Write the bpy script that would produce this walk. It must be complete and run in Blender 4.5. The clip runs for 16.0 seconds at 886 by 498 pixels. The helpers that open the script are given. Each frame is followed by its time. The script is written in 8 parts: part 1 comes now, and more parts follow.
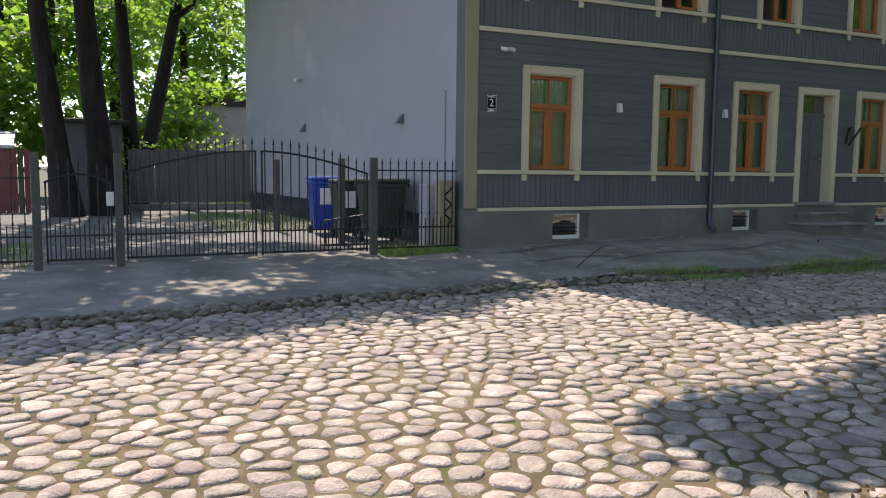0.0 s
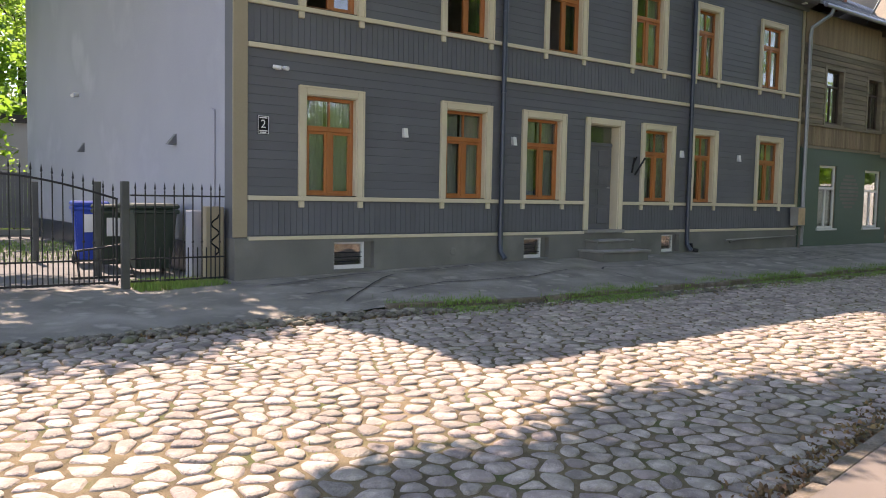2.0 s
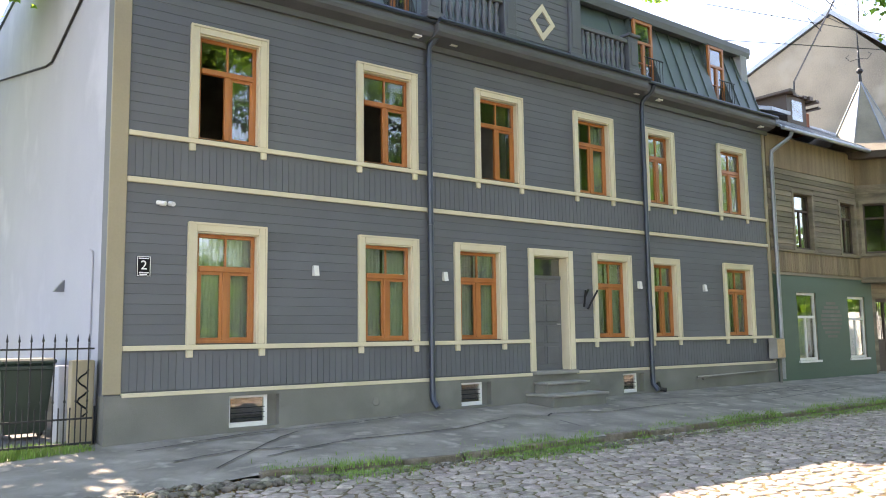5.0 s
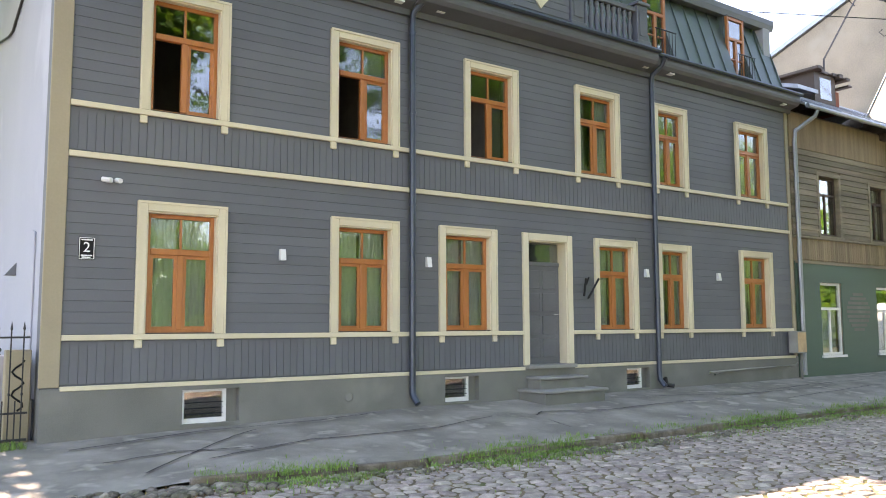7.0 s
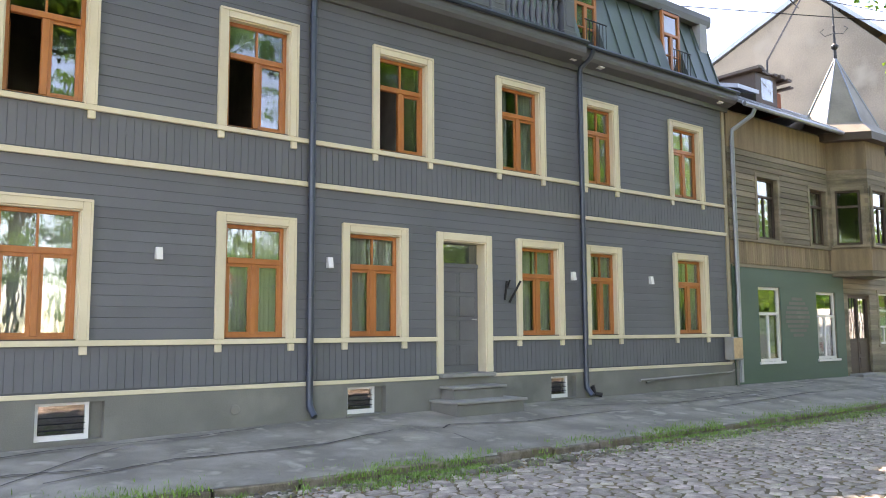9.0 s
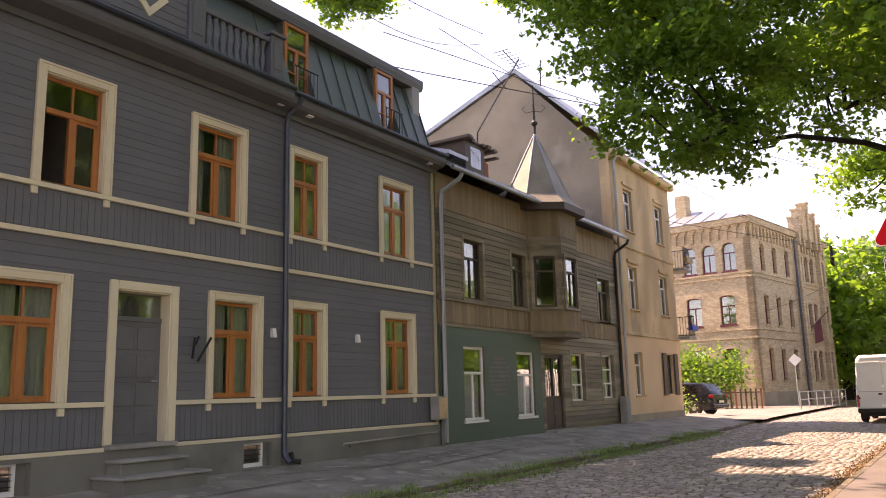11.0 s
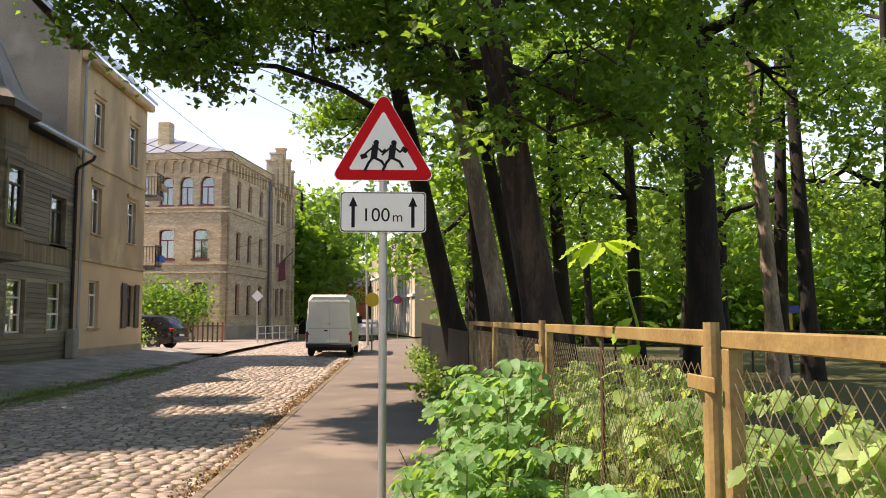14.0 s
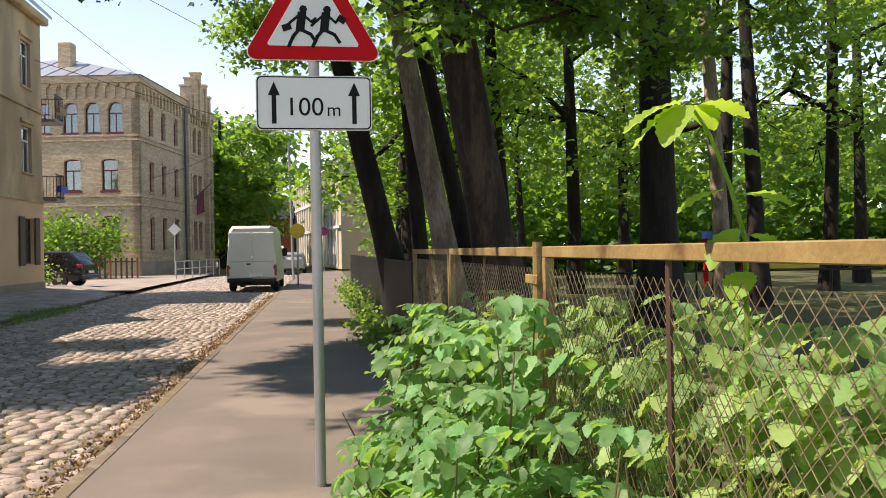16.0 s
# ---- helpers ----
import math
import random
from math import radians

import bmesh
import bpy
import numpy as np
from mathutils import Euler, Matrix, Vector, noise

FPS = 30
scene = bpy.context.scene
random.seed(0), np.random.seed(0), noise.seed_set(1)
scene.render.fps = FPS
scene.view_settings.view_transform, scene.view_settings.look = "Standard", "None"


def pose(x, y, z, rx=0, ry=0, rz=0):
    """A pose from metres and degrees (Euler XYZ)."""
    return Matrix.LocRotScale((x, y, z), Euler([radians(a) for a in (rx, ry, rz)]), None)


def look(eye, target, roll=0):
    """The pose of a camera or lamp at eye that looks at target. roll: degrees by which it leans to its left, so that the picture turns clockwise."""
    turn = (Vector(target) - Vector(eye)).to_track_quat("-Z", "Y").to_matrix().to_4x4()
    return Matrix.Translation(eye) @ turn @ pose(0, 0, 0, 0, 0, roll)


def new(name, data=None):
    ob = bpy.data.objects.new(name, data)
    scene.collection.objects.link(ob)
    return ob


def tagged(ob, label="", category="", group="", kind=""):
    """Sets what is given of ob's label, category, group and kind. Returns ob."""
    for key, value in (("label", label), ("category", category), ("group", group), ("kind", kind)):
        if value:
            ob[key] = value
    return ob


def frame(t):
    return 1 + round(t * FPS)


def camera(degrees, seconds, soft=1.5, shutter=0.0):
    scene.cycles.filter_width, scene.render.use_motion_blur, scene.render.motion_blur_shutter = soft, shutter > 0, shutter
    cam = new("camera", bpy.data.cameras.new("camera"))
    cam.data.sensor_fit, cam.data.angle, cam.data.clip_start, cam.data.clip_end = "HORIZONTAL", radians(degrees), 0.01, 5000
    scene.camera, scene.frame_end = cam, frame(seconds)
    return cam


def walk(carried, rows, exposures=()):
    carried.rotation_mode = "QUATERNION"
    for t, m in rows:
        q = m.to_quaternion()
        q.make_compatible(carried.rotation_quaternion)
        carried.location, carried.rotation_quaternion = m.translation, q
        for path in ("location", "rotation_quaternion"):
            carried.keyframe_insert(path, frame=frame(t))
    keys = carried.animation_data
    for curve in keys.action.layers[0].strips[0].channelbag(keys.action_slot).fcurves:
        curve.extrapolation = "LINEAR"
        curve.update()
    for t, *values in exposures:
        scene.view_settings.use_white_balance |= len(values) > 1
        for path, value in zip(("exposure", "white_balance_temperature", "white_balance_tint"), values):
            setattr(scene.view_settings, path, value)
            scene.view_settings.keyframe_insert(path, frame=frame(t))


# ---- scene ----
cam = camera(57.9, 16.0, 1.0)

PATH = [
    (0, (-0.124, -0.123, 1.477), (0.767, 1.656, 1.278), 0.6),
    (0.5, (0.229, -0.047, 1.485), (1.207, 1.688, 1.3), 0.3),
    (1, (0.563, -0.005, 1.507), (1.604, 1.694, 1.335), 0.6),
    (1.5, (0.946, -0.056, 1.522), (2.099, 1.572, 1.382), 0.6),
    (2, (1.289, -0.048, 1.52), (2.506, 1.534, 1.388), 1.1),
    (2.5, (1.61, -0.02, 1.528), (2.843, 1.55, 1.406), 1.2),
    (3, (1.961, -0.012, 1.544), (3.211, 1.549, 1.514), 0.7),
    (3.5, (2.293, -0.034, 1.589), (3.565, 1.506, 1.693), 0.1),
    (4, (2.647, 0.062, 1.556), (3.939, 1.577, 1.745), -0.6),
    (4.5, (3.017, 0.124, 1.527), (4.291, 1.648, 1.761), -1.2),
    (4.7, (3.173, 0.196, 1.521), (4.415, 1.746, 1.754), -1.1),
    (6.8, (4.582, 0.619, 1.571), (5.714, 2.256, 1.765), -0.2),
    (7, (4.718, 0.71, 1.582), (5.863, 2.339, 1.771), -0.2),
    (7.5, (5.023, 0.786, 1.633), (6.147, 2.43, 1.821), 0.1),
    (8, (5.359, 0.857, 1.602), (6.494, 2.49, 1.812), 0.4),
    (8.2, (5.517, 0.844, 1.606), (6.664, 2.47, 1.811), 0.4),
    (10.3, (6.887, 1.225, 1.421), (8.359, 2.542, 1.735), -1.1),
    (10.5, (6.983, 1.212, 1.41), (8.516, 2.452, 1.747), -1.1),
    (11, (7.207, 1.24, 1.457), (8.856, 2.314, 1.813), -1.5),
    (11.5, (7.476, 1.247, 1.533), (9.211, 2.194, 1.837), -0.7),
    (12, (7.652, 1.201, 1.511), (9.532, 1.824, 1.788), 0.3),
    (12.5, (7.808, 1.173, 1.514), (9.777, 1.387, 1.794), 1.2),
    (13, (8.047, 1.178, 1.506), (10.026, 1.246, 1.784), 1.0),
    (13.5, (8.338, 1.241, 1.512), (10.325, 1.233, 1.737), 0.4),
    (14, (8.666, 1.308, 1.514), (10.656, 1.201, 1.687), -0.1),
    (14.5, (9.001, 1.314, 1.505), (10.991, 1.155, 1.616), -0.8),
    (15, (9.356, 1.377, 1.495), (11.347, 1.182, 1.534), -1.7),
    (15.5, (9.787, 1.4, 1.477), (11.774, 1.177, 1.512), -1.7),
    (16, (10.225, 1.399, 1.469), (12.204, 1.108, 1.47), -1.0),
]
EXPOSURES = [(0, 1.25, 7200, 19), (1.5, 1.55, 7550, 24), (2, 1.85, 7800, 26), (2.5, 1.78, 8000, 27), (3.5, 2.68, 8000, 22), (4.5, 2.88, 8000, 21), (7, 3.0, 8000, 24), (8, 3.05, 7900, 23), (10.5, 2.7, 8900, 36), (11, 1.98, 9500, 39), (11.5, 1.8, 9500, 36), (12.5, 1.54, 9000, 28), (13.5, 1.48, 8650, 25), (14.5, 1.36, 8300, 22), (16, 1.3, 7800, 19)]
walk(cam, [(t, look(eye, target, roll)) for t, eye, target, roll in PATH], EXPOSURES)

# ---- world and light ----
SUN_EL, SUN_AZ = 53.5, 2.0  # degrees above the horizon; degrees from +y towards +x
world = bpy.data.worlds.new("world")
scene.world = world
world.use_nodes = True
wn = world.node_tree.nodes
sky = wn.new("ShaderNodeTexSky")
sky.sky_type = "NISHITA"
sky.sun_disc = False
sky.sun_elevation, sky.sun_rotation = radians(SUN_EL), radians(SUN_AZ)
sky.air_density, sky.dust_density, sky.ozone_density = 0.85, 0.03, 1.3
wn["Background"].inputs[1].default_value = 0.13
sky_sat = wn.new("ShaderNodeHueSaturation")  # cuts the sky's blue to shift the colour of its light
sky_sat.inputs["Saturation"].default_value = 0.92
world.node_tree.links.new(sky.outputs[0], sky_sat.inputs["Color"])
world.node_tree.links.new(sky_sat.outputs[0], wn["Background"].inputs[0])
sun = new("sun", bpy.data.lights.new("sun", "SUN"))
sun.data.energy, sun.data.angle, sun.data.color = 3.35, radians(0.55), (1.0, 0.94, 0.86)
_e, _a = radians(SUN_EL), radians(SUN_AZ)
sun.matrix_world = look((30 * math.sin(_a), 30 * math.cos(_a), 60), (30 * math.sin(_a) - math.sin(_a) * math.cos(_e), 30 * math.cos(_a) - math.cos(_a) * math.cos(_e), 60 - math.sin(_e)))


# ---- materials ----
def mat(name, col, rough=0.8, col2=None, scale=3.0, fine=60.0, amount=0.35, bump=0.2, bump_scale=None, metal=0.0, per=0.0, island=0.0, stretch=(1, 1, 1), spec=0.5, stain=None, stain_scale=0.7, stain_lo=0.55, hue=0.05):
    m = bpy.data.materials.new(name)
    m.use_nodes = True
    nt = m.node_tree
    N, L = nt.nodes, nt.links
    b = N["Principled BSDF"]
    b.inputs["Roughness"].default_value, b.inputs["Metallic"].default_value = rough, metal
    b.inputs["Specular IOR Level"].default_value = spec
    tc = N.new("ShaderNodeNewGeometry")
    mp = N.new("ShaderNodeMapping")
    mp.inputs["Scale"].default_value = stretch
    L.new(tc.outputs["Position"], mp.inputs["Vector"])
    col2 = col2 or tuple(c * 0.62 for c in col)
    big, small = N.new("ShaderNodeTexNoise"), N.new("ShaderNodeTexNoise")
    big.inputs["Scale"].default_value, big.inputs["Detail"].default_value = scale, 6
    small.inputs["Scale"].default_value, small.inputs["Detail"].default_value = fine, 4
    for n in (big, small):
        L.new(mp.outputs[0], n.inputs["Vector"])
    mix1 = N.new("ShaderNodeMix")
    mix1.data_type = "RGBA"
    mix1.inputs[6].default_value, mix1.inputs[7].default_value = (*col, 1), (*col2, 1)
    add = N.new("ShaderNodeMath")
    add.operation = "MULTIPLY_ADD"
    L.new(small.outputs[0], add.inputs[0])
    add.inputs[1].default_value = 0.45
    L.new(big.outputs[0], add.inputs[2])
    rng = N.new("ShaderNodeMapRange")
    rng.inputs[1].default_value, rng.inputs[2].default_value = 0.52, 0.95
    rng.inputs[3].default_value, rng.inputs[4].default_value = 0.0, amount * 2
    L.new(add.outputs[0], rng.inputs[0])
    L.new(rng.outputs[0], mix1.inputs[0])
    out = mix1.outputs[2]
    if stain:
        st = N.new("ShaderNodeTexNoise")
        st.inputs["Scale"].default_value, st.inputs["Detail"].default_value = stain_scale, 8
        L.new(mp.outputs[0], st.inputs["Vector"])
        r2 = N.new("ShaderNodeMapRange")
        r2.inputs[1].default_value, r2.inputs[2].default_value = stain_lo, stain_lo + 0.12
        L.new(st.outputs[0], r2.inputs[0])
        mix2 = N.new("ShaderNodeMix")
        mix2.data_type = "RGBA"
        L.new(r2.outputs[0], mix2.inputs[0])
        L.new(out, mix2.inputs[6])
        mix2.inputs[7].default_value = (*stain, 1)
        out = mix2.outputs[2]
    if per or island:
        src = N.new("ShaderNodeObjectInfo").outputs["Random"] if per else tc.outputs["Random Per Island"]
        k = per or island
        r3 = N.new("ShaderNodeMapRange")
        r3.inputs[3].default_value, r3.inputs[4].default_value = 1 - k, 1 + k
        L.new(src, r3.inputs[0])
        hs = N.new("ShaderNodeHueSaturation")
        L.new(r3.outputs[0], hs.inputs["Value"])
        r4 = N.new("ShaderNodeMapRange")
        r4.inputs[3].default_value, r4.inputs[4].default_value = 0.5 - hue * k, 0.5 + hue * k
        mm = N.new("ShaderNodeMath")
        mm.operation = "FRACT"
        m2 = N.new("ShaderNodeMath")
        m2.operation = "MULTIPLY"
        m2.inputs[1].default_value = 7.31
        L.new(src, m2.inputs[0])
        L.new(m2.outputs[0], mm.inputs[0])
        L.new(mm.outputs[0], r4.inputs[0])
        L.new(r4.outputs[0], hs.inputs["Hue"])
        L.new(out, hs.inputs["Color"])
        out = hs.outputs[0]
    L.new(out, b.inputs["Base Color"])
    if bump:
        bp = N.new("ShaderNodeBump")
        bp.inputs["Strength"].default_value, bp.inputs["Distance"].default_value = bump, 0.02
        if bump_scale:
            s3 = N.new("ShaderNodeTexNoise")
            s3.inputs["Scale"].default_value, s3.inputs["Detail"].default_value = bump_scale, 5
            L.new(mp.outputs[0], s3.inputs["Vector"])
            L.new(s3.outputs[0], bp.inputs["Height"])
        else:
            L.new(add.outputs[0], bp.inputs["Height"])
        L.new(bp.outputs[0], b.inputs["Normal"])
    return m


def leaf_mat(name, col, col2, glow):
    """Thin leaves: part of the light passes through them."""
    m = mat(name, col, 0.52, col2, 1.2, 25, 0.6, 0.15, island=0.45, spec=0.4)
    N, L = m.node_tree.nodes, m.node_tree.links
    b = N["Principled BSDF"]
    tr = N.new("ShaderNodeBsdfTranslucent")
    tr.inputs[0].default_value = (*glow, 1)
    ms = N.new("ShaderNodeMixShader")
    ms.inputs[0].default_value = 0.45
    L.new(b.outputs[0], ms.inputs[1])
    L.new(tr.outputs[0], ms.inputs[2])
    L.new(ms.outputs[0], N["Material Output"].inputs[0])
    return m


def glass_mat(name, tint=(0.82, 0.85, 0.83), rough=0.0):
    m = bpy.data.materials.new(name)
    m.use_nodes = True
    N, L = m.node_tree.nodes, m.node_tree.links
    N.remove(N["Principled BSDF"])
    lw, pw, fr = N.new("ShaderNodeLayerWeight"), N.new("ShaderNodeMath"), N.new("ShaderNodeMath")
    lw.inputs[0].default_value = 0.5
    pw.operation, fr.operation = "POWER", "MULTIPLY_ADD"
    pw.inputs[1].default_value = 3.5
    fr.inputs[1].default_value, fr.inputs[2].default_value = 0.75, 0.15
    L.new(lw.outputs["Facing"], pw.inputs[0])
    L.new(pw.outputs[0], fr.inputs[0])
    tp, gl, ms = N.new("ShaderNodeBsdfTransparent"), N.new("ShaderNodeBsdfGlossy"), N.new("ShaderNodeMixShader")
    tp.inputs[0].default_value = (*tint, 1)
    gl.inputs["Roughness"].default_value = rough
    bp, ns = N.new("ShaderNodeBump"), N.new("ShaderNodeTexNoise")
    ns.inputs["Scale"].default_value = 1.6
    bp.inputs["Strength"].default_value, bp.inputs["Distance"].default_value = 0.12, 0.02
    L.new(ns.outputs[0], bp.inputs["Height"])
    L.new(bp.outputs[0], gl.inputs["Normal"])
    L.new(fr.outputs[0], ms.inputs[0])
    L.new(tp.outputs[0], ms.inputs[1])
    L.new(gl.outputs[0], ms.inputs[2])
    L.new(ms.outputs[0], N["Material Output"].inputs[0])
    return m


M_slate = mat("slate_paint", (0.112, 0.118, 0.130), 0.62, (0.092, 0.098, 0.108), 1.1, 50, 0.4, 0.12, island=0.05)
M_board = mat("painted_board", (0.112, 0.118, 0.130), 0.62, (0.092, 0.098, 0.108), 1.1, 50, 0.4, 0.12, per=0.06)
M_corn = mat("cornice_paint", (0.10, 0.107, 0.118), 0.5, None, 2, 40, 0.25, 0.1)
M_cream = mat("cream_paint", (0.62, 0.555, 0.40), 0.6, (0.5, 0.44, 0.31), 1.5, 40, 0.3, 0.1)
M_tan = mat("tan_pilaster", (0.33, 0.28, 0.19), 0.7, (0.25, 0.21, 0.14), 1.0, 40, 0.3, 0.1)
M_wood = mat("orange_window_wood", (0.43, 0.15, 0.04), 0.42, (0.27, 0.085, 0.022), 3, 40, 0.4, 0.1, stretch=(1, 1, 0.2))
M_plinth = mat("plinth_render", (0.175, 0.175, 0.155), 0.8, (0.125, 0.127, 0.112), 1.2, 70, 0.5, 0.35, stain=(0.2, 0.2, 0.175), stain_scale=0.9, stain_lo=0.58)
M_stucco = mat("grey_stucco", (0.36, 0.37, 0.405), 0.9, (0.30, 0.31, 0.345), 0.5, 35, 0.35, 0.25, stain=(0.40, 0.41, 0.445), stain_scale=0.5)
M_door = mat("door_paint", (0.13, 0.135, 0.147), 0.5, None, 2, 40, 0.3, 0.1)
M_pipe = mat("downpipe_metal", (0.05, 0.065, 0.09), 0.35, None, 2, 30, 0.3, 0.05, metal=0.4)
M_zinc = mat("zinc_sheet", (0.36, 0.39, 0.42), 0.45, (0.26, 0.28, 0.30), 1.2, 30, 0.4, 0.08, metal=0.75)
M_spire = mat("old_roof_sheet", (0.30, 0.265, 0.20), 0.6, (0.19, 0.165, 0.125), 1.2, 30, 0.6, 0.15, metal=0.15)
M_roofg = mat("green_grey_roof_sheet", (0.10, 0.13, 0.125), 0.42, (0.07, 0.10, 0.085), 1.0, 30, 0.5, 0.08, metal=0.3)
M_room = mat("room_paint", (0.35, 0.33, 0.29), 0.9)
M_white = mat("white_paint", (0.72, 0.72, 0.7), 0.5, (0.6, 0.6, 0.58), 2, 40, 0.3, 0.05)
M_curtain = mat("curtain_cloth", (0.46, 0.49, 0.43), 0.9, (0.38, 0.41, 0.35), 2, 60, 0.3, 0.1, stretch=(6, 6, 0.3))
M_concrete = mat("step_concrete", (0.30, 0.295, 0.27), 0.9, (0.2, 0.195, 0.18), 2.2, 70, 0.5, 0.4)
M_cobble = mat("granite_cobble", (0.50, 0.425, 0.36), 0.72, (0.28, 0.235, 0.20), 9, 130, 0.75, 0.9, bump_scale=55, hue=0.07, island=0.27, spec=0.45)
M_cobble1 = mat("granite_cobble_piece", (0.50, 0.425, 0.36), 0.72, (0.28, 0.235, 0.20), 9, 130, 0.75, 0.9, bump_scale=55, hue=0.07, per=0.27, spec=0.45)
M_joint = mat("pavement_joint", (0.05, 0.045, 0.04), 0.9)
M_dirt = mat("sandy_road_joint", (0.27, 0.205, 0.115), 0.95, (0.12, 0.092, 0.05), 3, 110, 0.7, 1.0, bump_scale=120, stain=(0.10, 0.115, 0.035), stain_scale=2.2, stain_lo=0.55)
M_asphalt = mat("pavement_asphalt", (0.345, 0.315, 0.27), 0.9, (0.19, 0.175, 0.15), 1.3, 190, 0.75, 0.8, stain=(0.375, 0.342, 0.29), stain_scale=2.6, stain_lo=0.56)
M_asphalt2 = mat("worn_warm_asphalt", (0.185, 0.155, 0.132), 0.9, (0.13, 0.113, 0.098), 0.8, 160, 0.5, 0.35, stain=(0.22, 0.185, 0.155), stain_scale=0.7)
M_ground = mat("park_soil", (0.10, 0.085, 0.045), 0.95, (0.06, 0.075, 0.025), 0.6, 30, 0.6, 0.6)
M_grass = mat("grass_blade", (0.19, 0.31, 0.06), 0.6, (0.11, 0.20, 0.035), 1.5, 30, 0.5, 0, island=0.35)
M_rubble = mat("mossy_rubble", (0.30, 0.265, 0.21), 0.9, (0.13, 0.115, 0.085), 6, 70, 0.8, 0.8, island=0.4, hue=0.08, stain=(0.13, 0.13, 0.06), stain_scale=2.0, stain_lo=0.56)
M_kerb = mat("dirty_kerb_granite", (0.25, 0.205, 0.16), 0.9, (0.12, 0.098, 0.07), 5, 60, 0.8, 0.8, stain=(0.16, 0.125, 0.075), stain_scale=2.5, stain_lo=0.5)
M_wire = mat("weathered_wire", (0.40, 0.33, 0.22), 0.5, (0.20, 0.145, 0.09), 8, 60, 0.6, 0, metal=0.5)
M_drygrass = mat("dry_litter", (0.27, 0.17, 0.07), 0.8, (0.17, 0.1, 0.04), 1.5, 30, 0.5, 0, island=0.4)
M_oldwood = mat("weathered_siding", (0.27, 0.235, 0.17), 0.85, (0.14, 0.12, 0.085), 1.2, 30, 0.6, 0.35, island=0.2, stretch=(0.25, 1, 3), stain=(0.27, 0.22, 0.15), stain_scale=0.9, stain_lo=0.56)
M_oldwood1 = mat("weathered_siding_piece", (0.27, 0.235, 0.17), 0.85, (0.14, 0.12, 0.085), 1.2, 30, 0.6, 0.35, per=0.22, stretch=(0.25, 1, 3), stain=(0.31, 0.26, 0.18), stain_scale=0.9, stain_lo=0.56)
M_brownband = mat("brown_weathered_boards", (0.29, 0.22, 0.135), 0.85, (0.18, 0.135, 0.085), 1.5, 40, 0.6, 0.3, island=0.2, stretch=(3, 3, 0.3))
M_green = mat("dark_green_shopfront", (0.062, 0.115, 0.085), 0.55, (0.048, 0.09, 0.066), 1.0, 30, 0.4, 0.1, stretch=(0.3, 1, 2))
M_brownwood = mat("dark_brown_frame", (0.075, 0.052, 0.038), 0.6, None, 2, 30, 0.4, 0.1)
M_rust = mat("rusty_fence_paint", (0.33, 0.24, 0.095), 0.6, (0.20, 0.13, 0.05), 5, 60, 0.5, 0.25, stain=(0.12, 0.055, 0.025), stain_scale=5, stain_lo=0.62)
M_rust2 = mat("rusted_wire", (0.11, 0.068, 0.042), 0.7, None, 5, 60, 0.5, 0.1, metal=0.3)
M_iron = mat("black_iron", (0.022, 0.023, 0.025), 0.5, None, 5, 60, 0.3, 0.1, metal=0.3)
M_post = mat("grey_green_post", (0.075, 0.078, 0.068), 0.65, None, 3, 40, 0.4, 0.15)
M_plasterC = mat("ochre_plaster", (0.66, 0.475, 0.275), 0.9, (0.42, 0.295, 0.17), 0.8, 30, 0.75, 0.5, stretch=(1, 1, 0.45), stain=(0.36, 0.265, 0.165), stain_scale=0.9, stain_lo=0.55)
M_peach = mat("peach_plaster", (0.66, 0.46, 0.29), 0.9, (0.55, 0.38, 0.235), 0.8, 30, 0.4, 0.2)
M_gable = mat("bare_gable_render", (0.34, 0.285, 0.215), 0.95, (0.21, 0.18, 0.14), 0.45, 20, 0.6, 0.4, stain=(0.33, 0.29, 0.23), stain_scale=0.5, stain_lo=0.56)
M_brick = mat("yellow_brick", (0.67, 0.54, 0.365), 0.9, (0.51, 0.40, 0.265), 0.5, 12, 0.45, 0.3, stretch=(1, 1, 3))


def coursed(m, length, height, joint, dark):
    """Brick courses over the wall's own colour, with pale or dark joints."""
    N, L = m.node_tree.nodes, m.node_tree.links
    g, sep, com, add = N.new("ShaderNodeNewGeometry"), N.new("ShaderNodeSeparateXYZ"), N.new("ShaderNodeCombineXYZ"), N.new("ShaderNodeMath")
    L.new(g.outputs["Position"], sep.inputs[0])
    L.new(sep.outputs[0], add.inputs[0])
    L.new(sep.outputs[1], add.inputs[1])
    L.new(add.outputs[0], com.inputs[0])
    L.new(sep.outputs[2], com.inputs[1])
    br = N.new("ShaderNodeTexBrick")
    br.inputs["Scale"].default_value = 1.0
    br.inputs["Brick Width"].default_value, br.inputs["Row Height"].default_value = length, height
    br.inputs["Mortar Size"].default_value = joint
    br.inputs["Color1"].default_value, br.inputs["Color2"].default_value, br.inputs["Mortar"].default_value = (1, 1, 1, 1), (0.66, 0.62, 0.58, 1), (dark, dark, dark, 1)
    L.new(com.outputs[0], br.inputs["Vector"])
    base = N["Principled BSDF"].inputs["Base Color"]
    mul = N.new("ShaderNodeMix")
    mul.data_type, mul.blend_type = "RGBA", "MULTIPLY"
    mul.inputs[0].default_value = 1.0
    L.new(base.links[0].from_socket, mul.inputs[6])
    L.new(br.outputs["Color"], mul.inputs[7])
    L.new(mul.outputs[2], base)


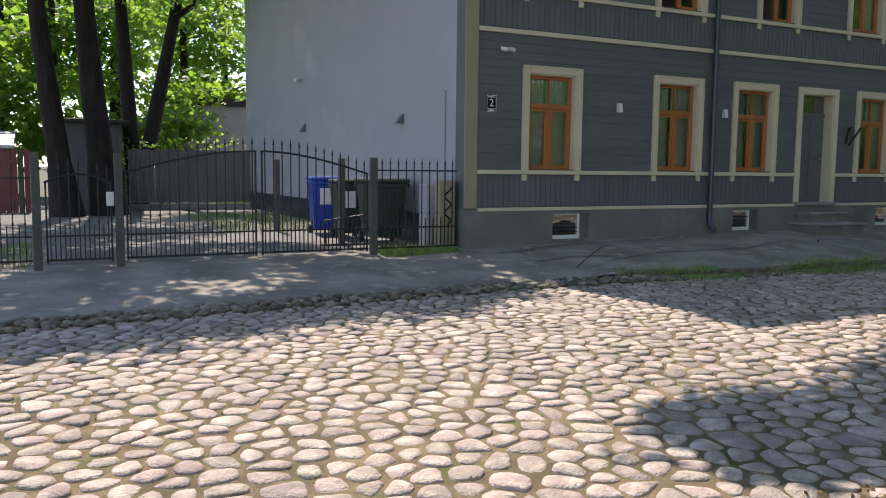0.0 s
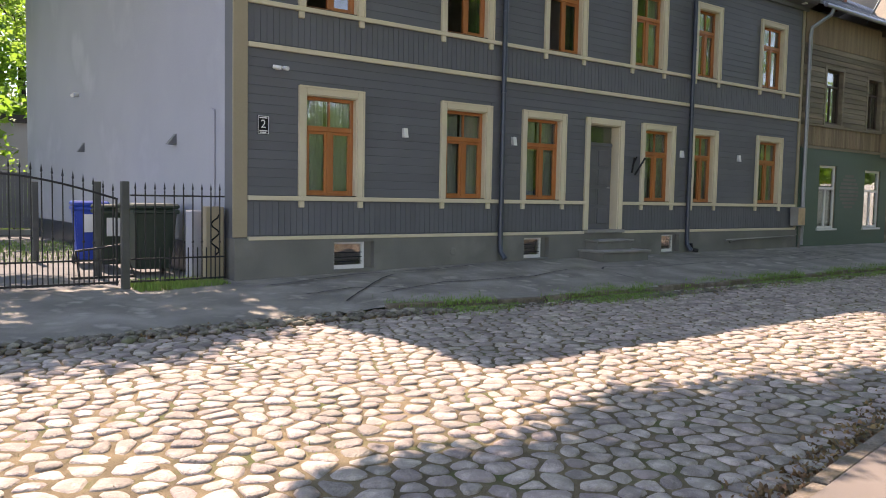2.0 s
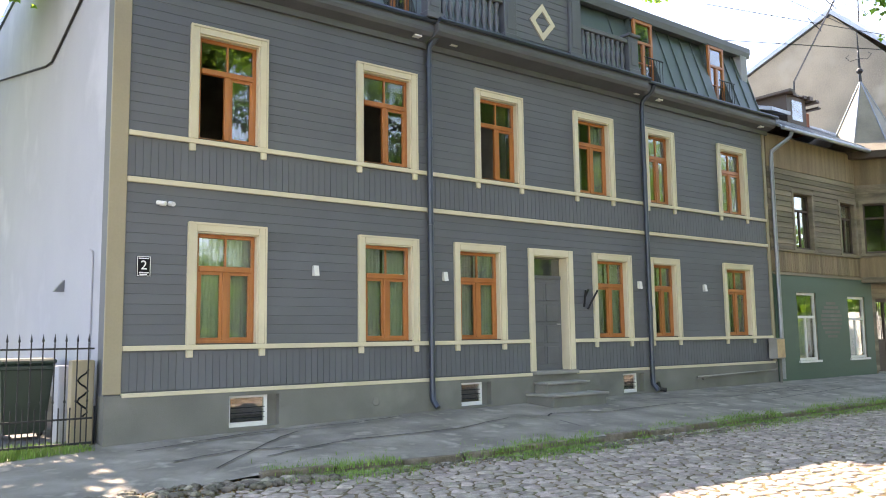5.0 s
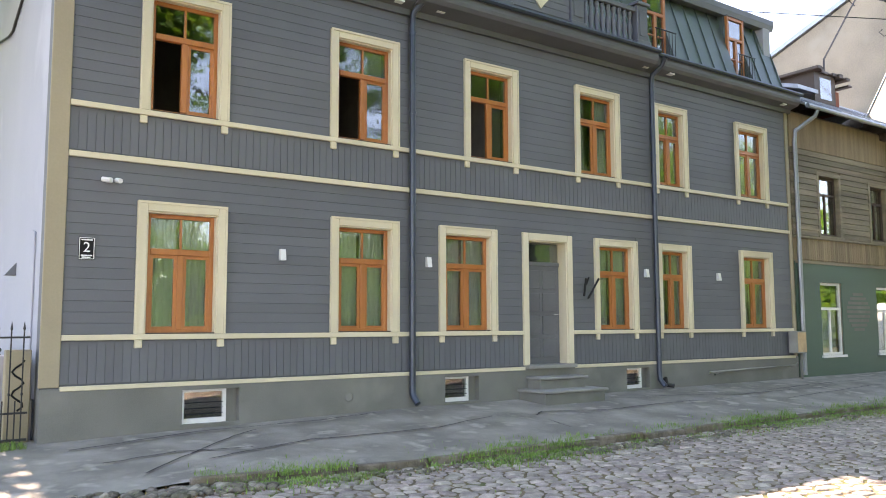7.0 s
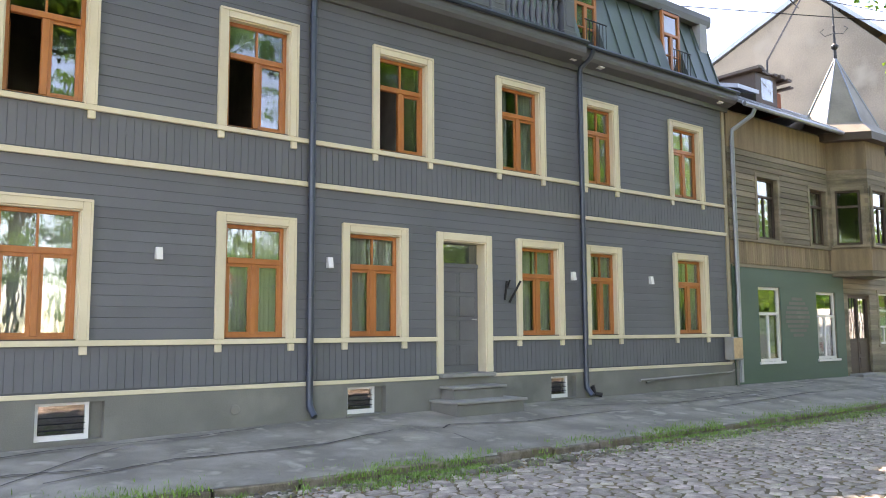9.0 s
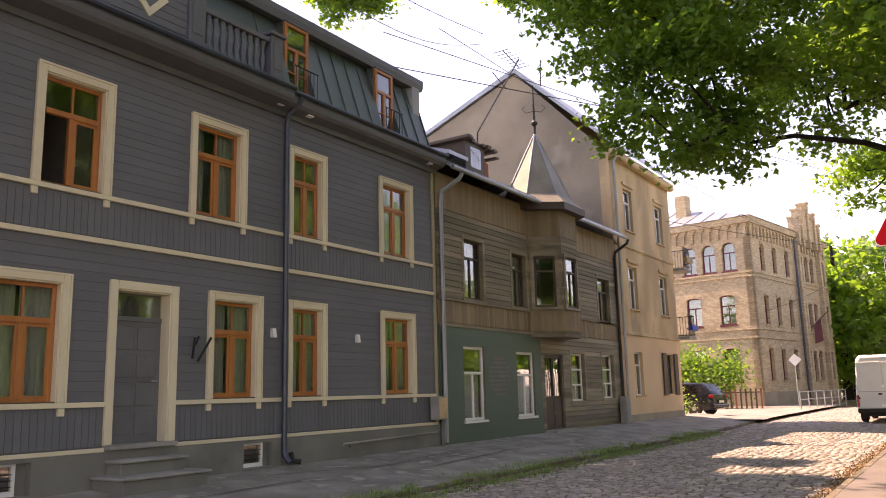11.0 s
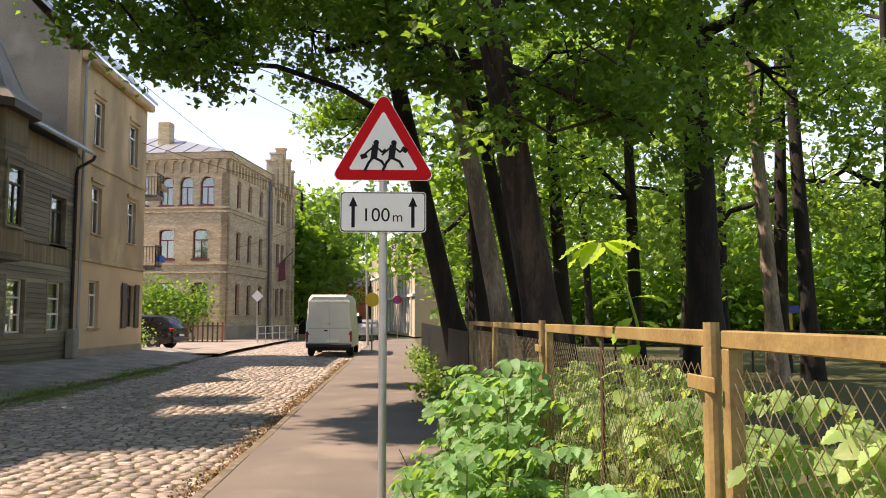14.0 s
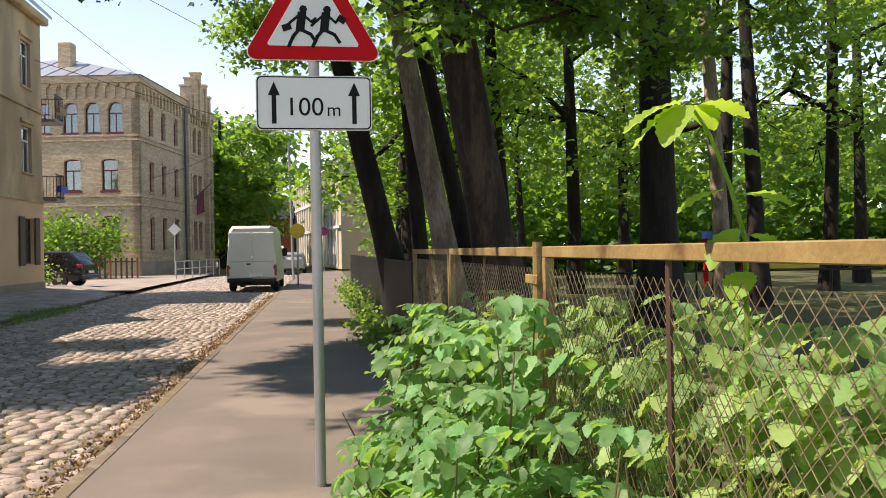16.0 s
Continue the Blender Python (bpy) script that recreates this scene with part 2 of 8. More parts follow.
coursed(M_brick, 0.26, 0.085, 0.012, 0.55)
M_redbrick = mat("red_brick", (0.28, 0.09, 0.05), 0.9, (0.2, 0.07, 0.04), 3, 30, 0.4, 0.3)
M_redframe = mat("red_window_frame", (0.16, 0.025, 0.035), 0.5)
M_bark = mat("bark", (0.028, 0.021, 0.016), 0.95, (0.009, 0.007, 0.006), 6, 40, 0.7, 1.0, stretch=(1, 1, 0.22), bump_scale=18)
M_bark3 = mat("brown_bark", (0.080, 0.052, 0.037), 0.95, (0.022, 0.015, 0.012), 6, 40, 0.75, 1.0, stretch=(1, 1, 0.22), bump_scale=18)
M_bark2 = mat("pale_bark", (0.34, 0.27, 0.20), 0.95, (0.13, 0.105, 0.08), 5, 40, 0.7, 1.0, stretch=(1, 1, 0.22), bump_scale=16)
M_leaf = leaf_mat("maple_leaf", (0.075, 0.175, 0.045), (0.030, 0.085, 0.024), (0.34, 0.60, 0.06))
# paler leaf: some plants' own colour, and sunlight put into other trees' leaves
M_leaf2 = leaf_mat("pale_and_sunlit_leaf", (0.12, 0.23, 0.05), (0.06, 0.14, 0.034), (0.40, 0.63, 0.09))
M_shrub = leaf_mat("raspberry_leaf", (0.21, 0.40, 0.18), (0.07, 0.18, 0.06), (0.36, 0.64, 0.10))
# same raspberry leaf, with the sun behind the mesh put into a paler colour
M_shrub2 = leaf_mat("sunlit_raspberry_leaf", (0.28, 0.42, 0.16), (0.14, 0.26, 0.08), (0.50, 0.68, 0.16))
M_sprout = leaf_mat("young_leaf", (0.22, 0.38, 0.05), (0.14, 0.27, 0.04), (0.55, 0.82, 0.08))
M_stem = mat("plant_stem", (0.14, 0.13, 0.05), 0.7)
M_glass = glass_mat("window_glass")
M_carglass = glass_mat("car_glass", (0.12, 0.13, 0.14))
M_steel = mat("galvanised_steel", (0.40, 0.41, 0.41), 0.42, (0.32, 0.33, 0.33), 3, 60, 0.3, 0.06, metal=0.6)
M_signw = mat("sign_white", (0.80, 0.80, 0.78), 0.4, (0.74, 0.74, 0.72), 2, 30, 0.2, 0)
M_signr = mat("sign_red", (0.60, 0.008, 0.012), 0.55, (0.52, 0.007, 0.010), 2, 30, 0.2, 0, spec=0.12)
M_signk = mat("sign_black", (0.010, 0.010, 0.011), 0.55, None, 2, 30, 0.2, 0, spec=0.15)
M_signy = mat("sign_yellow", (0.75, 0.5, 0.03), 0.4)
M_signb = mat("sign_blue", (0.03, 0.1, 0.45), 0.4)
M_blue = mat("blue_plastic", (0.012, 0.06, 0.40), 0.45, None, 2, 40, 0.3, 0.05)
M_binG = mat("dark_green_plastic", (0.02, 0.04, 0.028), 0.5, None, 2, 40, 0.3, 0.05)
M_van = mat("white_van_paint", (0.66, 0.66, 0.63), 0.3, (0.56, 0.55, 0.51), 1.0, 20, 0.35, 0)
M_black = mat("black_rubber", (0.02, 0.02, 0.02), 0.75, None, 4, 40, 0.3, 0.1)
M_car = mat("black_car_paint", (0.012, 0.014, 0.02), 0.15, None, 2, 30, 0.2, 0)
M_rim = mat("alloy_rim", (0.5, 0.5, 0.5), 0.3, metal=0.9)
M_taill = mat("tail_light_red", (0.35, 0.01, 0.01), 0.2)
M_yard = mat("yard_paving", (0.16, 0.155, 0.15), 0.9, None, 1.0, 60, 0.5, 0.3)
M_shed = mat("grey_shed_board", (0.13, 0.13, 0.135), 0.8, None, 1, 30, 0.4, 0.2, stretch=(3, 3, 0.3))
M_dust = mat("dusty_road_surface", (0.32, 0.275, 0.235), 0.95, (0.22, 0.19, 0.16), 0.9, 90, 0.6, 0.4, stain=(0.36, 0.31, 0.26), stain_scale=0.6)
M_beige = mat("beige_facade", (0.56, 0.49, 0.35), 0.9, (0.45, 0.39, 0.28), 0.5, 20, 0.4, 0.2)


# ---- mesh helpers ----
def part(name, bm, material, parent=None, label=""):
    me = bpy.data.meshes.new(name)
    bm.to_mesh(me)
    bm.free()
    me.materials.append(material)
    ob = new(name, me)
    ob.parent = parent
    if label:
        tagged(ob, label)
    return ob


def piece(name, me, parent, m):
    ob = new(name, me)
    ob.parent = parent
    ob.matrix_basis = m
    return ob


def raw(name, verts, faces, material, parent=None, smooth=False):
    me = bpy.data.meshes.new(name)
    me.from_pydata(verts, [], faces)
    me.materials.append(material)
    if smooth:
        me.shade_smooth()
    ob = new(name, me)
    ob.parent = parent
    return ob


def smoothed(ob, angle=40):
    ob.data.shade_smooth()
    ob.data.set_sharp_from_angle(angle=radians(angle))
    return ob


def thing(name, label, category, group="", kind="", at=(0, 0, 0)):
    ob = new(name)
    ob.location = at
    ob.empty_display_size = 0.1
    return tagged(ob, label, category, group, kind)


def box(bm, x0, x1, y0, y1, z0, z1, bevel=0.0, m=None):
    made = bmesh.ops.create_cube(bm, size=1.0, matrix=Matrix.LocRotScale(((x0 + x1) / 2, (y0 + y1) / 2, (z0 + z1) / 2), None, (abs(x1 - x0), abs(y1 - y0), abs(z1 - z0))))
    vs = made["verts"]
    if bevel:
        es = list({e for v in vs for e in v.link_edges})
        r = bmesh.ops.bevel(bm, geom=es, offset=bevel, segments=1, affect="EDGES")
        vs = r["verts"]
    if m is not None:
        bmesh.ops.transform(bm, matrix=m, verts=vs)
    return bm


def B(*a, bevel=0.0, m=None):
    return box(bmesh.new(), *a, bevel=bevel, m=m)


def tube(bm, pts, radii, n=8, caps=True):
    """A tube of round section along a line of points."""
    pts = [Vector(p) for p in pts]
    if not hasattr(radii, "__len__"):
        radii = [radii] * len(pts)
    rings, side = [], None
    for i, p in enumerate(pts):
        d = (pts[min(i + 1, len(pts) - 1)] - pts[max(i - 1, 0)]).normalized()
        if side is None:
            side = d.orthogonal().normalized()
        side = (side - d * side.dot(d)).normalized()
        up = d.cross(side)
        rings.append([bm.verts.new(p + (side * math.cos(k * 6.2832 / n) + up * math.sin(k * 6.2832 / n)) * radii[i]) for k in range(n)])
    for a, b in zip(rings, rings[1:]):
        for k in range(n):
            bm.faces.new((a[k], a[(k + 1) % n], b[(k + 1) % n], b[k]))
    if caps:
        bm.faces.new(rings[0][::-1])
        bm.faces.new(rings[-1])
    return bm


def lathe(bm, prof, n=12, cx=0.0, cy=0.0):
    rings = [[bm.verts.new((cx + r * math.cos(k * 6.2832 / n), cy + r * math.sin(k * 6.2832 / n), z)) for k in range(n)] for r, z in prof]
    for a, b in zip(rings, rings[1:]):
        for k in range(n):
            bm.faces.new((a[k], a[(k + 1) % n], b[(k + 1) % n], b[k]))
    bm.faces.new(rings[0][::-1])
    bm.faces.new(rings[-1])
    return bm


def prism(bm, poly, axis, lo, hi):
    """A polygon given in the two axes other than `axis`, stretched from lo to hi along it."""
    def at(p, h):
        v = list(p)
        v.insert(axis, h)
        return bm.verts.new(v)
    a, b = [at(p, lo) for p in poly], [at(p, hi) for p in poly]
    bm.faces.new(a[::-1])
    bm.faces.new(b)
    for k in range(len(poly)):
        bm.faces.new((a[k], a[(k + 1) % len(poly)], b[(k + 1) % len(poly)], b[k]))
    bmesh.ops.recalc_face_normals(bm, faces=bm.faces)
    return bm


def holed(bm, u0, u1, z0, z1, d0, d1, holes, m=None):
    """A slab in x (u) and z, from y = d0 to d1, with rectangular holes (u0, u1, z0, z1) through it."""
    us = sorted({u0, u1, *[h[0] for h in holes], *[h[1] for h in holes]})
    zs = sorted({z0, z1, *[h[2] for h in holes], *[h[3] for h in holes]})
    us, zs = [u for u in us if u0 <= u <= u1], [z for z in zs if z0 <= z <= z1]
    vs = {}

    def v(u, d, z):
        if (u, d, z) not in vs:
            vs[(u, d, z)] = bm.verts.new((u, d, z))
        return vs[(u, d, z)]

    def solid(i, j):
        if not (0 <= i < len(us) - 1 and 0 <= j < len(zs) - 1):
            return False
        cu, cz = (us[i] + us[i + 1]) / 2, (zs[j] + zs[j + 1]) / 2
        return not any(h[0] < cu < h[1] and h[2] < cz < h[3] for h in holes)
    for i in range(len(us) - 1):
        for j in range(len(zs) - 1):
            if not solid(i, j):
                continue
            a, b, c, d = us[i], us[i + 1], zs[j], zs[j + 1]
            bm.faces.new((v(a, d0, c), v(b, d0, c), v(b, d0, d), v(a, d0, d)))
            bm.faces.new((v(a, d1, d), v(b, d1, d), v(b, d1, c), v(a, d1, c)))
            if not solid(i - 1, j):
                bm.faces.new((v(a, d0, c), v(a, d0, d), v(a, d1, d), v(a, d1, c)))
            if not solid(i + 1, j):
                bm.faces.new((v(b, d1, c), v(b, d1, d), v(b, d0, d), v(b, d0, c)))
            if not solid(i, j - 1):
                bm.faces.new((v(a, d1, c), v(b, d1, c), v(b, d0, c), v(a, d0, c)))
            if not solid(i, j + 1):
                bm.faces.new((v(a, d0, d), v(b, d0, d), v(b, d1, d), v(a, d1, d)))
    if m is not None:
        bmesh.ops.transform(bm, matrix=m, verts=list(vs.values()))
    return bm


def lerp_at(x, table):
    for (a, p), (b, q) in zip(table, table[1:]):
        if x <= b:
            return p + (q - p) * max(0.0, min(1.0, (x - a) / (b - a)))
    return table[-1][1]


# ---- the lie of the land ----
FA = 12.2  # street face of the row of houses


def kerb_near(x):
    return lerp_at(x, [(-8, 1.9), (5, 2.1), (9, 2.75), (13, 3.12), (60, 3.25)])


def kerb_far(x):
    return lerp_at(x, [(-12, 8.65), (-0.5, 8.85), (3, 9.1), (6.5, 9.3), (11, 8.85), (30, 8.95), (40, 9.1), (46, 9.6)])


def house_z(x):
    return lerp_at(x, [(5, 0.05), (6.4, 0.11), (12, 0.23), (24, 0.26), (60, 0.28)])


def land(x, y):
    """Height of the ground."""
    kn, kf = kerb_near(x), kerb_far(x)
    if y < kn:
        return 0.0
    if y < kf:
        s = (y - kn) / (kf - kn)
        return -0.09 + 0.06 * math.sin(math.pi * s) - 0.03 * s
    edge = lerp_at(x, [(6.4, -0.128), (7.6, -0.05)])
    return edge + (house_z(x) - edge) * min(1.0, (y - kf) / (FA - kf))


# ---- ground, road, pavements ----
def sheet(name, x0, x1, nx, rows, material, label, category, dz=0.0, z_of=None):
    """A ground sheet: rows are functions of x giving y, from near to far."""
    verts, faces = [], []
    for i in range(nx + 1):
        x = x0 + (x1 - x0) * i / nx
        for r in rows:
            y = r(x)
            z = z_of(x, y) if z_of else land(x, y)
            verts.append((x, y, z + dz + 0.012 * noise.noise(Vector((x * 0.7, y * 0.7, 0)))))
    k = len(rows)
    for i in range(nx):
        for j in range(k - 1):
            a = i * k + j
            faces.append((a, a + k, a + k + 1, a + 1))
    ob = raw(name, verts, faces, material, None, True)
    return tagged(ob, label, category, kind="structure")


def between(f, g, s):
    return lambda x: f(x) + (g(x) - f(x)) * s


base = raw("ground", [(-900, -900, -0.22), (900, -900, -0.22), (900, 900, -0.22), (-900, 900, -0.22)], [(0, 1, 2, 3)], M_ground)
tagged(base, "bare earth and grass reaching into the distance", "ground", kind="structure")
far_k = kerb_far
road = sheet("road", -14, 70, 210, [between(lambda x: kerb_near(x) - 0.02, lambda x: kerb_far(x) + 0.35, s / 12) for s in range(13)], M_dirt, "sandy bed between the cobbles of the street", "road", -0.011,
             lambda x, y: (lambda s: -0.09 + 0.06 * math.sin(math.pi * s) - 0.03 * s)(max(0, min(1, (y - kerb_near(x)) / (kerb_far(x) - kerb_near(x))))))
sheet("pavement", -14, 70, 160, [lambda x: lerp_at(x, [(-14, -1.6), (4.4, -1.6), (5.0, 0.25), (70, 0.25)]), lambda x: 0.9, between(lambda x: 0.25, lambda x: kerb_near(x) - 0.16, 0.6), lambda x: kerb_near(x) - 0.16], M_asphalt2, "worn warm grey asphalt footpath beside the garden fence", "pavement", 0.0, lambda x, y: 0.0)
sheet("pavement", -14, 46, 160, [lambda x: kerb_far(x) + lerp_at(x, [(6.2, 0.02), (7.8, 0.12)]), between(far_k, lambda x: FA, 0.35), between(far_k, lambda x: FA, 0.7), lambda x: FA + 0.3], M_asphalt, "cracked grey asphalt pavement along the house fronts", "pavement")
yard = sheet("yard", -14, 6.6, 30, [lambda x: FA + 0.28, lambda x: 16.0, lambda x: 22.0, lambda x: 40.0], M_yard, "grey paved yard behind the gate", "ground", 0.0, lambda x, y: 0.05)
park = sheet("park_ground", -14, 70, 60, [lambda x: -60.0, lambda x: -20.0, lambda x: -6.0, lambda x: 0.27], M_ground, "shaded park soil with leaf litter and grass", "ground", -0.02, lambda x, y: 0.0)
side_street = sheet("side_street", 43.2, 70, 30, [lambda x: kerb_far(x) - 0.5, lambda x: 12.0, lambda x: 20.0, lambda x: 45.0], M_dust, "pale dusty side street opening", "road", 0.0, lambda x, y: 0.05)

# ---- dark grey corner house ----
house = thing("apartment_house", "dark grey timber apartment house with cream trim and mansard roof", "house")
AX0, AX1 = 6.45, 23.62
AD = 28.7
W_G = [(7.59, 8.87), (10.58, 11.86), (12.69, 13.98), (16.52, 17.79), (18.45, 19.57), (21.38, 22.69)]
W_U = [(7.57, 8.86), (10.55, 11.86), (13.26, 14.54), (16.05, 17.34), (18.45, 19.57), (21.37, 22.67)]
DOOR = (14.61, 15.89)
Z_BASE, Z_SILL, Z_BELT, Z_SILL2, Z_CORN = 0.77, 1.47, 3.93, 4.62, 7.12
GW, UW = (1.47, 3.325), (4.62, 6.44)
CELLAR = [(8.27, 9.10), (12.79, 13.52), (17.36, 18.06)]
CELLAR_Z = (0.20, 0.25, 0.26)
CAS = 0.135
holes = [(a + CAS, b - CAS, GW[0], GW[1] - CAS) for a, b in W_G] + [(a + CAS, b - CAS, UW[0], UW[1] - CAS) for a, b in W_U]
holes.append((DOOR[0] + CAS, DOOR[1] - CAS, 0.82, GW[1] - CAS))
part("wall_front", holed(bmesh.new(), AX0, AX1, Z_BASE, 7.4, FA, FA + 0.35, holes), M_slate, house)
cell_holes = [(a, b, CELLAR_Z[i], 0.68) for i, (a, b) in enumerate(CELLAR)]
part("plinth", holed(bmesh.new(), AX0, AX1, -0.2, Z_BASE, FA - 0.06, FA + 0.35, cell_holes), M_plinth, house, "grey-green rendered plinth with cellar windows")
bm = bmesh.new()
prism(bm, [(FA + 0.352, -0.2), (AD, -0.2), (AD, 7.4), (AD - 0.6, 9.55), (FA + 2.9, 9.9), (FA + 0.9, 9.5), (FA + 0.352, 7.4)], 0, AX0, AX0 + 0.35)
part("wall_side", bm, M_stucco, house, "pale grey rendered gable wall with darker stains")
part("side_plinth", B(AX0 - 0.025, AX0 - 0.002, FA + 0.36, AD, -0.2, 0.62), M_pipe, house, "dark blue-grey painted foot of the gable wall")
part("wall_back", B(AX0 + 0.36, AX1, AD - 0.3, AD, -0.2, 9.0), M_stucco, house)
part("wall_party", B(AX1 - 0.3, AX1 - 0.002, FA + 0.352, AD - 0.31, -0.2, 9.6), M_stucco, house)
part("partition", B(AX0 + 0.36, AX1 - 0.31, FA + 4.0, FA + 4.1, 0.0, 9.0), M_room, house)
for z in (0.72, 4.0, 7.25):
    part("floor_slab", B(AX0 + 0.36, AX1 - 0.31, FA + 0.36, FA + 4.0, z, z + 0.1), M_room, house)
for x in (10.0, 12.4, 14.45, 16.3, 18.1, 20.5):
    part("partition", B(x - 0.05, x + 0.05, FA + 0.36, FA + 4.0, 0.85, 7.2), M_room, house)
part("pilaster", B(AX0 - 0.02, AX0 + 0.23, FA - 0.035, FA - 0.001, Z_BASE + 0.02, 7.15, bevel=0.008), M_tan, house, "tan painted corner board")
part("corner_board", B(AX1 - 0.12, AX1, FA - 0.035, FA - 0.001, Z_BASE, 7.15, bevel=0.006), M_tan, house)


def strip(x0, x1, z0, z1, d, gaps=()):
    """Cream string course in lengths that stop at the gaps."""
    cuts = [x0]
    for a, b in gaps:
        cuts += [a, b]
    cuts.append(x1)
    for a, b in zip(cuts[::2], cuts[1::2]):
        bm = B(a, b, FA - d, FA - 0.001, z0, z1, bevel=0.006)
        part("string_course", bm, M_cream, house, "cream painted string course")


xl, xr = AX0 + 0.232, AX1 - 0.122
strip(xl, xr, Z_BASE - 0.03, Z_BASE + 0.03, 0.075, [(14.61, 15.89)])
strip(xl, xr, Z_SILL - 0.075, Z_SILL, 0.055, [DOOR])
strip(xl, xr, Z_BELT - 0.08, Z_BELT, 0.055)
strip(xl, xr, Z_SILL2 - 0.075, Z_SILL2, 0.055)
for ws, z in ((W_G, Z_SILL), (W_U, Z_SILL2)):
    for a, b in ws:
        for x in (a + 0.01, b - 0.11):
            part("bracket", B(x, x + 0.1, FA - 0.05, FA - 0.001, z - 0.19, z - 0.076, bevel=0.008), M_cream, house)


def window_a(a, b, z0, z1, open_leaf, blind):
    """Casing, timber frame with a fixed light above and two leaves below."""
    i0, i1, top = a + CAS, b - CAS, z1 - CAS
    win = part("window", B(i0 + 0.0005, i1 - 0.0005, FA - 0.05, FA - 0.001, top, z1, bevel=0.006), M_cream, house, "cream window casing with an orange-brown timber frame")
    for x0, x1 in ((a, i0), (i1, b)):
        part("casing", B(x0, x1, FA - 0.05, FA - 0.001, z0 + 0.001, z1, bevel=0.006), M_cream, win)
    for x0, x1 in ((a, a + 0.03), (b - 0.03, b)):
        part("edge_bead", B(x0, x1, FA - 0.065, FA - 0.0505, z0 + 0.001, z1 - 0.031), M_cream, win)
    part("edge_bead", B(a, b, FA - 0.066, FA - 0.0505, z1 - 0.03, z1 + 0.004), M_cream, win)
    for x0, x1 in ((i0 + 0.001, i0 + 0.02), (i1 - 0.02, i1 - 0.001)):
        part("reveal", B(x0, x1, FA - 0.02, FA + 0.13, z0 + 0.001, top - 0.001), M_cream, win)
    part("reveal", B(i0 + 0.021, i1 - 0.021, FA - 0.02, FA + 0.13, top - 0.02, top - 0.001), M_cream, win)
    i0, i1, top = i0 + 0.02, i1 - 0.02, top - 0.02
    y0, y1 = FA + 0.08, FA + 0.14
    zt, mid = z0 + (top - z0) * 0.68, (i0 + i1) / 2
    w = 0.06
    for nm, x0, x1, ya, yb, za, zb, bv in (("stile", i0, i0 + w, y0, y1, z0, top, 0.006), ("stile", i1 - w, i1, y0, y1, z0, top, 0.006), ("head_rail", i0 + w, i1 - w, y0, y1, top - w, top, 0.006), ("bottom_rail", i0 + w, i1 - w, y0, y1, z0, z0 + w, 0.006),
                                           ("transom", i0 + w, i1 - w, y0 - 0.02, y1, zt - 0.04, zt + 0.05, 0.01), ("mullion", mid - 0.045, mid + 0.045, y0 - 0.012, y1, z0 + w, zt - 0.04, 0.006), ("glazing_bar", mid - 0.014, mid + 0.014, y0, y1 - 0.01, zt + 0.05, top - w, 0)):
        part(nm, B(x0, x1, ya, yb, za, zb, bevel=bv), M_wood, win)
    part("window_sill", B(i0, i1, FA - 0.03, y0 - 0.002, z0 + 0.001, z0 + 0.02), M_brownwood, win, "dark brown sill")
    bays = [(i0 + w, mid - 0.014, zt + 0.05, top - w), (mid + 0.014, i1 - w, zt + 0.05, top - w), (i0 + w, mid - 0.045, z0 + w, zt - 0.04), (mid + 0.045, i1 - w, z0 + w, zt - 0.04)]
    for k, (x0, x1, zz0, zz1) in enumerate(bays):
        sash = bmesh.new()
        if k >= 2:
            s = 0.045
            box(sash, x0, x0 + s, 0, 0.04, zz0, zz1)
            box(sash, x1 - s, x1, 0, 0.04, zz0, zz1)
            box(sash, x0 + s, x1 - s, 0, 0.04, zz0, zz0 + s)
            box(sash, x0 + s, x1 - s, 0, 0.04, zz1 - s, zz1)
            turn = Matrix.Translation((0, y0 + 0.01, 0))
            if k == 2 and open_leaf:
                turn = Matrix.Translation((x0, y0 + 0.05, 0)) @ Matrix.Rotation(radians(78), 4, "Z") @ Matrix.Translation((-x0, 0, 0))
            bmesh.ops.transform(sash, matrix=turn, verts=sash.verts)
            part("sash", sash, M_wood, win)
            pane = B(x0 + s, x1 - s, 0.015, 0.021, zz0 + s, zz1 - s)
            bmesh.ops.transform(pane, matrix=turn, verts=pane.verts)
        else:
            pane = B(x0, x1, y0 + 0.025, y0 + 0.031, zz0, zz1)
        g = part("pane", pane, M_glass, win)
        g.visible_shadow = False
    if blind:
        bm = bmesh.new()
        n = 16
        for e in range(2):
            wide = 0.34 if z0 > 3 else (i1 - i0) * 0.47  # net curtains drawn on the ground floor
            xa, xb = (i0 + 0.0, i0 + wide) if e == 0 else (i1 - wide, i1)
            vs = []
            for q in range(n + 1):
                x = xa + (xb - xa) * q / n
                y = y1 + 0.1 + (0.022 if z0 > 3 else 0.006) * math.sin(q * 2.4)
                vs.append((bm.verts.new((x, y, z0 + 0.02)), bm.verts.new((x, y, top + 0.05))))
            for p, q in zip(vs, vs[1:]):
                bm.faces.new((p[0], q[0], q[1], p[1]))
        part("curtain", bm, M_curtain, win, "pale curtain drawn aside" if z0 > 3 else "pale net curtain")


for i, (a, b) in enumerate(W_G):
    window_a(a, b, GW[0], GW[1], False, True)
for i, (a, b) in enumerate(W_U):
    window_a(a, b, UW[0], UW[1], i in (0, 1, 2), i in (3, 5))

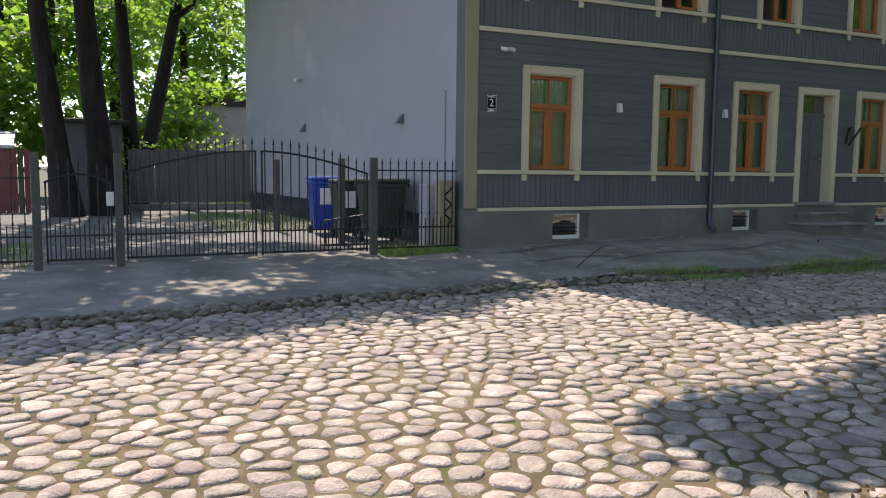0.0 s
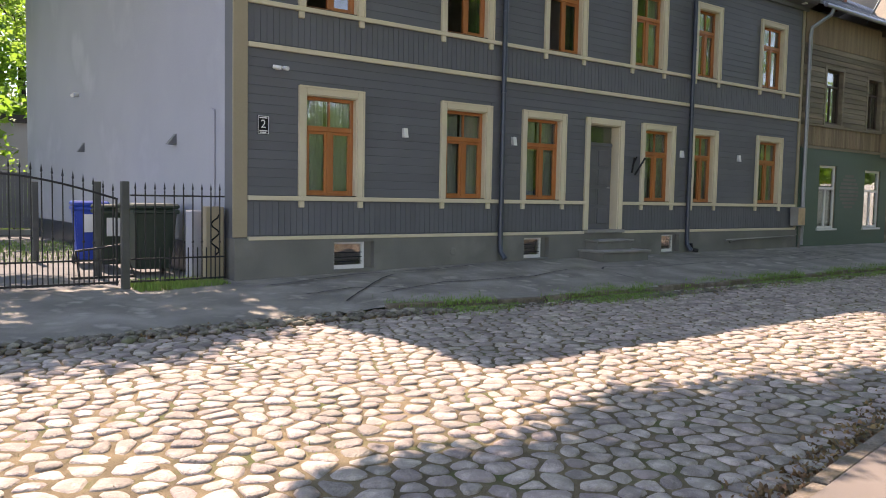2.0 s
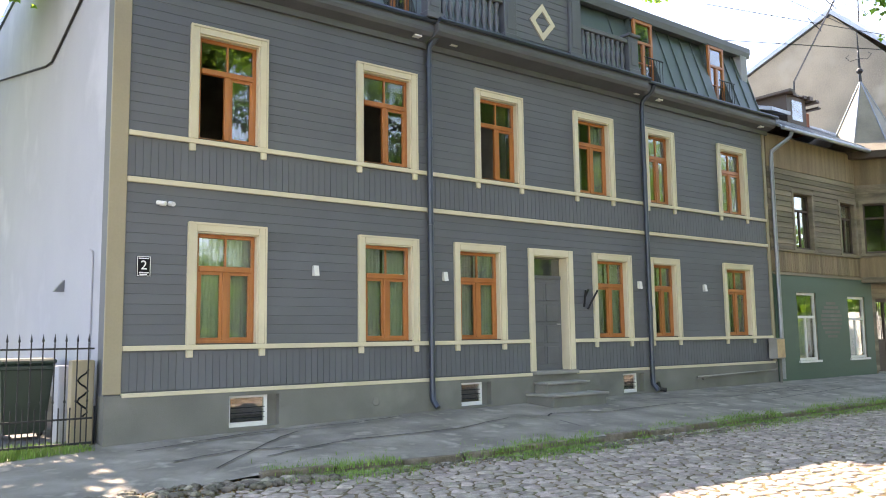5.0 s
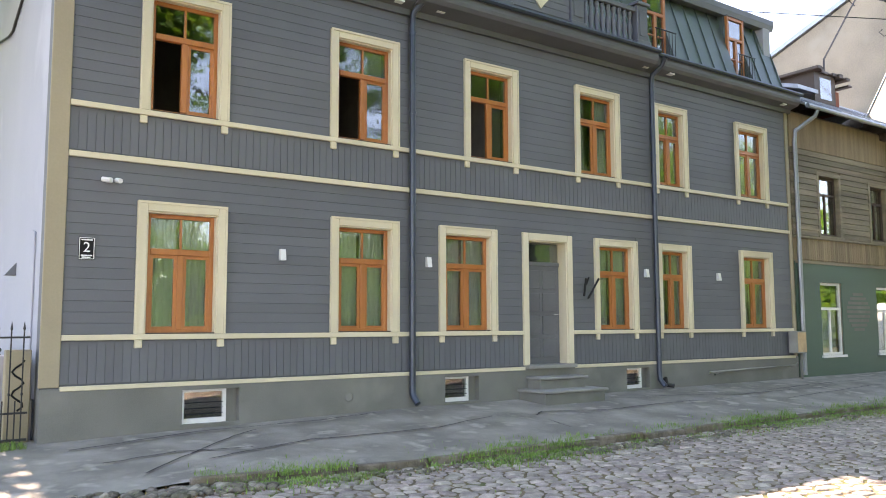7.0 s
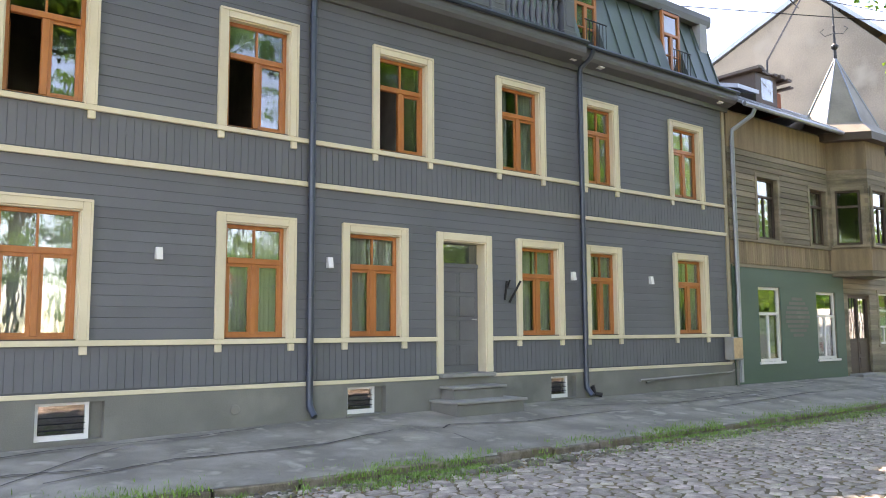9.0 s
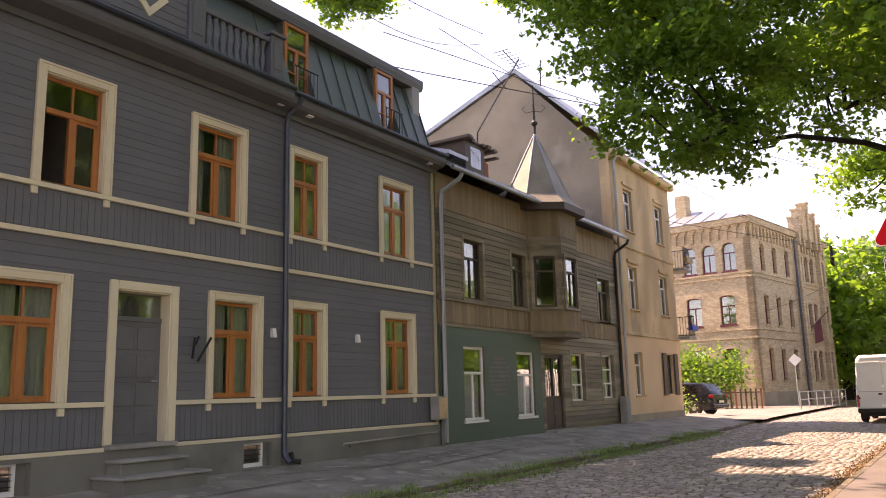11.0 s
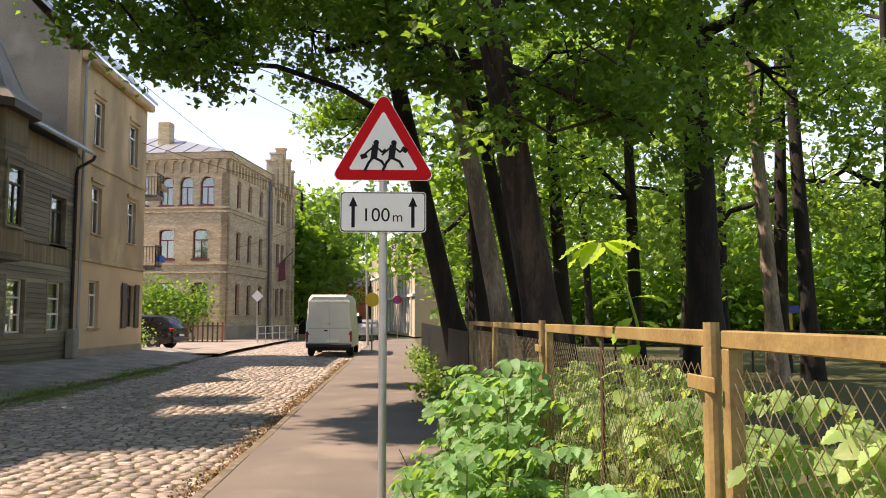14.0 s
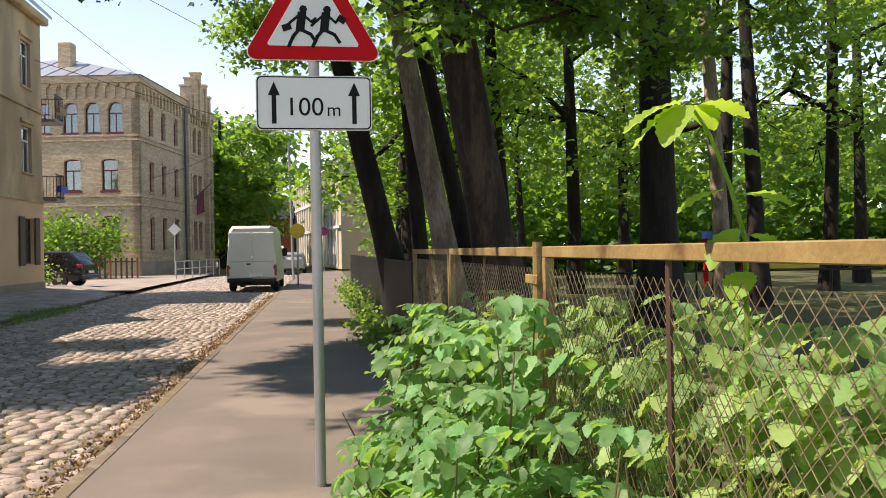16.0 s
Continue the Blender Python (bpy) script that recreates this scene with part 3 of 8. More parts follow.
# entrance door with its casing and steps
bm = bmesh.new()
a, b = DOOR
for x0, x1 in ((a, a + CAS), (b - CAS, b)):
    box(bm, x0, x1, FA - 0.055, FA - 0.001, 0.83, GW[1], 0.006)
box(bm, a + CAS, b - CAS, FA - 0.055, FA - 0.001, GW[1] - CAS, GW[1], 0.006)
for x0, x1 in ((a + CAS + 0.001, a + CAS + 0.02), (b - CAS - 0.02, b - CAS - 0.001)):
    box(bm, x0, x1, FA - 0.02, FA + 0.24, 0.83, GW[1] - CAS)
box(bm, a + CAS + 0.02, b - CAS - 0.02, FA - 0.02, FA + 0.24, GW[1] - CAS - 0.02, GW[1] - CAS - 0.001)
door = part("door_1", bm, M_cream, house, "cream door casing")
i0, i1 = a + CAS + 0.02, b - CAS - 0.02
bm = bmesh.new()
box(bm, i0, i1, FA + 0.20, FA + 0.25, 0.83, 2.72)
for r in range(4):
    for c in range(2):
        xx = i0 + 0.09 + c * (i1 - i0 - 0.1) / 2
        box(bm, xx, xx + (i1 - i0) / 2 - 0.12, FA + 0.185, FA + 0.20, 0.95 + r * 0.44, 1.32 + r * 0.44, 0.012)
part("door_leaf", bm, M_door, door, "dark grey panelled door leaf")
part("transom_bar", B(i0, i1, FA + 0.17, FA + 0.25, 2.72, 2.80, bevel=0.01), M_door, door)
part("pane", B(i0, i1, FA + 0.21, FA + 0.216, 2.80, GW[1] - CAS - 0.02), M_glass, door)
part("transom_panel", B(i0, i1, FA + 0.235, FA + 0.245, 2.80, GW[1] - CAS - 0.02), M_door, door)
part("door_handle", tube(bmesh.new(), [(i1 - 0.09, FA + 0.18, 1.78), (i1 - 0.09, FA + 0.13, 1.78), (i1 - 0.2, FA + 0.13, 1.78)], 0.011, 6), M_steel, door)
part("threshold", B(a + 0.02, b - 0.02, FA - 0.16, FA + 0.3, 0.76, 0.828, bevel=0.008), M_concrete, house)
for k, (x0, x1, d, z0, z1) in enumerate(((14.66, 15.80, 0.42, 0.36, 0.575), (14.44, 15.94, 0.80, 0.05, 0.36))):
    # step body is coloured darker than its tread, painting in the riser's shade
    part("step", B(x0, x1, FA - d, FA - 0.062, z0, z1, bevel=0.012), M_plinth, house, "worn grey concrete step, riser darkened as if shaded")
    part("step_tread", B(x0 - 0.04, x1 + 0.05, FA - d - 0.05, FA - 0.063, z1 + 0.0005, z1 + 0.045, bevel=0.012), M_concrete, house)

# cellar windows
for i, (a, b) in enumerate(CELLAR):
    z0, z1 = CELLAR_Z[i], 0.68
    bm = bmesh.new()
    x1 = b - 0.17
    box(bm, a, a + 0.05, FA + 0.02, FA + 0.08, z0, z1)
    box(bm, x1 - 0.05, x1, FA + 0.02, FA + 0.08, z0, z1)
    box(bm, a + 0.05, x1 - 0.05, FA + 0.02, FA + 0.08, z0, z0 + 0.07)
    box(bm, a + 0.05, x1 - 0.05, FA + 0.02, FA + 0.08, z1 - 0.04, z1)
    cw = part("cellar_window", bm, M_white, house, "small white cellar window")
    part("pane", B(a + 0.05, x1 - 0.05, FA + 0.045, FA + 0.05, z0 + 0.07, z1 - 0.04), M_glass, cw)
    bm = bmesh.new()
    for k in range(3):
        tube(bm, [(a + 0.05, FA + 0.01, z0 + 0.13 + k * 0.08), (x1 - 0.05, FA + 0.01, z0 + 0.13 + k * 0.08)], 0.006, 5)
    part("grille", bm, M_iron, cw)
    part("window_sill", B(a - 0.02, x1 + 0.02, FA - 0.075, FA + 0.02, z0 - 0.03, z0 - 0.001), M_plinth, cw)
    part("reveal", B(x1 + 0.001, b - 0.001, FA + 0.06, FA + 0.2, z0, z1), M_plinth, cw)

# cornice in three lengths, the middle one further out
for x0, x1, d in ((AX0 - 0.12, 12.04, 0.36), (12.04, 18.11, 0.50), (18.11, AX1 + 0.12, 0.36)):
    bm = bmesh.new()
    prism(bm, [(FA + 0.05, 6.98), (FA - 0.06, 6.98), (FA - 0.08, 7.08), (FA - d + 0.08, 7.14), (FA - d + 0.02, 7.2), (FA - d, 7.26), (FA - d, 7.4), (FA + 0.05, 7.44)], 0, x0, x1)
    part("cornice", bm, M_corn, house, "projecting dark grey timber cornice")
    tb = bmesh.new()
    pts = [(x0, FA - d - 0.04, 7.40), (x1, FA - d - 0.04, 7.40)]
    tube(tb, pts, 0.05, 8)
    part("gutter", tb, M_pipe, house)
for x in (11.75, 12.6, 18.0, 18.85, 6.9, 23.2):
    part("soffit_lamp", B(x - 0.08, x + 0.08, FA - 0.26, FA - 0.12, 7.1, 7.13), M_white, house, "small white lamp under the cornice")

# mansard with standing seams
S0, S1, T0, T1 = FA - 0.02, FA + 0.62, 7.42, 9.42
FW = [(8.28, 8.98), (11.2, 11.92), (18.62, 19.34), (21.68, 22.38)]
bm = bmesh.new()
back_roof = [(FA + 3.2, T1 + 0.5), (AD - 3, T1 + 0.5), (AD, 8.9), (AD, 8.7), (AD - 3, T1 + 0.3), (FA + 3.2, T1 + 0.3), (S1 + 0.2, T1 - 0.1)]
edges = [AX0 - 0.05] + [x for w in FW for x in w] + [AX1 + 0.05]
for k, (a, b) in enumerate(zip(edges, edges[1:])):
    if k % 2:  # an upright recess for each dormer window
        prism(bm, [(S0 + 0.42, T0), (S0 + 0.42, T1 - 0.13), (S1, T1)] + back_roof + [(S1 + 0.1, T0)], 0, a + 0.001, b - 0.001)
    else:
        prism(bm, [(S0, T0), (S1, T1)] + back_roof + [(S1 + 0.1, T0)], 0, a, b)
roof = part("roof", bm, M_roofg, house, "green-grey sheet metal mansard roof")
x = AX0 + 0.25
while x < AX1:
    if not any(a - 0.2 < x < b + 0.2 for a, b in FW) and not 11.9 < x < 17.9:
        sm = bmesh.new()
        prism(sm, [(S0 - 0.03, T0), (S1 - 0.03, T1), (S1, T1), (S0, T0)], 0, x - 0.012, x + 0.012)
        part("seam", sm, M_roofg, roof)
    x += 0.47
bm = bmesh.new()
prism(bm, [(S1 - 0.26, T1 - 0.12), (S1 - 0.3, T1 + 0.02), (S1 - 0.3, T1 + 0.16), (S1 + 0.4, T1 + 0.2), (S1 + 0.4, T1 - 0.05)], 0, AX0 - 0.15, AX1 + 0.15)
part("roof_edge", bm, M_corn, house, "dark grey boxed roof edge")
part("chimney", B(22.2, 23.2, FA + 1.2, FA + 3.2, 9.5, 10.15, bevel=0.02), M_zinc, house, "sheet metal chimney box")
for a, b in FW:
    y, zz = S0 + 0.30, T1 - 0.16
    fw = part("dormer_window", B(a + 0.002, b - 0.002, y - 0.02, S0 + 0.418, zz, zz + 0.03), M_corn, house, "tall recessed dormer window with orange-brown frame and a railing")
    part("window_sill", B(a + 0.002, b - 0.002, S0 + 0.06, S0 + 0.418, T0 - 0.02, T0 + 0.035), M_roofg, fw)
    mid = (a + b) / 2
    for nm, x0, x1, z0, z1 in (("stile", a + 0.003, a + 0.08, T0 + 0.04, zz), ("stile", b - 0.08, b - 0.003, T0 + 0.04, zz), ("head_rail", a + 0.08, b - 0.08, zz - 0.08, zz), ("bottom_rail", a + 0.08, b - 0.08, T0 + 0.04, T0 + 0.16), ("transom", a + 0.08, b - 0.08, zz - 0.6, zz - 0.53), ("mullion", mid - 0.045, mid + 0.045, T0 + 0.16, zz - 0.6), ("glazing_bar", a + 0.08, b - 0.08, T0 + 0.74, T0 + 0.77)):
        part(nm, B(x0, x1, y + (0.01 if nm == "glazing_bar" else 0), y + 0.07, z0, z1, bevel=0.005), M_wood, fw)
    part("pane", B(a + 0.08, b - 0.08, y + 0.04, y + 0.046, T0 + 0.16, zz - 0.08), M_glass, fw)
    rail = part("railing", tube(bmesh.new(), [(a + 0.01, S0 + 0.01, T0 + 0.78), (b - 0.01, S0 + 0.01, T0 + 0.78)], 0.016, 6), M_iron, fw, "thin black iron railing")
    for k in range(7):
        xx = a + 0.04 + (b - a - 0.08) * k / 6
        part("railing_bar", tube(bmesh.new(), [(xx, S0 + 0.01, T0 + 0.0), (xx, S0 + 0.01, T0 + 0.78)], 0.009, 5), M_iron, rail)

# parapet with balusters and the diamond panel
PY0, PY1 = FA - 0.44, FA - 0.28
PED = [(11.82, 12.13), (13.72, 14.04), (15.58, 15.93), (17.5, 17.82)]
for i, (a, b) in enumerate(PED):
    top = 8.32 if i in (0, 3) else 8.82
    bm = B(a, b, PY0 - 0.03, PY1 + 0.03, 7.42, top, bevel=0.01)
    box(bm, a - 0.04, b + 0.04, PY0 - 0.08, PY1 + 0.06, top + 0.001, top + 0.07, 0.012)
    box(bm, a - 0.03, b + 0.03, PY0 - 0.06, PY1 + 0.05, 7.42, 7.55, 0.01)
    box(bm, a + 0.06, b - 0.06, PY0 - 0.045, PY0 - 0.03, 7.65, top - 0.12, 0.005)
    part("pedestal", bm, M_corn, house, "dark grey panelled pedestal")
bal = bmesh.new()
lathe(bal, [(0.055, 0.0), (0.055, 0.06), (0.03, 0.09), (0.062, 0.24), (0.05, 0.36), (0.028, 0.44), (0.045, 0.47), (0.028, 0.5), (0.05, 0.56), (0.055, 0.60), (0.055, 0.66)], 8)
bal_me = bpy.data.meshes.new("baluster")
bal.to_mesh(bal_me)
bal.free()
bal_me.materials.append(M_corn)
bal_me.shade_smooth()
for a, b in ((12.17, 13.68), (15.97, 17.46)):
    part("rail", B(a - 0.035, b + 0.035, PY0 + 0.0, PY1, 8.16, 8.26, bevel=0.012), M_corn, house)
    part("rail", B(a - 0.035, b + 0.035, PY0 + 0.01, PY1 - 0.01, 7.44, 7.50, bevel=0.01), M_corn, house)
    for k in range(9):
        x = a + 0.09 + (b - a - 0.18) * k / 8
        piece("baluster", bal_me, house, Matrix.Translation((x, (PY0 + PY1) / 2, 7.5)))
part("panel", B(14.042, 15.578, PY0 + 0.05, PY1, 7.42, 8.85), M_slate, house, "boarded parapet panel with a cream diamond")
for k in range(9):
    part("board", B(14.045, 15.575, PY0 + 0.035, PY0 + 0.049, 7.56 + k * 0.14, 7.69 + k * 0.14), M_slate, house)
part("cap_rail", B(13.6, 16.05, PY0 - 0.12, PY1 + 0.1, 8.9, 9.0, bevel=0.02), M_corn, house)
bm = bmesh.new()
prism(bm, [(13.5, 9.0), (14.4, 9.3), (14.81, 9.6), (15.22, 9.3), (16.15, 9.0)], 1, PY0 + 0.0, PY1)
part("pediment", bm, M_corn, house, "shaped dark grey pediment")
dm = bmesh.new()
cx, cz = 14.81, 8.02
ro, ri = [(0, 0.40), (0.36, 0), (0, -0.40), (-0.36, 0)], [(0, 0.24), (0.215, 0), (0, -0.24), (-0.215, 0)]
for k in range(4):
    q = (k + 1) % 4
    prism(dm, [(cx + ro[k][0], cz + ro[k][1]), (cx + ro[q][0], cz + ro[q][1]), (cx + ri[q][0], cz + ri[q][1]), (cx + ri[k][0], cz + ri[k][1])], 1, PY0 + 0.005, PY0 + 0.034)
part("diamond", dm, M_cream, house, "cream painted diamond ornament")

# downpipes
for x, sgn in ((12.08, 1), (18.3, 1)):
    bm = bmesh.new()
    tube(bm, [(x + 0.12, FA - 0.42, 7.35), (x + 0.1, FA - 0.34, 7.2), (x, FA - 0.15, 7.0), (x, FA - 0.12, 6.8), (x, FA - 0.12, 0.62), (x, FA - 0.13, 0.42), (x + 0.02, FA - 0.25, 0.28)], 0.055, 10)
    for z in (6.6, 5.2, 3.6, 2.1, 0.9):
        tube(bm, [(x, FA - 0.12, z), (x, FA - 0.12, z + 0.05)], 0.064, 10)
    smoothed(part("downpipe", bm, M_pipe, house, "dark blue-grey metal downpipe"))
bm = tube(bmesh.new(), [(18.5, FA - 0.09, 0.45), (18.55, FA - 0.1, 0.3), (18.66, FA - 0.2, 0.27)], 0.05, 8)
part("cable_end", bm, M_black, house)
bm = tube(bmesh.new(), [(20.2, FA - 0.1, 0.45), (20.5, FA - 0.1, 0.5), (23.2, FA - 0.1, 0.56)], 0.025, 6)
part("pipe", bm, M_plinth, house)

# fittings on the front
for x, z in ((7.2, 3.56),):
    bm = B(x - 0.04, x + 0.04, FA - 0.1, FA - 0.001, z - 0.03, z + 0.03, bevel=0.01)
    tube(bm, [(x - 0.09, FA - 0.06, z + 0.01), (x + 0.0, FA - 0.16, z - 0.01)], 0.035, 8)
    tube(bm, [(x + 0.09, FA - 0.06, z + 0.01), (x + 0.12, FA - 0.16, z - 0.01)], 0.035, 8)
    ob = part("security_camera", bm, M_white)
    tagged(ob, "white twin floodlight on the boarded wall", "lamp")
for x in (9.75, 12.46, 18.07, 20.55):
    bm = bmesh.new()
    prism(bm, [(FA - 0.001, 2.58), (FA - 0.09, 2.58), (FA - 0.06, 2.75), (FA - 0.001, 2.75)], 0, x - 0.045, x + 0.045)
    tagged(part("wall_lamp", bm, M_white), "small white wedge-shaped wall lamp", "lamp", "wall lamps on the front")
plate = tagged(part("number_plate", B(6.85, 7.05, FA - 0.03, FA - 0.012, 2.47, 2.77, bevel=0.004), M_signk), "black enamel house number plate with white figure 2", "sign")


def words(text, size, m, material, parent, ext=0.002, name="lettering"):
    cu = bpy.data.curves.new(name, "FONT")
    cu.body, cu.size, cu.extrude = text, size, ext
    cu.align_x, cu.align_y = "CENTER", "CENTER"
    tmp = bpy.data.objects.new("tmp", cu)
    scene.collection.objects.link(tmp)
    me = bpy.data.meshes.new_from_object(tmp.evaluated_get(bpy.context.evaluated_depsgraph_get()))
    bpy.data.objects.remove(tmp)
    me.transform(m)
    me.materials.clear()
    me.materials.append(material)
    ob = new(name, me)
    ob.parent = parent
    return ob


FACE_S = Matrix.Rotation(radians(90), 4, "X")  # faces -y
words("2", 0.19, Matrix.Translation((6.95, FA - 0.032, 2.63)) @ FACE_S, M_signw, plate, 0.003)
bm = bmesh.new()
for x0, x1, z0, z1 in ((6.855, 7.045, 2.475, 2.483), (6.855, 7.045, 2.757, 2.765), (6.855, 6.863, 2.483, 2.757), (7.037, 7.045, 2.483, 2.757)):
    box(bm, x0, x1, FA - 0.034, FA - 0.03, z0, z1)
for x0, x1, z in ((6.88, 7.02, 2.735), (6.88, 7.02, 2.525), (6.89, 7.0, 2.5)):
    box(bm, x0, x1, FA - 0.034, FA - 0.03, z - 0.008, z + 0.008)
part("writing_bar", bm, M_signw, plate)
bm = bmesh.new()
tube(bm, [(16.28, FA - 0.02, 2.38), (16.26, FA - 0.12, 2.52)], 0.018, 6)
tube(bm, [(16.33, FA - 0.02, 2.1), (16.44, FA - 0.22, 2.5)], 0.024, 6)
tube(bm, [(16.22, FA - 0.02, 2.15), (16.2, FA - 0.1, 2.5)], 0.024, 6)
tagged(part("flag_holder", bm, M_iron), "dark iron flag pole bracket beside the door", "bracket")
gbox = thing("gas_box", "pale grey metal gas box on the wall by the corner", "box")
part("body", B(23.2, 23.62, FA - 0.3, FA - 0.064, 0.86, 1.4, bevel=0.015), M_concrete, gbox)
part("box_door", B(23.23, 23.59, FA - 0.312, FA - 0.301, 0.89, 1.37, bevel=0.004), M_plasterC, gbox)
part("pipe", tube(bmesh.new(), [(23.55, FA - 0.18, 0.86), (23.55, FA - 0.18, 0.2)], 0.035, 8), M_plinth, gbox)
bm = lathe(bmesh.new(), [(0.07, 0), (0.08, 0.012), (0.06, 0.02)], 14)
bmesh.ops.transform(bm, matrix=Matrix.Translation((10.9, FA - 0.062, 0.45)) @ Matrix.Rotation(radians(90), 4, "X"), verts=bm.verts)
part("vent", bm, M_plinth, house)
part("gas_pipe", tube(bmesh.new(), [(20.0, FA - 0.1, 0.47), (20.0, FA - 0.1, 0.51), (23.4, FA - 0.1, 0.56), (23.48, FA - 0.13, 0.62)], 0.022, 8), M_concrete, house, "thin pale gas pipe along the plinth")
# fittings on the gable wall
for y, z, s in ((21.58, 2.45, 0.24), (14.89, 2.38, 0.2)):
    bm = bmesh.new()
    prism(bm, [(AX0 - 0.002, z), (AX0 - 0.16, z), (AX0 - 0.002, z + s)], 1, y - 0.08, y + 0.08)
    tagged(part("wall_lamp", bm, M_door), "dark wedge-shaped wall lamp on the gable wall", "lamp")
bm = B(AX0 - 0.12, AX0 - 0.002, 22.0, 22.1, 3.87, 3.97)
tube(bm, [(AX0 - 0.05, 22.02, 3.91), (AX0 - 0.2, 21.85, 3.87)], 0.05, 8)
tagged(part("security_camera", bm, M_white), "white floodlight on the gable wall", "lamp")
bm = tube(bmesh.new(), [(AX0 - 0.02, 12.94, 0.9), (AX0 - 0.02, 12.94, 2.88), (AX0 - 0.03, 13.05, 2.91)], 0.014, 6)
tagged(part("conduit", bm, M_stucco), "thin grey conduit on the gable wall", "conduit")
bm = tube(bmesh.new(), [(AX0 - 0.03, 13.2, 7.5), (AX0 - 0.03, 15.6, 6.99), (AX0 - 0.03, 16.46, 6.83), (AX0 - 0.03, 17.0, 6.9), (AX0 - 0.03, 22.64, 8.14), (AX0 - 0.03, 28, 9.2)], 0.022, 6)
tagged(part("cable", bm, M_black), "black cable along the gable wall", "cable")


# ---- weathered timber house with the oriel turret ----
def plain_window(parent, x0, x1, z0, z1, y, frame_mat, bars=(0.32,), mull=1, depth=0.1, fw=0.06, m=None, label="", cas=None, sill=None, pane_mat=None):
    """A recessed window in a wall that faces -y: frame, panes, optional casing boards."""
    yy = y + depth
    zs = [z1 - (z1 - z0) * q for q in bars]
    w = part("window", B(x0 + fw, x1 - fw, yy, yy + 0.06, z0, z0 + fw, m=m), frame_mat, parent, label)
    part("head_rail", B(x0 + fw, x1 - fw, yy, yy + 0.06, z1 - fw, z1, m=m), frame_mat, w)
    part("stile", B(x0, x0 + fw, yy, yy + 0.06, z0, z1, m=m), frame_mat, w)
    part("stile", B(x1 - fw, x1, yy, yy + 0.06, z0, z1, m=m), frame_mat, w)
    for z in zs:
        part("transom", B(x0 + fw, x1 - fw, yy - 0.01, yy + 0.06, z - fw / 2, z + fw / 2, m=m), frame_mat, w)
    for k in range(mull):
        xm = x0 + (x1 - x0) * (k + 1) / (mull + 1)
        part("mullion", B(xm - fw / 2.4, xm + fw / 2.4, yy + 0.002, yy + 0.058, z0 + fw, (min(zs) if zs else z1) - fw / 2, m=m), frame_mat, w)
    g = B(x0 + fw, x1 - fw, yy + 0.03, yy + 0.035, z0 + fw, z1 - fw, m=m)
    g = part("pane", g, pane_mat or M_glass, w)
    g.visible_shadow = False
    if cas:
        c = 0.1
        for q in ((x0 - c, x0, y - 0.035, y - 0.001, z0 - 0.02, z1 + c), (x1, x1 + c, y - 0.035, y - 0.001, z0 - 0.02, z1 + c), (x0, x1, y - 0.035, y - 0.001, z1, z1 + c), (x0 - c - 0.03, x1 + c + 0.03, y - 0.06, y - 0.001, z0 - 0.08, z0 - 0.02)):
            part("casing", B(*q, m=m), cas, w)
    if sill:
        part("window_sill", B(x0 - 0.06, x1 + 0.06, y - 0.08, y + depth, z0 - 0.06, z0 - 0.001, m=m), sill, w)
    return w


oldhouse = thing("timber_house", "weathered grey-brown timber house with a dark green shopfront and oriel turret", "house")
BX0, BX1, BD = 23.72, 35.95, 24.0
FB = FA + 0.02
B_SHOP = [(24.85, 25.91, 0.76, 2.66), (27.73, 28.82, 0.76, 2.60)]
B_DOOR = (29.55, 30.88, 0.30, 2.57)
B_LOW = [(31.47, 32.57, 1.12, 2.66), (34.1, 35.2, 1.16, 2.68)]
B_UP = [(25.03, 26.02, 3.92, 5.52), (27.68, 28.58, 3.92, 5.48), (34.1, 35.2, 3.88, 5.42)]
ORIEL_HOLE = (28.85, 30.95, 3.86, 5.9)
bh = B_SHOP + [B_DOOR] + B_LOW + B_UP + [ORIEL_HOLE]
part("wall_front", holed(bmesh.new(), BX0, BX1, -0.2, 7.1, FB, FB + 0.3, bh), M_oldwood, oldhouse)
part("wall_back", B(BX0, BX1, BD - 0.3, BD, -0.2, 7.0), M_oldwood, oldhouse)
part("partition", B(BX0 + 0.01, BX1 - 0.3, FB + 3.0, FB + 3.1, 0, 6.9), M_room, oldhouse)
part("floor_slab", B(BX0 + 0.01, BX1 - 0.3, FB + 0.31, FB + 3.0, 3.2, 3.4), M_room, oldhouse)
# green boarded shopfront
part("shopfront", holed(bmesh.new(), BX0 + 0.02, 29.3, 0.0, 3.18, FB - 0.03, FB - 0.002, [h for h in B_SHOP]), M_green, oldhouse, "dark green painted shopfront boards")
part("shopfront_ledge", B(BX0 + 0.02, 29.32, FB - 0.06, FB - 0.032, 3.13, 3.19), M_oldwood, oldhouse)
for a, b, c, d in B_SHOP:
    plain_window(oldhouse, a, b, c, d, FB, M_white, (0.36,), 1, 0.03, 0.07, label="white framed shop window", sill=M_white)
    part("blind", B(a + 0.06, b - 0.06, FB + 0.16, FB + 0.165, c, d - 0.72), M_white, oldhouse, "white blind behind the shop window")
for k in range(9):
    w = 0.5 * math.sin(math.pi * (k + 1.0) / 10) + 0.12
    part("faded_streak", B(26.72 - w, 26.72 + w, FB - 0.034, FB - 0.031, 1.38 + k * 0.12, 1.46 + k * 0.12), M_plinth, oldhouse, "faded whitish paint streak on the green boards")
bm = bmesh.new()
a, b, c, d = B_DOOR
for x0, x1 in ((a, a + 0.08), (b - 0.08, b), ((a + b) / 2 - 0.04, (a + b) / 2 + 0.04)):
    box(bm, x0, x1, FB + 0.05, FB + 0.12, c, d)
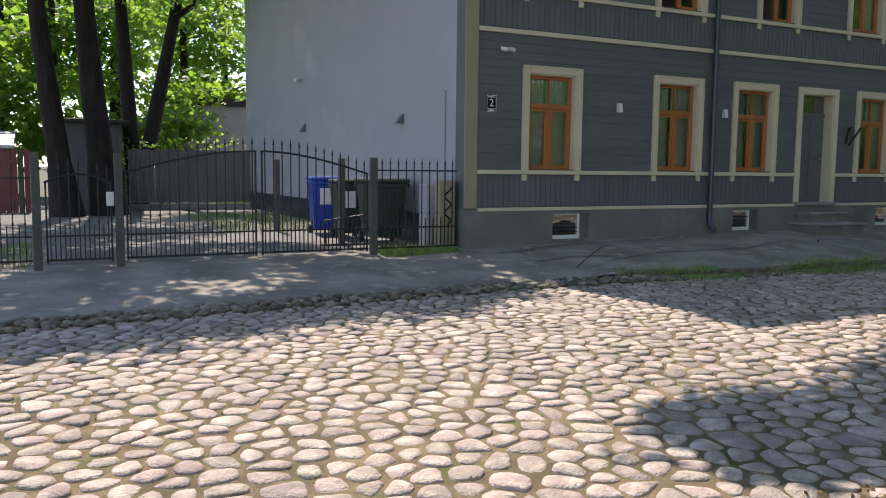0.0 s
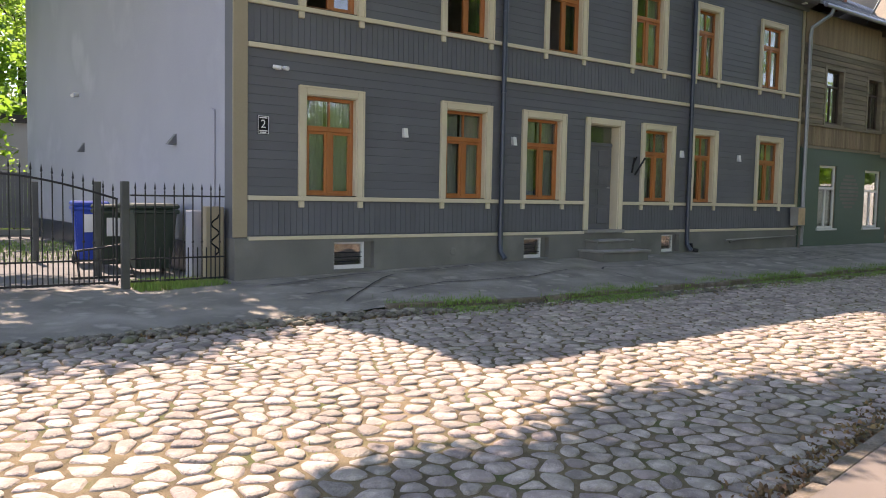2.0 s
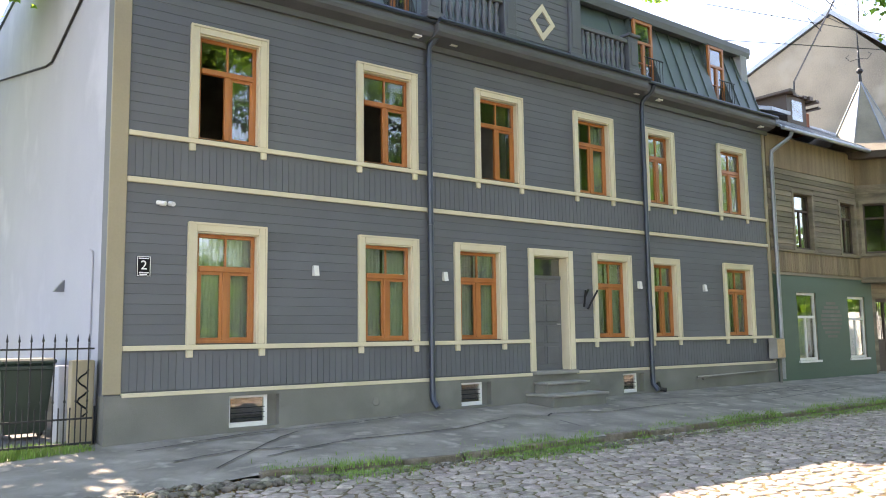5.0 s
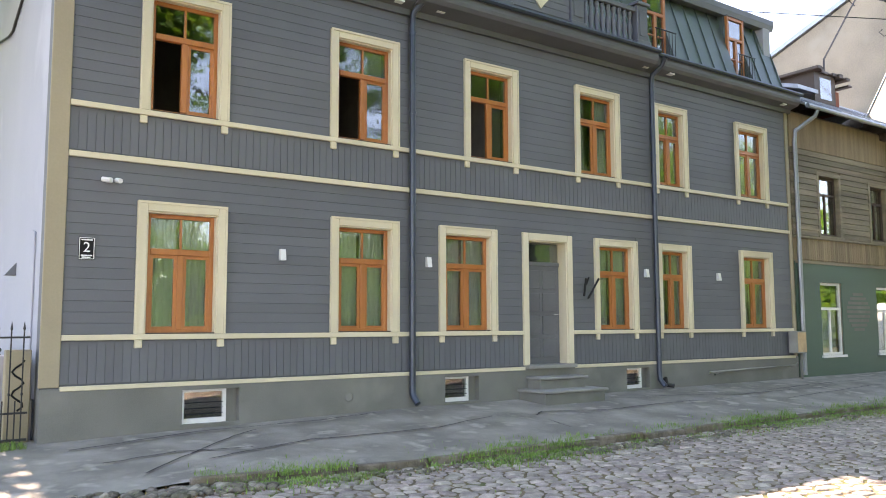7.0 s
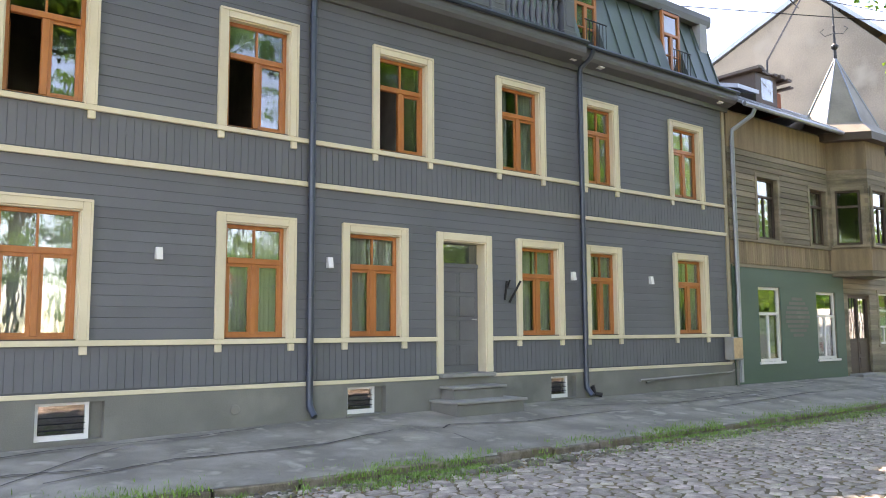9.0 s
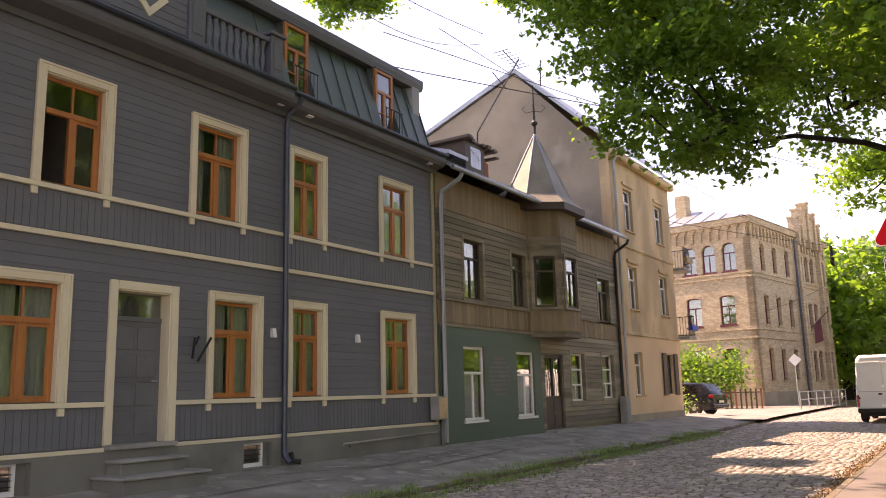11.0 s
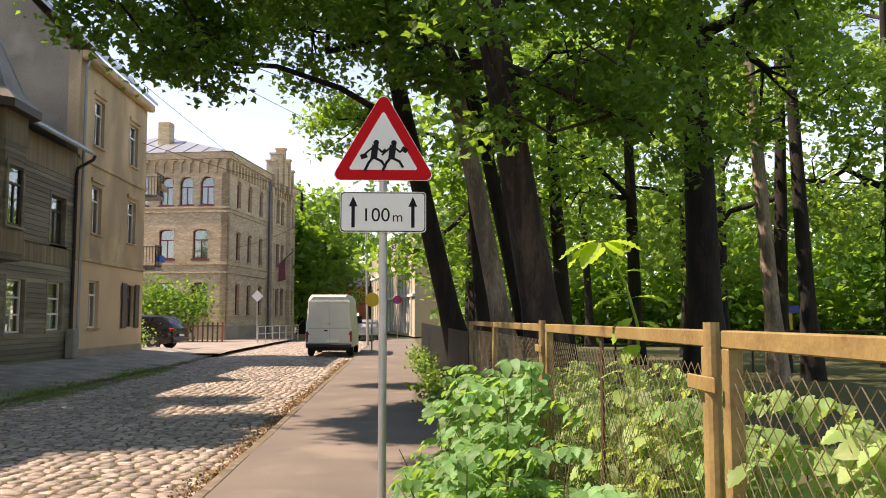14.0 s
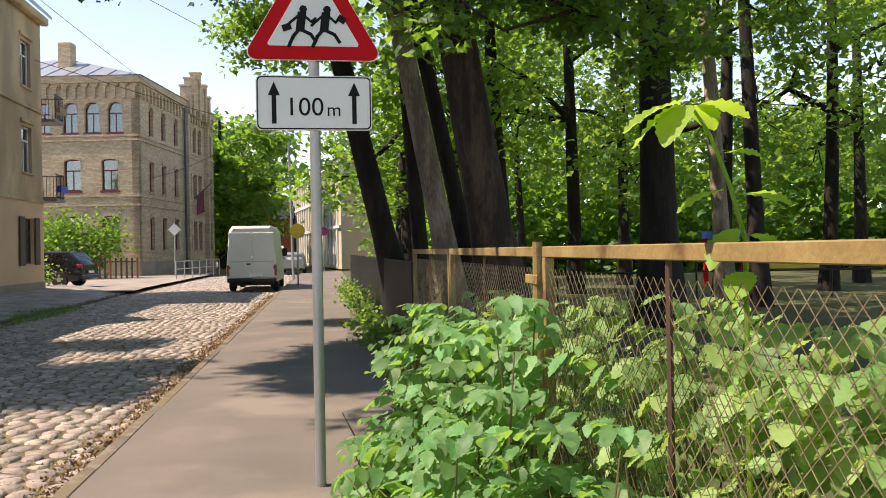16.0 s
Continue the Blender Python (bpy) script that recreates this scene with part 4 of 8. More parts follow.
box(bm, a + 0.08, b - 0.08, FB + 0.06, FB + 0.12, c, c + 1.0)
box(bm, a + 0.08, b - 0.08, FB + 0.05, FB + 0.12, d - 0.1, d)
for xx in (a + 0.12, (a + b) / 2 + 0.06):
    box(bm, xx, xx + 0.36, FB + 0.045, FB + 0.06, c + 0.12, c + 0.45, 0.01)
    box(bm, xx, xx + 0.36, FB + 0.045, FB + 0.06, c + 0.55, c + 0.9, 0.01)
bdoor = part("door", bm, M_brownwood, oldhouse, "dark brown double door with glazed upper panels")
part("pane", B(a + 0.08, b - 0.08, FB + 0.085, FB + 0.09, c + 1.0, d - 0.1), M_glass, bdoor)
bm = bmesh.new()
for k in range(5):
    xx = a + 0.2 + k * 0.17
    tube(bm, [(xx, FB + 0.05, c + 1.0), (xx + 0.05, FB + 0.03, c + 1.4), (xx - 0.05, FB + 0.03, c + 1.8), (xx, FB + 0.05, d - 0.1)], 0.01, 5)
part("grille", bm, M_iron, bdoor)
part("step", B(a - 0.1, b + 0.1, FB - 0.4, FB - 0.002, 0.1, 0.3, bevel=0.015), M_concrete, oldhouse)
for i, (a, b, c, d) in enumerate(B_LOW):
    w = plain_window(oldhouse, a, b, c, d, FB, M_white, (0.34, 0.66), 1, 0.1, 0.055, label="old white painted casement", cas=M_oldwood)
    part("curtain", B(a + 0.05, b - 0.05, FB + 0.24, FB + 0.245, c, d - 0.4), M_white, w, "white half curtain")
for a, b, c, d in B_UP:
    w = plain_window(oldhouse, a, b, c, d, FB, M_brownwood, (0.3,), 1, 0.1, 0.06, label="dark brown casement window", cas=M_oldwood)
    for x0, x1 in ((a + 0.04, a + 0.36), (b - 0.4, b - 0.04)):
        part("curtain", B(x0, x1, FB + 0.24, FB + 0.245, c, d), M_curtain, w, "pale curtain drawn aside")
# board bands
z0, z1 = 3.2, 3.8
part("band_ledge", B(BX0, BX1, FB - 0.06, FB - 0.002, z1, z1 + 0.05), M_oldwood, oldhouse)
part("frieze", B(BX0, BX1, FB - 0.03, FB - 0.002, 6.15, 7.05), M_brownband, oldhouse, "brown weathered frieze boards under the eaves")
# roof of zinc sheets
bm = bmesh.new()
prism(bm, [(FB - 0.5, 7.12), (FB - 0.5, 7.2), (FB + 4.4, 9.9), (BD, 7.2), (BD, 7.1), (FB + 4.4, 9.78)], 0, BX0 + 0.03, BX1 - 0.05)
oroof = part("roof", bm, M_zinc, oldhouse, "pale zinc sheet roof with standing seams")
for k in range(24):
    x = BX0 + 0.3 + k * 0.5
    if x > BX1 - 0.2:
        break
    sm = bmesh.new()
    prism(sm, [(FB - 0.5, 7.2), (FB + 4.4, 9.9), (FB + 4.4, 9.94), (FB - 0.5, 7.24)], 0, x - 0.012, x + 0.012)
    part("seam", sm, M_zinc, oroof)
smoothed(part("gutter", tube(bmesh.new(), [(BX0 + 0.05, FB - 0.54, 7.12), (BX1 - 0.05, FB - 0.54, 7.08)], 0.06, 8), M_zinc, oldhouse, "zinc gutter along the eaves"))
for x, dx in ((BX0 + 0.15, 0.0), (BX1 - 0.15, 0.0)):
    bm = tube(bmesh.new(), [(x + 0.35, FB - 0.54, 7.05), (x + 0.3, FB - 0.5, 6.9), (x, FB - 0.12, 6.55), (x, FB - 0.09, 6.3), (x, FB - 0.09, 0.5), (x, FB - 0.09, 0.3)], 0.055, 8)
    smoothed(part("downpipe", bm, M_zinc if x < 30 else M_iron, oldhouse, "zinc downpipe"))
# dormer and brick stack on the roof
dor = part("dormer", B(28.25, 29.46, 14.0, 15.9, 8.3, 9.44), M_brownwood, oldhouse, "dark timber roof dormer with ragged eaves")
for k in range(9):  # broken roofing boards of unequal length
    x = 28.02 + k * 0.235
    part("roof_board", B(x, x + 0.225, 13.72 + 0.22 * abs(math.sin(k * 2.7)), 16.0, 9.445 - 0.03 * max(0, k - 5) ** 2 + 0.02 * math.sin(k * 1.9), 9.53 - 0.03 * max(0, k - 5) ** 2 + 0.03 * math.sin(k * 1.3)), M_brownwood, dor)
part("tin_roof", prism(bmesh.new(), [(13.75, 8.62), (16.0, 9.3), (16.0, 9.42), (13.75, 8.74)], 0, 26.9, 28.01), M_zinc, dor, "blue-grey sheet metal beside the dormer")
part("pane", B(28.55, 29.2, 13.985, 13.998, 8.62, 9.3), M_glass, dor)
part("chimney", B(29.72, 30.24, 14.3, 14.9, 8.4, 9.16, bevel=0.02), M_redbrick, oldhouse, "stub of red brick chimney")
# oriel: a canted bay on the upper floor with a pyramid roof
OX0, OX1, OY = 28.7, 31.1, FB - 0.85
cant = 0.62
plan = [(OX0, FB), (OX0 + cant, OY), (OX1 - cant, OY), (OX1, FB)]
faces_o = []
for e0, e1 in zip(plan, plan[1:]):
    d = Vector(e1) - Vector(e0)
    faces_o.append((d.length, Matrix.Translation((e0[0], e0[1], 0)) @ Matrix.Rotation(math.atan2(d.y, d.x), 4, "Z")))
O_Z = (3.95, 5.5)
bm = bmesh.new()
prism(bm, plan, 2, 3.05, 3.3)
ori = part("oriel", bm, M_oldwood, oldhouse, "canted timber oriel over the door")
for l, mm in faces_o:
    c, hw = l / 2, 0.33 if l < 1.1 else 0.4
    win = (c - hw, c + hw)
    part("bay_wall", holed(bmesh.new(), 0.0, l, 3.3, 6.9, 0.0, 0.07, [(*win, *O_Z)], mm), M_oldwood, ori)
    plain_window(ori, *win, *O_Z, -0.03, M_brownwood, (0.3,), 1 if hw > 0.35 else 0, 0.02, 0.06, m=mm, cas=M_oldwood, label="tall oriel window")
    for k in range(16):  # weatherboards, stopped at the window casing
        z = 3.87 + k * 0.14
        for a, b in ([(0, win[0] - 0.1), (win[1] + 0.1, l)] if z < O_Z[1] + 0.09 else [(0, l)]):
            part("board", B(a, b, -0.018, -0.001, z, z + 0.13, m=mm), M_oldwood1, ori)
bm = bmesh.new()
prism(bm, [(p[0] + (0.02 if p[0] > 29.9 else -0.02), p[1] - 0.03) for p in plan], 2, 3.22, 3.82)
part("oriel_band", bm, M_brownband, ori)
bm = bmesh.new()
prism(bm, [(p[0] + (0.02 if p[0] > 29.9 else -0.02), p[1] - 0.03) for p in plan], 2, 6.1, 6.9)
part("oriel_frieze", bm, M_brownband, ori)
bm = bmesh.new()
prism(bm, [(OX0 - 0.35, FB + 0.3), (OX0 - 0.3, FB - 0.15), (OX0 + cant - 0.2, OY - 0.3), (OX1 - cant + 0.2, OY - 0.3), (OX1 + 0.3, FB - 0.15), (OX1 + 0.35, FB + 0.3)], 2, 6.9, 7.12)
part("oriel_cornice", bm, M_brownwood, ori)
bm = bmesh.new()
ring = [(OX0 - 0.3, FB + 0.9), (OX0 - 0.3, FB - 0.12), (OX0 + cant - 0.18, OY - 0.28), (OX1 - cant + 0.18, OY - 0.28), (OX1 + 0.3, FB - 0.12), (OX1 + 0.3, FB + 0.9)]
vs = [bm.verts.new((x, y, 7.125)) for x, y in ring]
inn = [bm.verts.new(((x - 29.88) * 0.72 + 29.88, (y - FB - 0.1) * 0.72 + FB + 0.1, 7.5)) for x, y in ring]
tip = bm.verts.new((29.88, FB + 0.1, 9.75))
for k in range(6):
    q = (k + 1) % 6
    bm.faces.new((vs[k], vs[q], inn[q], inn[k]))
    bm.faces.new((inn[k], inn[q], tip))
bm.faces.new(vs[::-1])
bmesh.ops.recalc_face_normals(bm, faces=bm.faces)
spire = part("spire", bm, M_spire, oldhouse, "pale sheet metal spire of the oriel turret")
for k in range(6):
    x, y = ring[k]
    p0 = ((x - 29.88) * 0.72 + 29.88, (y - FB - 0.1) * 0.72 + FB + 0.1, 7.51)
    part("seam", tube(bmesh.new(), [p0, (29.88, FB + 0.1, 9.76)], 0.02, 5), M_zinc, spire)
fin = tube(bmesh.new(), [(29.88, FB + 0.1, 9.7), (29.88, FB + 0.1, 11.4)], [0.05, 0.015], 6)
lathe(fin, [(0.02, 9.95), (0.11, 10.05), (0.11, 10.1), (0.02, 10.2)], 10, 29.88, FB + 0.1)
for a in range(4):
    c, s = math.cos(a * 1.5708 + 0.4), math.sin(a * 1.5708 + 0.4)
    tube(fin, [(29.88, FB + 0.1, 10.5), (29.88 + 0.25 * c, FB + 0.1 + 0.25 * s, 10.45), (29.88 + 0.38 * c, FB + 0.1 + 0.38 * s, 10.6), (29.88 + 0.28 * c, FB + 0.1 + 0.28 * s, 10.68)], 0.012, 5)
part("finial", fin, M_iron, oldhouse, "wrought iron finial with a ball")
for k in range(2):
    part("oriel_board", prism(bmesh.new(), [(p[0] + (0.012 if p[0] > 29.9 else -0.012), p[1] - 0.016) for p in plan], 2, 3.06 + k * 0.08, 3.13 + k * 0.08), M_oldwood1, ori)
meter = thing("meter_cabinet", "grey upright metal cabinet against the wall", "cabinet")
part("body", B(35.35, 35.75, FB - 0.35, FB - 0.1, 0.25, 1.2, bevel=0.015), M_concrete, meter)
part("cabinet_door", B(35.38, 35.72, FB - 0.362, FB - 0.351, 0.3, 1.15, bevel=0.004), M_concrete, meter)

# ---- ochre plastered house with the high gable ----
ochre = thing("plastered_house", "tall ochre plastered house with a bare stained gable", "house")
CX0, CX1, CD = 36.0, 43.2, 26.0
CW = [(37.35, 38.3), (41.1, 42.1)]
C_LEV = [(1.2, 2.87), (4.55, 6.25), (7.7, 9.4)]
ch = [(a, b, z0, z1) for a, b in CW for z0, z1 in C_LEV]
part("wall_front", holed(bmesh.new(), CX0, CX1, 3.5, 10.7, FA, FA + 0.4, [h for h in ch if h[2] > 3]), M_plasterC, ochre)
part("wall_front_lower", holed(bmesh.new(), CX0, CX1, 0.5, 3.498, FA - 0.01, FA + 0.4, [h for h in ch if h[2] < 3]), M_peach, ochre, "peach painted ground floor")
part("plinth", B(CX0, CX1, FA - 0.05, FA + 0.4, -0.2, 0.498), M_gable, ochre)
bm = bmesh.new()
prism(bm, [(FA + 0.401, -0.2), (CD, -0.2), (CD, 10.7), (FA + 3.9, 14.75), (FA + 0.401, 10.95)], 0, CX0, CX0 + 0.4)
part("gable_wall", bm, M_gable, ochre, "bare stained render gable")
bm = bmesh.new()
prism(bm, [(FA + 0.401, -0.2), (CD, -0.2), (CD, 10.7), (FA + 3.9, 14.75), (FA + 0.401, 10.95)], 0, CX1 - 0.4, CX1)
part("gable_wall", bm, M_plasterC, ochre)
bm = bmesh.new()
prism(bm, [(FA - 0.35, 10.72), (FA - 0.35, 10.85), (FA + 3.9, 15.02), (CD + 0.1, 10.9), (CD + 0.1, 10.75), (FA + 3.9, 14.8)], 0, CX0 - 0.12, CX1 + 0.3)
part("roof", bm, M_zinc, ochre, "zinc sheet roof edge")
part("cornice", B(CX0 - 0.02, CX1 + 0.1, FA - 0.3, FA - 0.002, 10.4, 10.72, bevel=0.05), M_plasterC, ochre)
for z in (3.5, 6.95):
    part("string_course", B(CX0, CX1 + 0.03, FA - 0.07, FA - 0.012, z, z + 0.14, bevel=0.02), M_plasterC, ochre)
part("floor_slab", B(CX0 + 0.41, CX1 - 0.41, FA + 3, FA + 3.1, 0, 10.5), M_room, ochre)
for a, b in CW:
    for k, (z0, z1) in enumerate(C_LEV):
        if k == 0 and a > 40:
            w = plain_window(ochre, a, b, z0, z1, FA, M_brownwood, (0.3,), 1, 0.1, 0.06, label="dark window with open wooden shutters")
            for x0, x1 in ((a - 0.5, a - 0.02), (b + 0.02, b + 0.5)):
                part("shutter", B(x0, x1, FA - 0.09, FA - 0.05, z0 - 0.05, z1 + 0.05, bevel=0.008), M_brownwood, w)
        else:
            plain_window(ochre, a, b, z0, z1, FA, M_white, (0.3,), 1, 0.12, 0.06, label="white casement window", sill=M_plasterC)
        if k:
            part("hood", B(a - 0.12, b + 0.12, FA - 0.08, FA - 0.002, z1 + 0.12, z1 + 0.26, bevel=0.02), M_plasterC, ochre)
bm = tube(bmesh.new(), [(CX0 + 0.25, FA - 0.3, 10.6), (CX0 + 0.2, FA - 0.12, 10.2), (CX0 + 0.2, FA - 0.12, 0.3)], 0.055, 8)
smoothed(part("downpipe", bm, M_zinc, ochre))
for z in (3.72, 6.82):
    bal_t = thing("balcony", "small iron balcony at the house corner with flower boxes", "balcony")
    x0, x1, y0, y1 = CX1 + 0.04, CX1 + 1.1, FA - 0.5, FA + 1.2
    part("slab", B(x0, x1, y0, y1, z - 0.12, z), M_concrete, bal_t)
    bm = bmesh.new()
    for zz in (z + 0.95, z + 0.1):
        tube(bm, [(x0, y0 + 0.03, zz), (x1 - 0.03, y0 + 0.03, zz), (x1 - 0.03, y1, zz)], 0.02, 5)
    for k in range(9):
        tube(bm, [(x0 + 0.05 + k * 0.11, y0 + 0.03, z), (x0 + 0.05 + k * 0.11, y0 + 0.03, z + 0.95)], 0.012, 4)
    for k in range(16):
        tube(bm, [(x1 - 0.03, y0 + 0.05 + k * 0.13, z), (x1 - 0.03, y0 + 0.05 + k * 0.13, z + 0.95)], 0.012, 4)
    part("railing", bm, M_iron, bal_t)
    part("flower_box", B(x0 + 0.1, x1 - 0.1, y0 - 0.14, y0 + 0.0, z + 0.25, z + 0.5), M_blue if z < 5 else M_rust, bal_t)
# roof aerials
AY = FA + 3.6
aer = thing("aerial", "tall leaning roof aerial of thin metal rods", "aerial")
part("mast", tube(bmesh.new(), [(32.0, AY, 9.4), (32.14, AY, 11.08), (35.81, AY, 15.3)], 0.035, 6), M_iron, aer)
part("boom", tube(bmesh.new(), [(34.2, AY - 0.1, 15.1), (36.1, AY + 0.1, 15.0)], 0.02, 5), M_iron, aer)
part("boom", tube(bmesh.new(), [(33.3, AY - 0.1, 13.85), (34.7, AY + 0.1, 13.7)], 0.02, 5), M_iron, aer)
for k in range(7):
    part("rod", tube(bmesh.new(), [(34.25 + k * 0.3, AY - 0.35, 15.1 - k * 0.015), (34.25 + k * 0.3, AY + 0.35, 15.1 - k * 0.015)], 0.012, 4), M_iron, aer)
aer = thing("aerial", "short upright roof aerial with a crossbar on the gable", "aerial")
part("mast", tube(bmesh.new(), [(38.4, AY + 0.3, 14.4), (38.55, AY + 0.3, 16.3)], 0.03, 5), M_iron, aer)
for z in (15.4, 15.8, 16.1):
    part("rod", tube(bmesh.new(), [(38.2, AY, z), (38.85, AY + 0.6, z)], 0.014, 4), M_iron, aer)

# ---- yellow brick school ----
school = thing("brick_building", "three-storey yellow brick building with arched windows and a stepped gable", "building", at=(66.0, 13.6, 0))
school.rotation_euler = (0, 0, radians(-9))
# local frame: x along the street front, y along the end wall; the corner is the origin
E1, E2, EH = 16.8, 15.0, 13.4


E_WIN = [(1.55, 0.5, 2), (3.08, 0.5, 2), (4.56, 0.5, 2), (6.4, 0.5, 2), (7.9, 0.5, 2), (1.95, 0.56, 1), (4.48, 0.56, 1), (7.1, 0.56, 1), (1.95, 0.6, 0), (4.45, 0.6, 0), (7.1, 0.6, 0)]
L_WIN = [(c, 0.42, j) for c in (2.3, 4.7, 7.3, 10.4, 11.7, 13.0, 14.6, 15.8) for j in (0, 1, 2)]
LEV = [(1.8, 4.1), (5.8, 7.9), (9.65, 11.7)]


def brick_face(name, length, wins, m):
    hs = [(c - w, c + w, *LEV[j]) for c, w, j in wins]
    part(name, holed(bmesh.new(), 0, length, -0.3, EH, 0, 0.45, hs, m), M_brick, school)
    for c, w, j in wins:
        z0, z1 = LEV[j]
        rise = 0.9 * w if j == 2 else 0.16
        bm = bmesh.new()
        n = 8
        pts = [(c - w + 2 * w * k / n, z1 - rise + rise * math.sqrt(max(0, 1 - (2 * k / n - 1) ** 2))) for k in range(n + 1)]
        prism(bm, pts + [(c + w, z1 + 0.001), (c - w, z1 + 0.001)], 1, 0.002, 0.3)  # turns the square head into an arch
        bmesh.ops.transform(bm, matrix=m, verts=bm.verts)
        part("arch", bm, M_brick, school)
        hb = bmesh.new()
        prism(hb, pts + [(p, q + 0.22) for p, q in pts[::-1]], 1, -0.05, -0.003)  # a proud ring over the head
        bmesh.ops.transform(hb, matrix=m, verts=hb.verts)
        part("arch_ring", hb, M_brick, school)
        wd = plain_window(school, c - w, c + w, z0, z1, 0.06, M_redframe, (0.36,), 1, 0.14, 0.08, m=m, label="red framed arched window", pane_mat=M_glass)
        part("window_sill", B(c - w - 0.1, c + w + 0.1, -0.08, 0.2, z0 - 0.14, z0 - 0.001, m=m), M_redframe if m is END else M_brick, wd)
        if m is END:
            part("curtain", B(c - w, c + w, 0.5, 0.51, z0, z1, m=m), M_curtain, wd)
    for z, hh in ((4.75, 0.12), (5.35, 0.16), (9.1, 0.12), (9.4, 0.14)):
        part("string_course", B(-0.05, length, -0.08, -0.002, z, z + hh, m=m), M_brick, school)
    x = 0.15
    while x < length - 0.3:
        part("corbel", B(x, x + 0.2, -0.16, -0.002, EH - 1.45, EH - 0.45, m=m), M_brick, school)
        for q in range(2):  # stepped heads of the little arches between the corbels
            part("corbel_step", B(x - 0.1 * (q + 1), x + 0.2 + 0.1 * (q + 1), -0.155 + 0.002 * q, -0.003, EH - 0.72 + 0.13 * q, EH - 0.59 + 0.13 * q, m=m), M_brick, school)
        x += 0.66
    part("cornice", B(-0.3, length, -0.3, -0.003, EH - 0.45, EH, m=m), M_brick, school)
    part("plinth", B(-0.06, length, -0.09, -0.003, -0.3, 1.0, m=m), M_gable, school)


END = Matrix.Translation((0, E2, 0)) @ Matrix.Rotation(radians(-90), 4, "Z")
LONG = Matrix.Identity(4)
brick_face("wall_street", E1, L_WIN, LONG)
brick_face("wall_end", E2, [(E2 - c, w, j) for c, w, j in E_WIN], END)
bm = bmesh.new()
rp = [(-0.4, -0.4), (E1, -0.4), (E1, E2 + 0.4), (-0.4, E2 + 0.4)]
vs = [bm.verts.new((x, y, EH + 0.02)) for x, y in rp]
r0, r1 = bm.verts.new((5.5, E2 / 2, EH + 2.6)), bm.verts.new((E1, E2 / 2, EH + 2.6))
for f in ((vs[0], vs[1], r1, r0), (vs[2], vs[3], r0, r1), (vs[3], vs[0], r0), (vs[1], vs[2], r1), vs[::-1]):
    bm.faces.new(f)
sroof = part("roof", bm, M_zinc, school, "pale zinc hipped roof")
part("chimney", B(2.4, 3.3, 5.6, 6.5, EH + 0.6, EH + 3.0, bevel=0.03), M_brick, school, "square brick chimney")
for k in range(11):
    y = 0.4 + k * 1.4
    s = 1 - abs(y - E2 / 2) / (E2 / 2)
    part("seam", tube(bmesh.new(), [(-0.4, y, EH + 0.05), (-0.4 + 5.9 * s, y, EH + 0.05 + 2.58 * s)], 0.04, 4), M_zinc, sroof)
part("wall_back", B(E1 - 0.4, E1, 0.46, E2, -0.3, EH), M_brick, school)
part("partition", B(4, E1 - 1, 4.5, 4.7, 0, EH - 0.2), M_room, school)
part("partition", B(3.6, 3.8, 0.6, E2 - 0.4, 0, EH - 0.2), M_room, school)
# stepped gable over the entrance bay, with slim pinnacles
for a, b, h0, h in ((9.3, 14.3, -0.4, 0.7), (10.2, 13.4, 0.701, 1.5), (11.1, 12.5, 1.501, 2.2)):
    part("stepped_gable", B(a, b, -0.4, 0.2, EH + h0, EH + h), M_brick, school, "stepped brick gable with pinnacles")
for a, h in ((9.3, 0.7), (14.3, 0.7), (10.3, 1.5), (13.3, 1.5), (11.8, 2.2)):
    part("pinnacle", B(a - 0.18, a + 0.18, -0.55, 0.25, EH - 1.0, EH + h + 0.45), M_brick, school)
    part("pinnacle_cap", B(a - 0.27, a + 0.27, -0.62, 0.32, EH + h + 0.451, EH + h + 0.6), M_brick, school)
for x in (9.2, 14.2):
    part("lesene", B(x, x + 0.4, -0.35, -0.004, 0, EH - 1.001), M_brick, school)
part("downpipe", tube(bmesh.new(), [(8.8, -0.2, EH - 0.6), (8.8, -0.2, 0.2)], 0.09, 6), M_pipe, school)
fl = tube(bmesh.new(), [(11.4, -0.1, 6.0), (11.8, -1.3, 7.2)], 0.04, 6)
part("flag_pole", fl, M_brownwood, school)
bm = bmesh.new()
pv = []
for i in range(9):
    row = []
    for j in range(7):
        u, v = i / 8, j / 6
        row.append(bm.verts.new((11.42 + 0.35 * u + 0.06 * math.sin(v * 5 + u * 3), -0.2 - 0.5 * u, 6.15 + 0.6 * u - v * 1.9 * (0.8 + 0.2 * u))))
    pv.append(row)
for i in range(8):
    for j in range(6):
        bm.faces.new((pv[i][j], pv[i + 1][j], pv[i + 1][j + 1], pv[i][j + 1]))
part("flag", bm, M_redframe, school, "dark red flag hanging from a slanting pole")

# ---- far terrace on the park side ----
far = thing("terrace_house", "beige plastered terrace far down the street", "house")
FX0, FX1, FY = 0.0, 40.0, 0.0
fh = [(FX0 + 1.2 + k * 2.1, FX0 + 2.2 + k * 2.1, z, z + 1.7) for k in range(18) for z in (1.2, 4.2, 7.0)]
far.location, far.rotation_euler = (80.0, 0.0, 0.0), (0, 0, radians(8.5))
MF = Matrix.Translation((FX1, 0, 0)) @ Matrix.Rotation(math.pi, 4, "Z")
part("wall_front", holed(bmesh.new(), FX0, FX1, -0.1, 9.6, 0, 0.4, fh, MF), M_beige, far)
for a, b, z0, z1 in fh:
    plain_window(far, a, b, z0, z1, 0, M_white, (0.3,), 1, 0.15, 0.07, m=MF, label="white casement window")
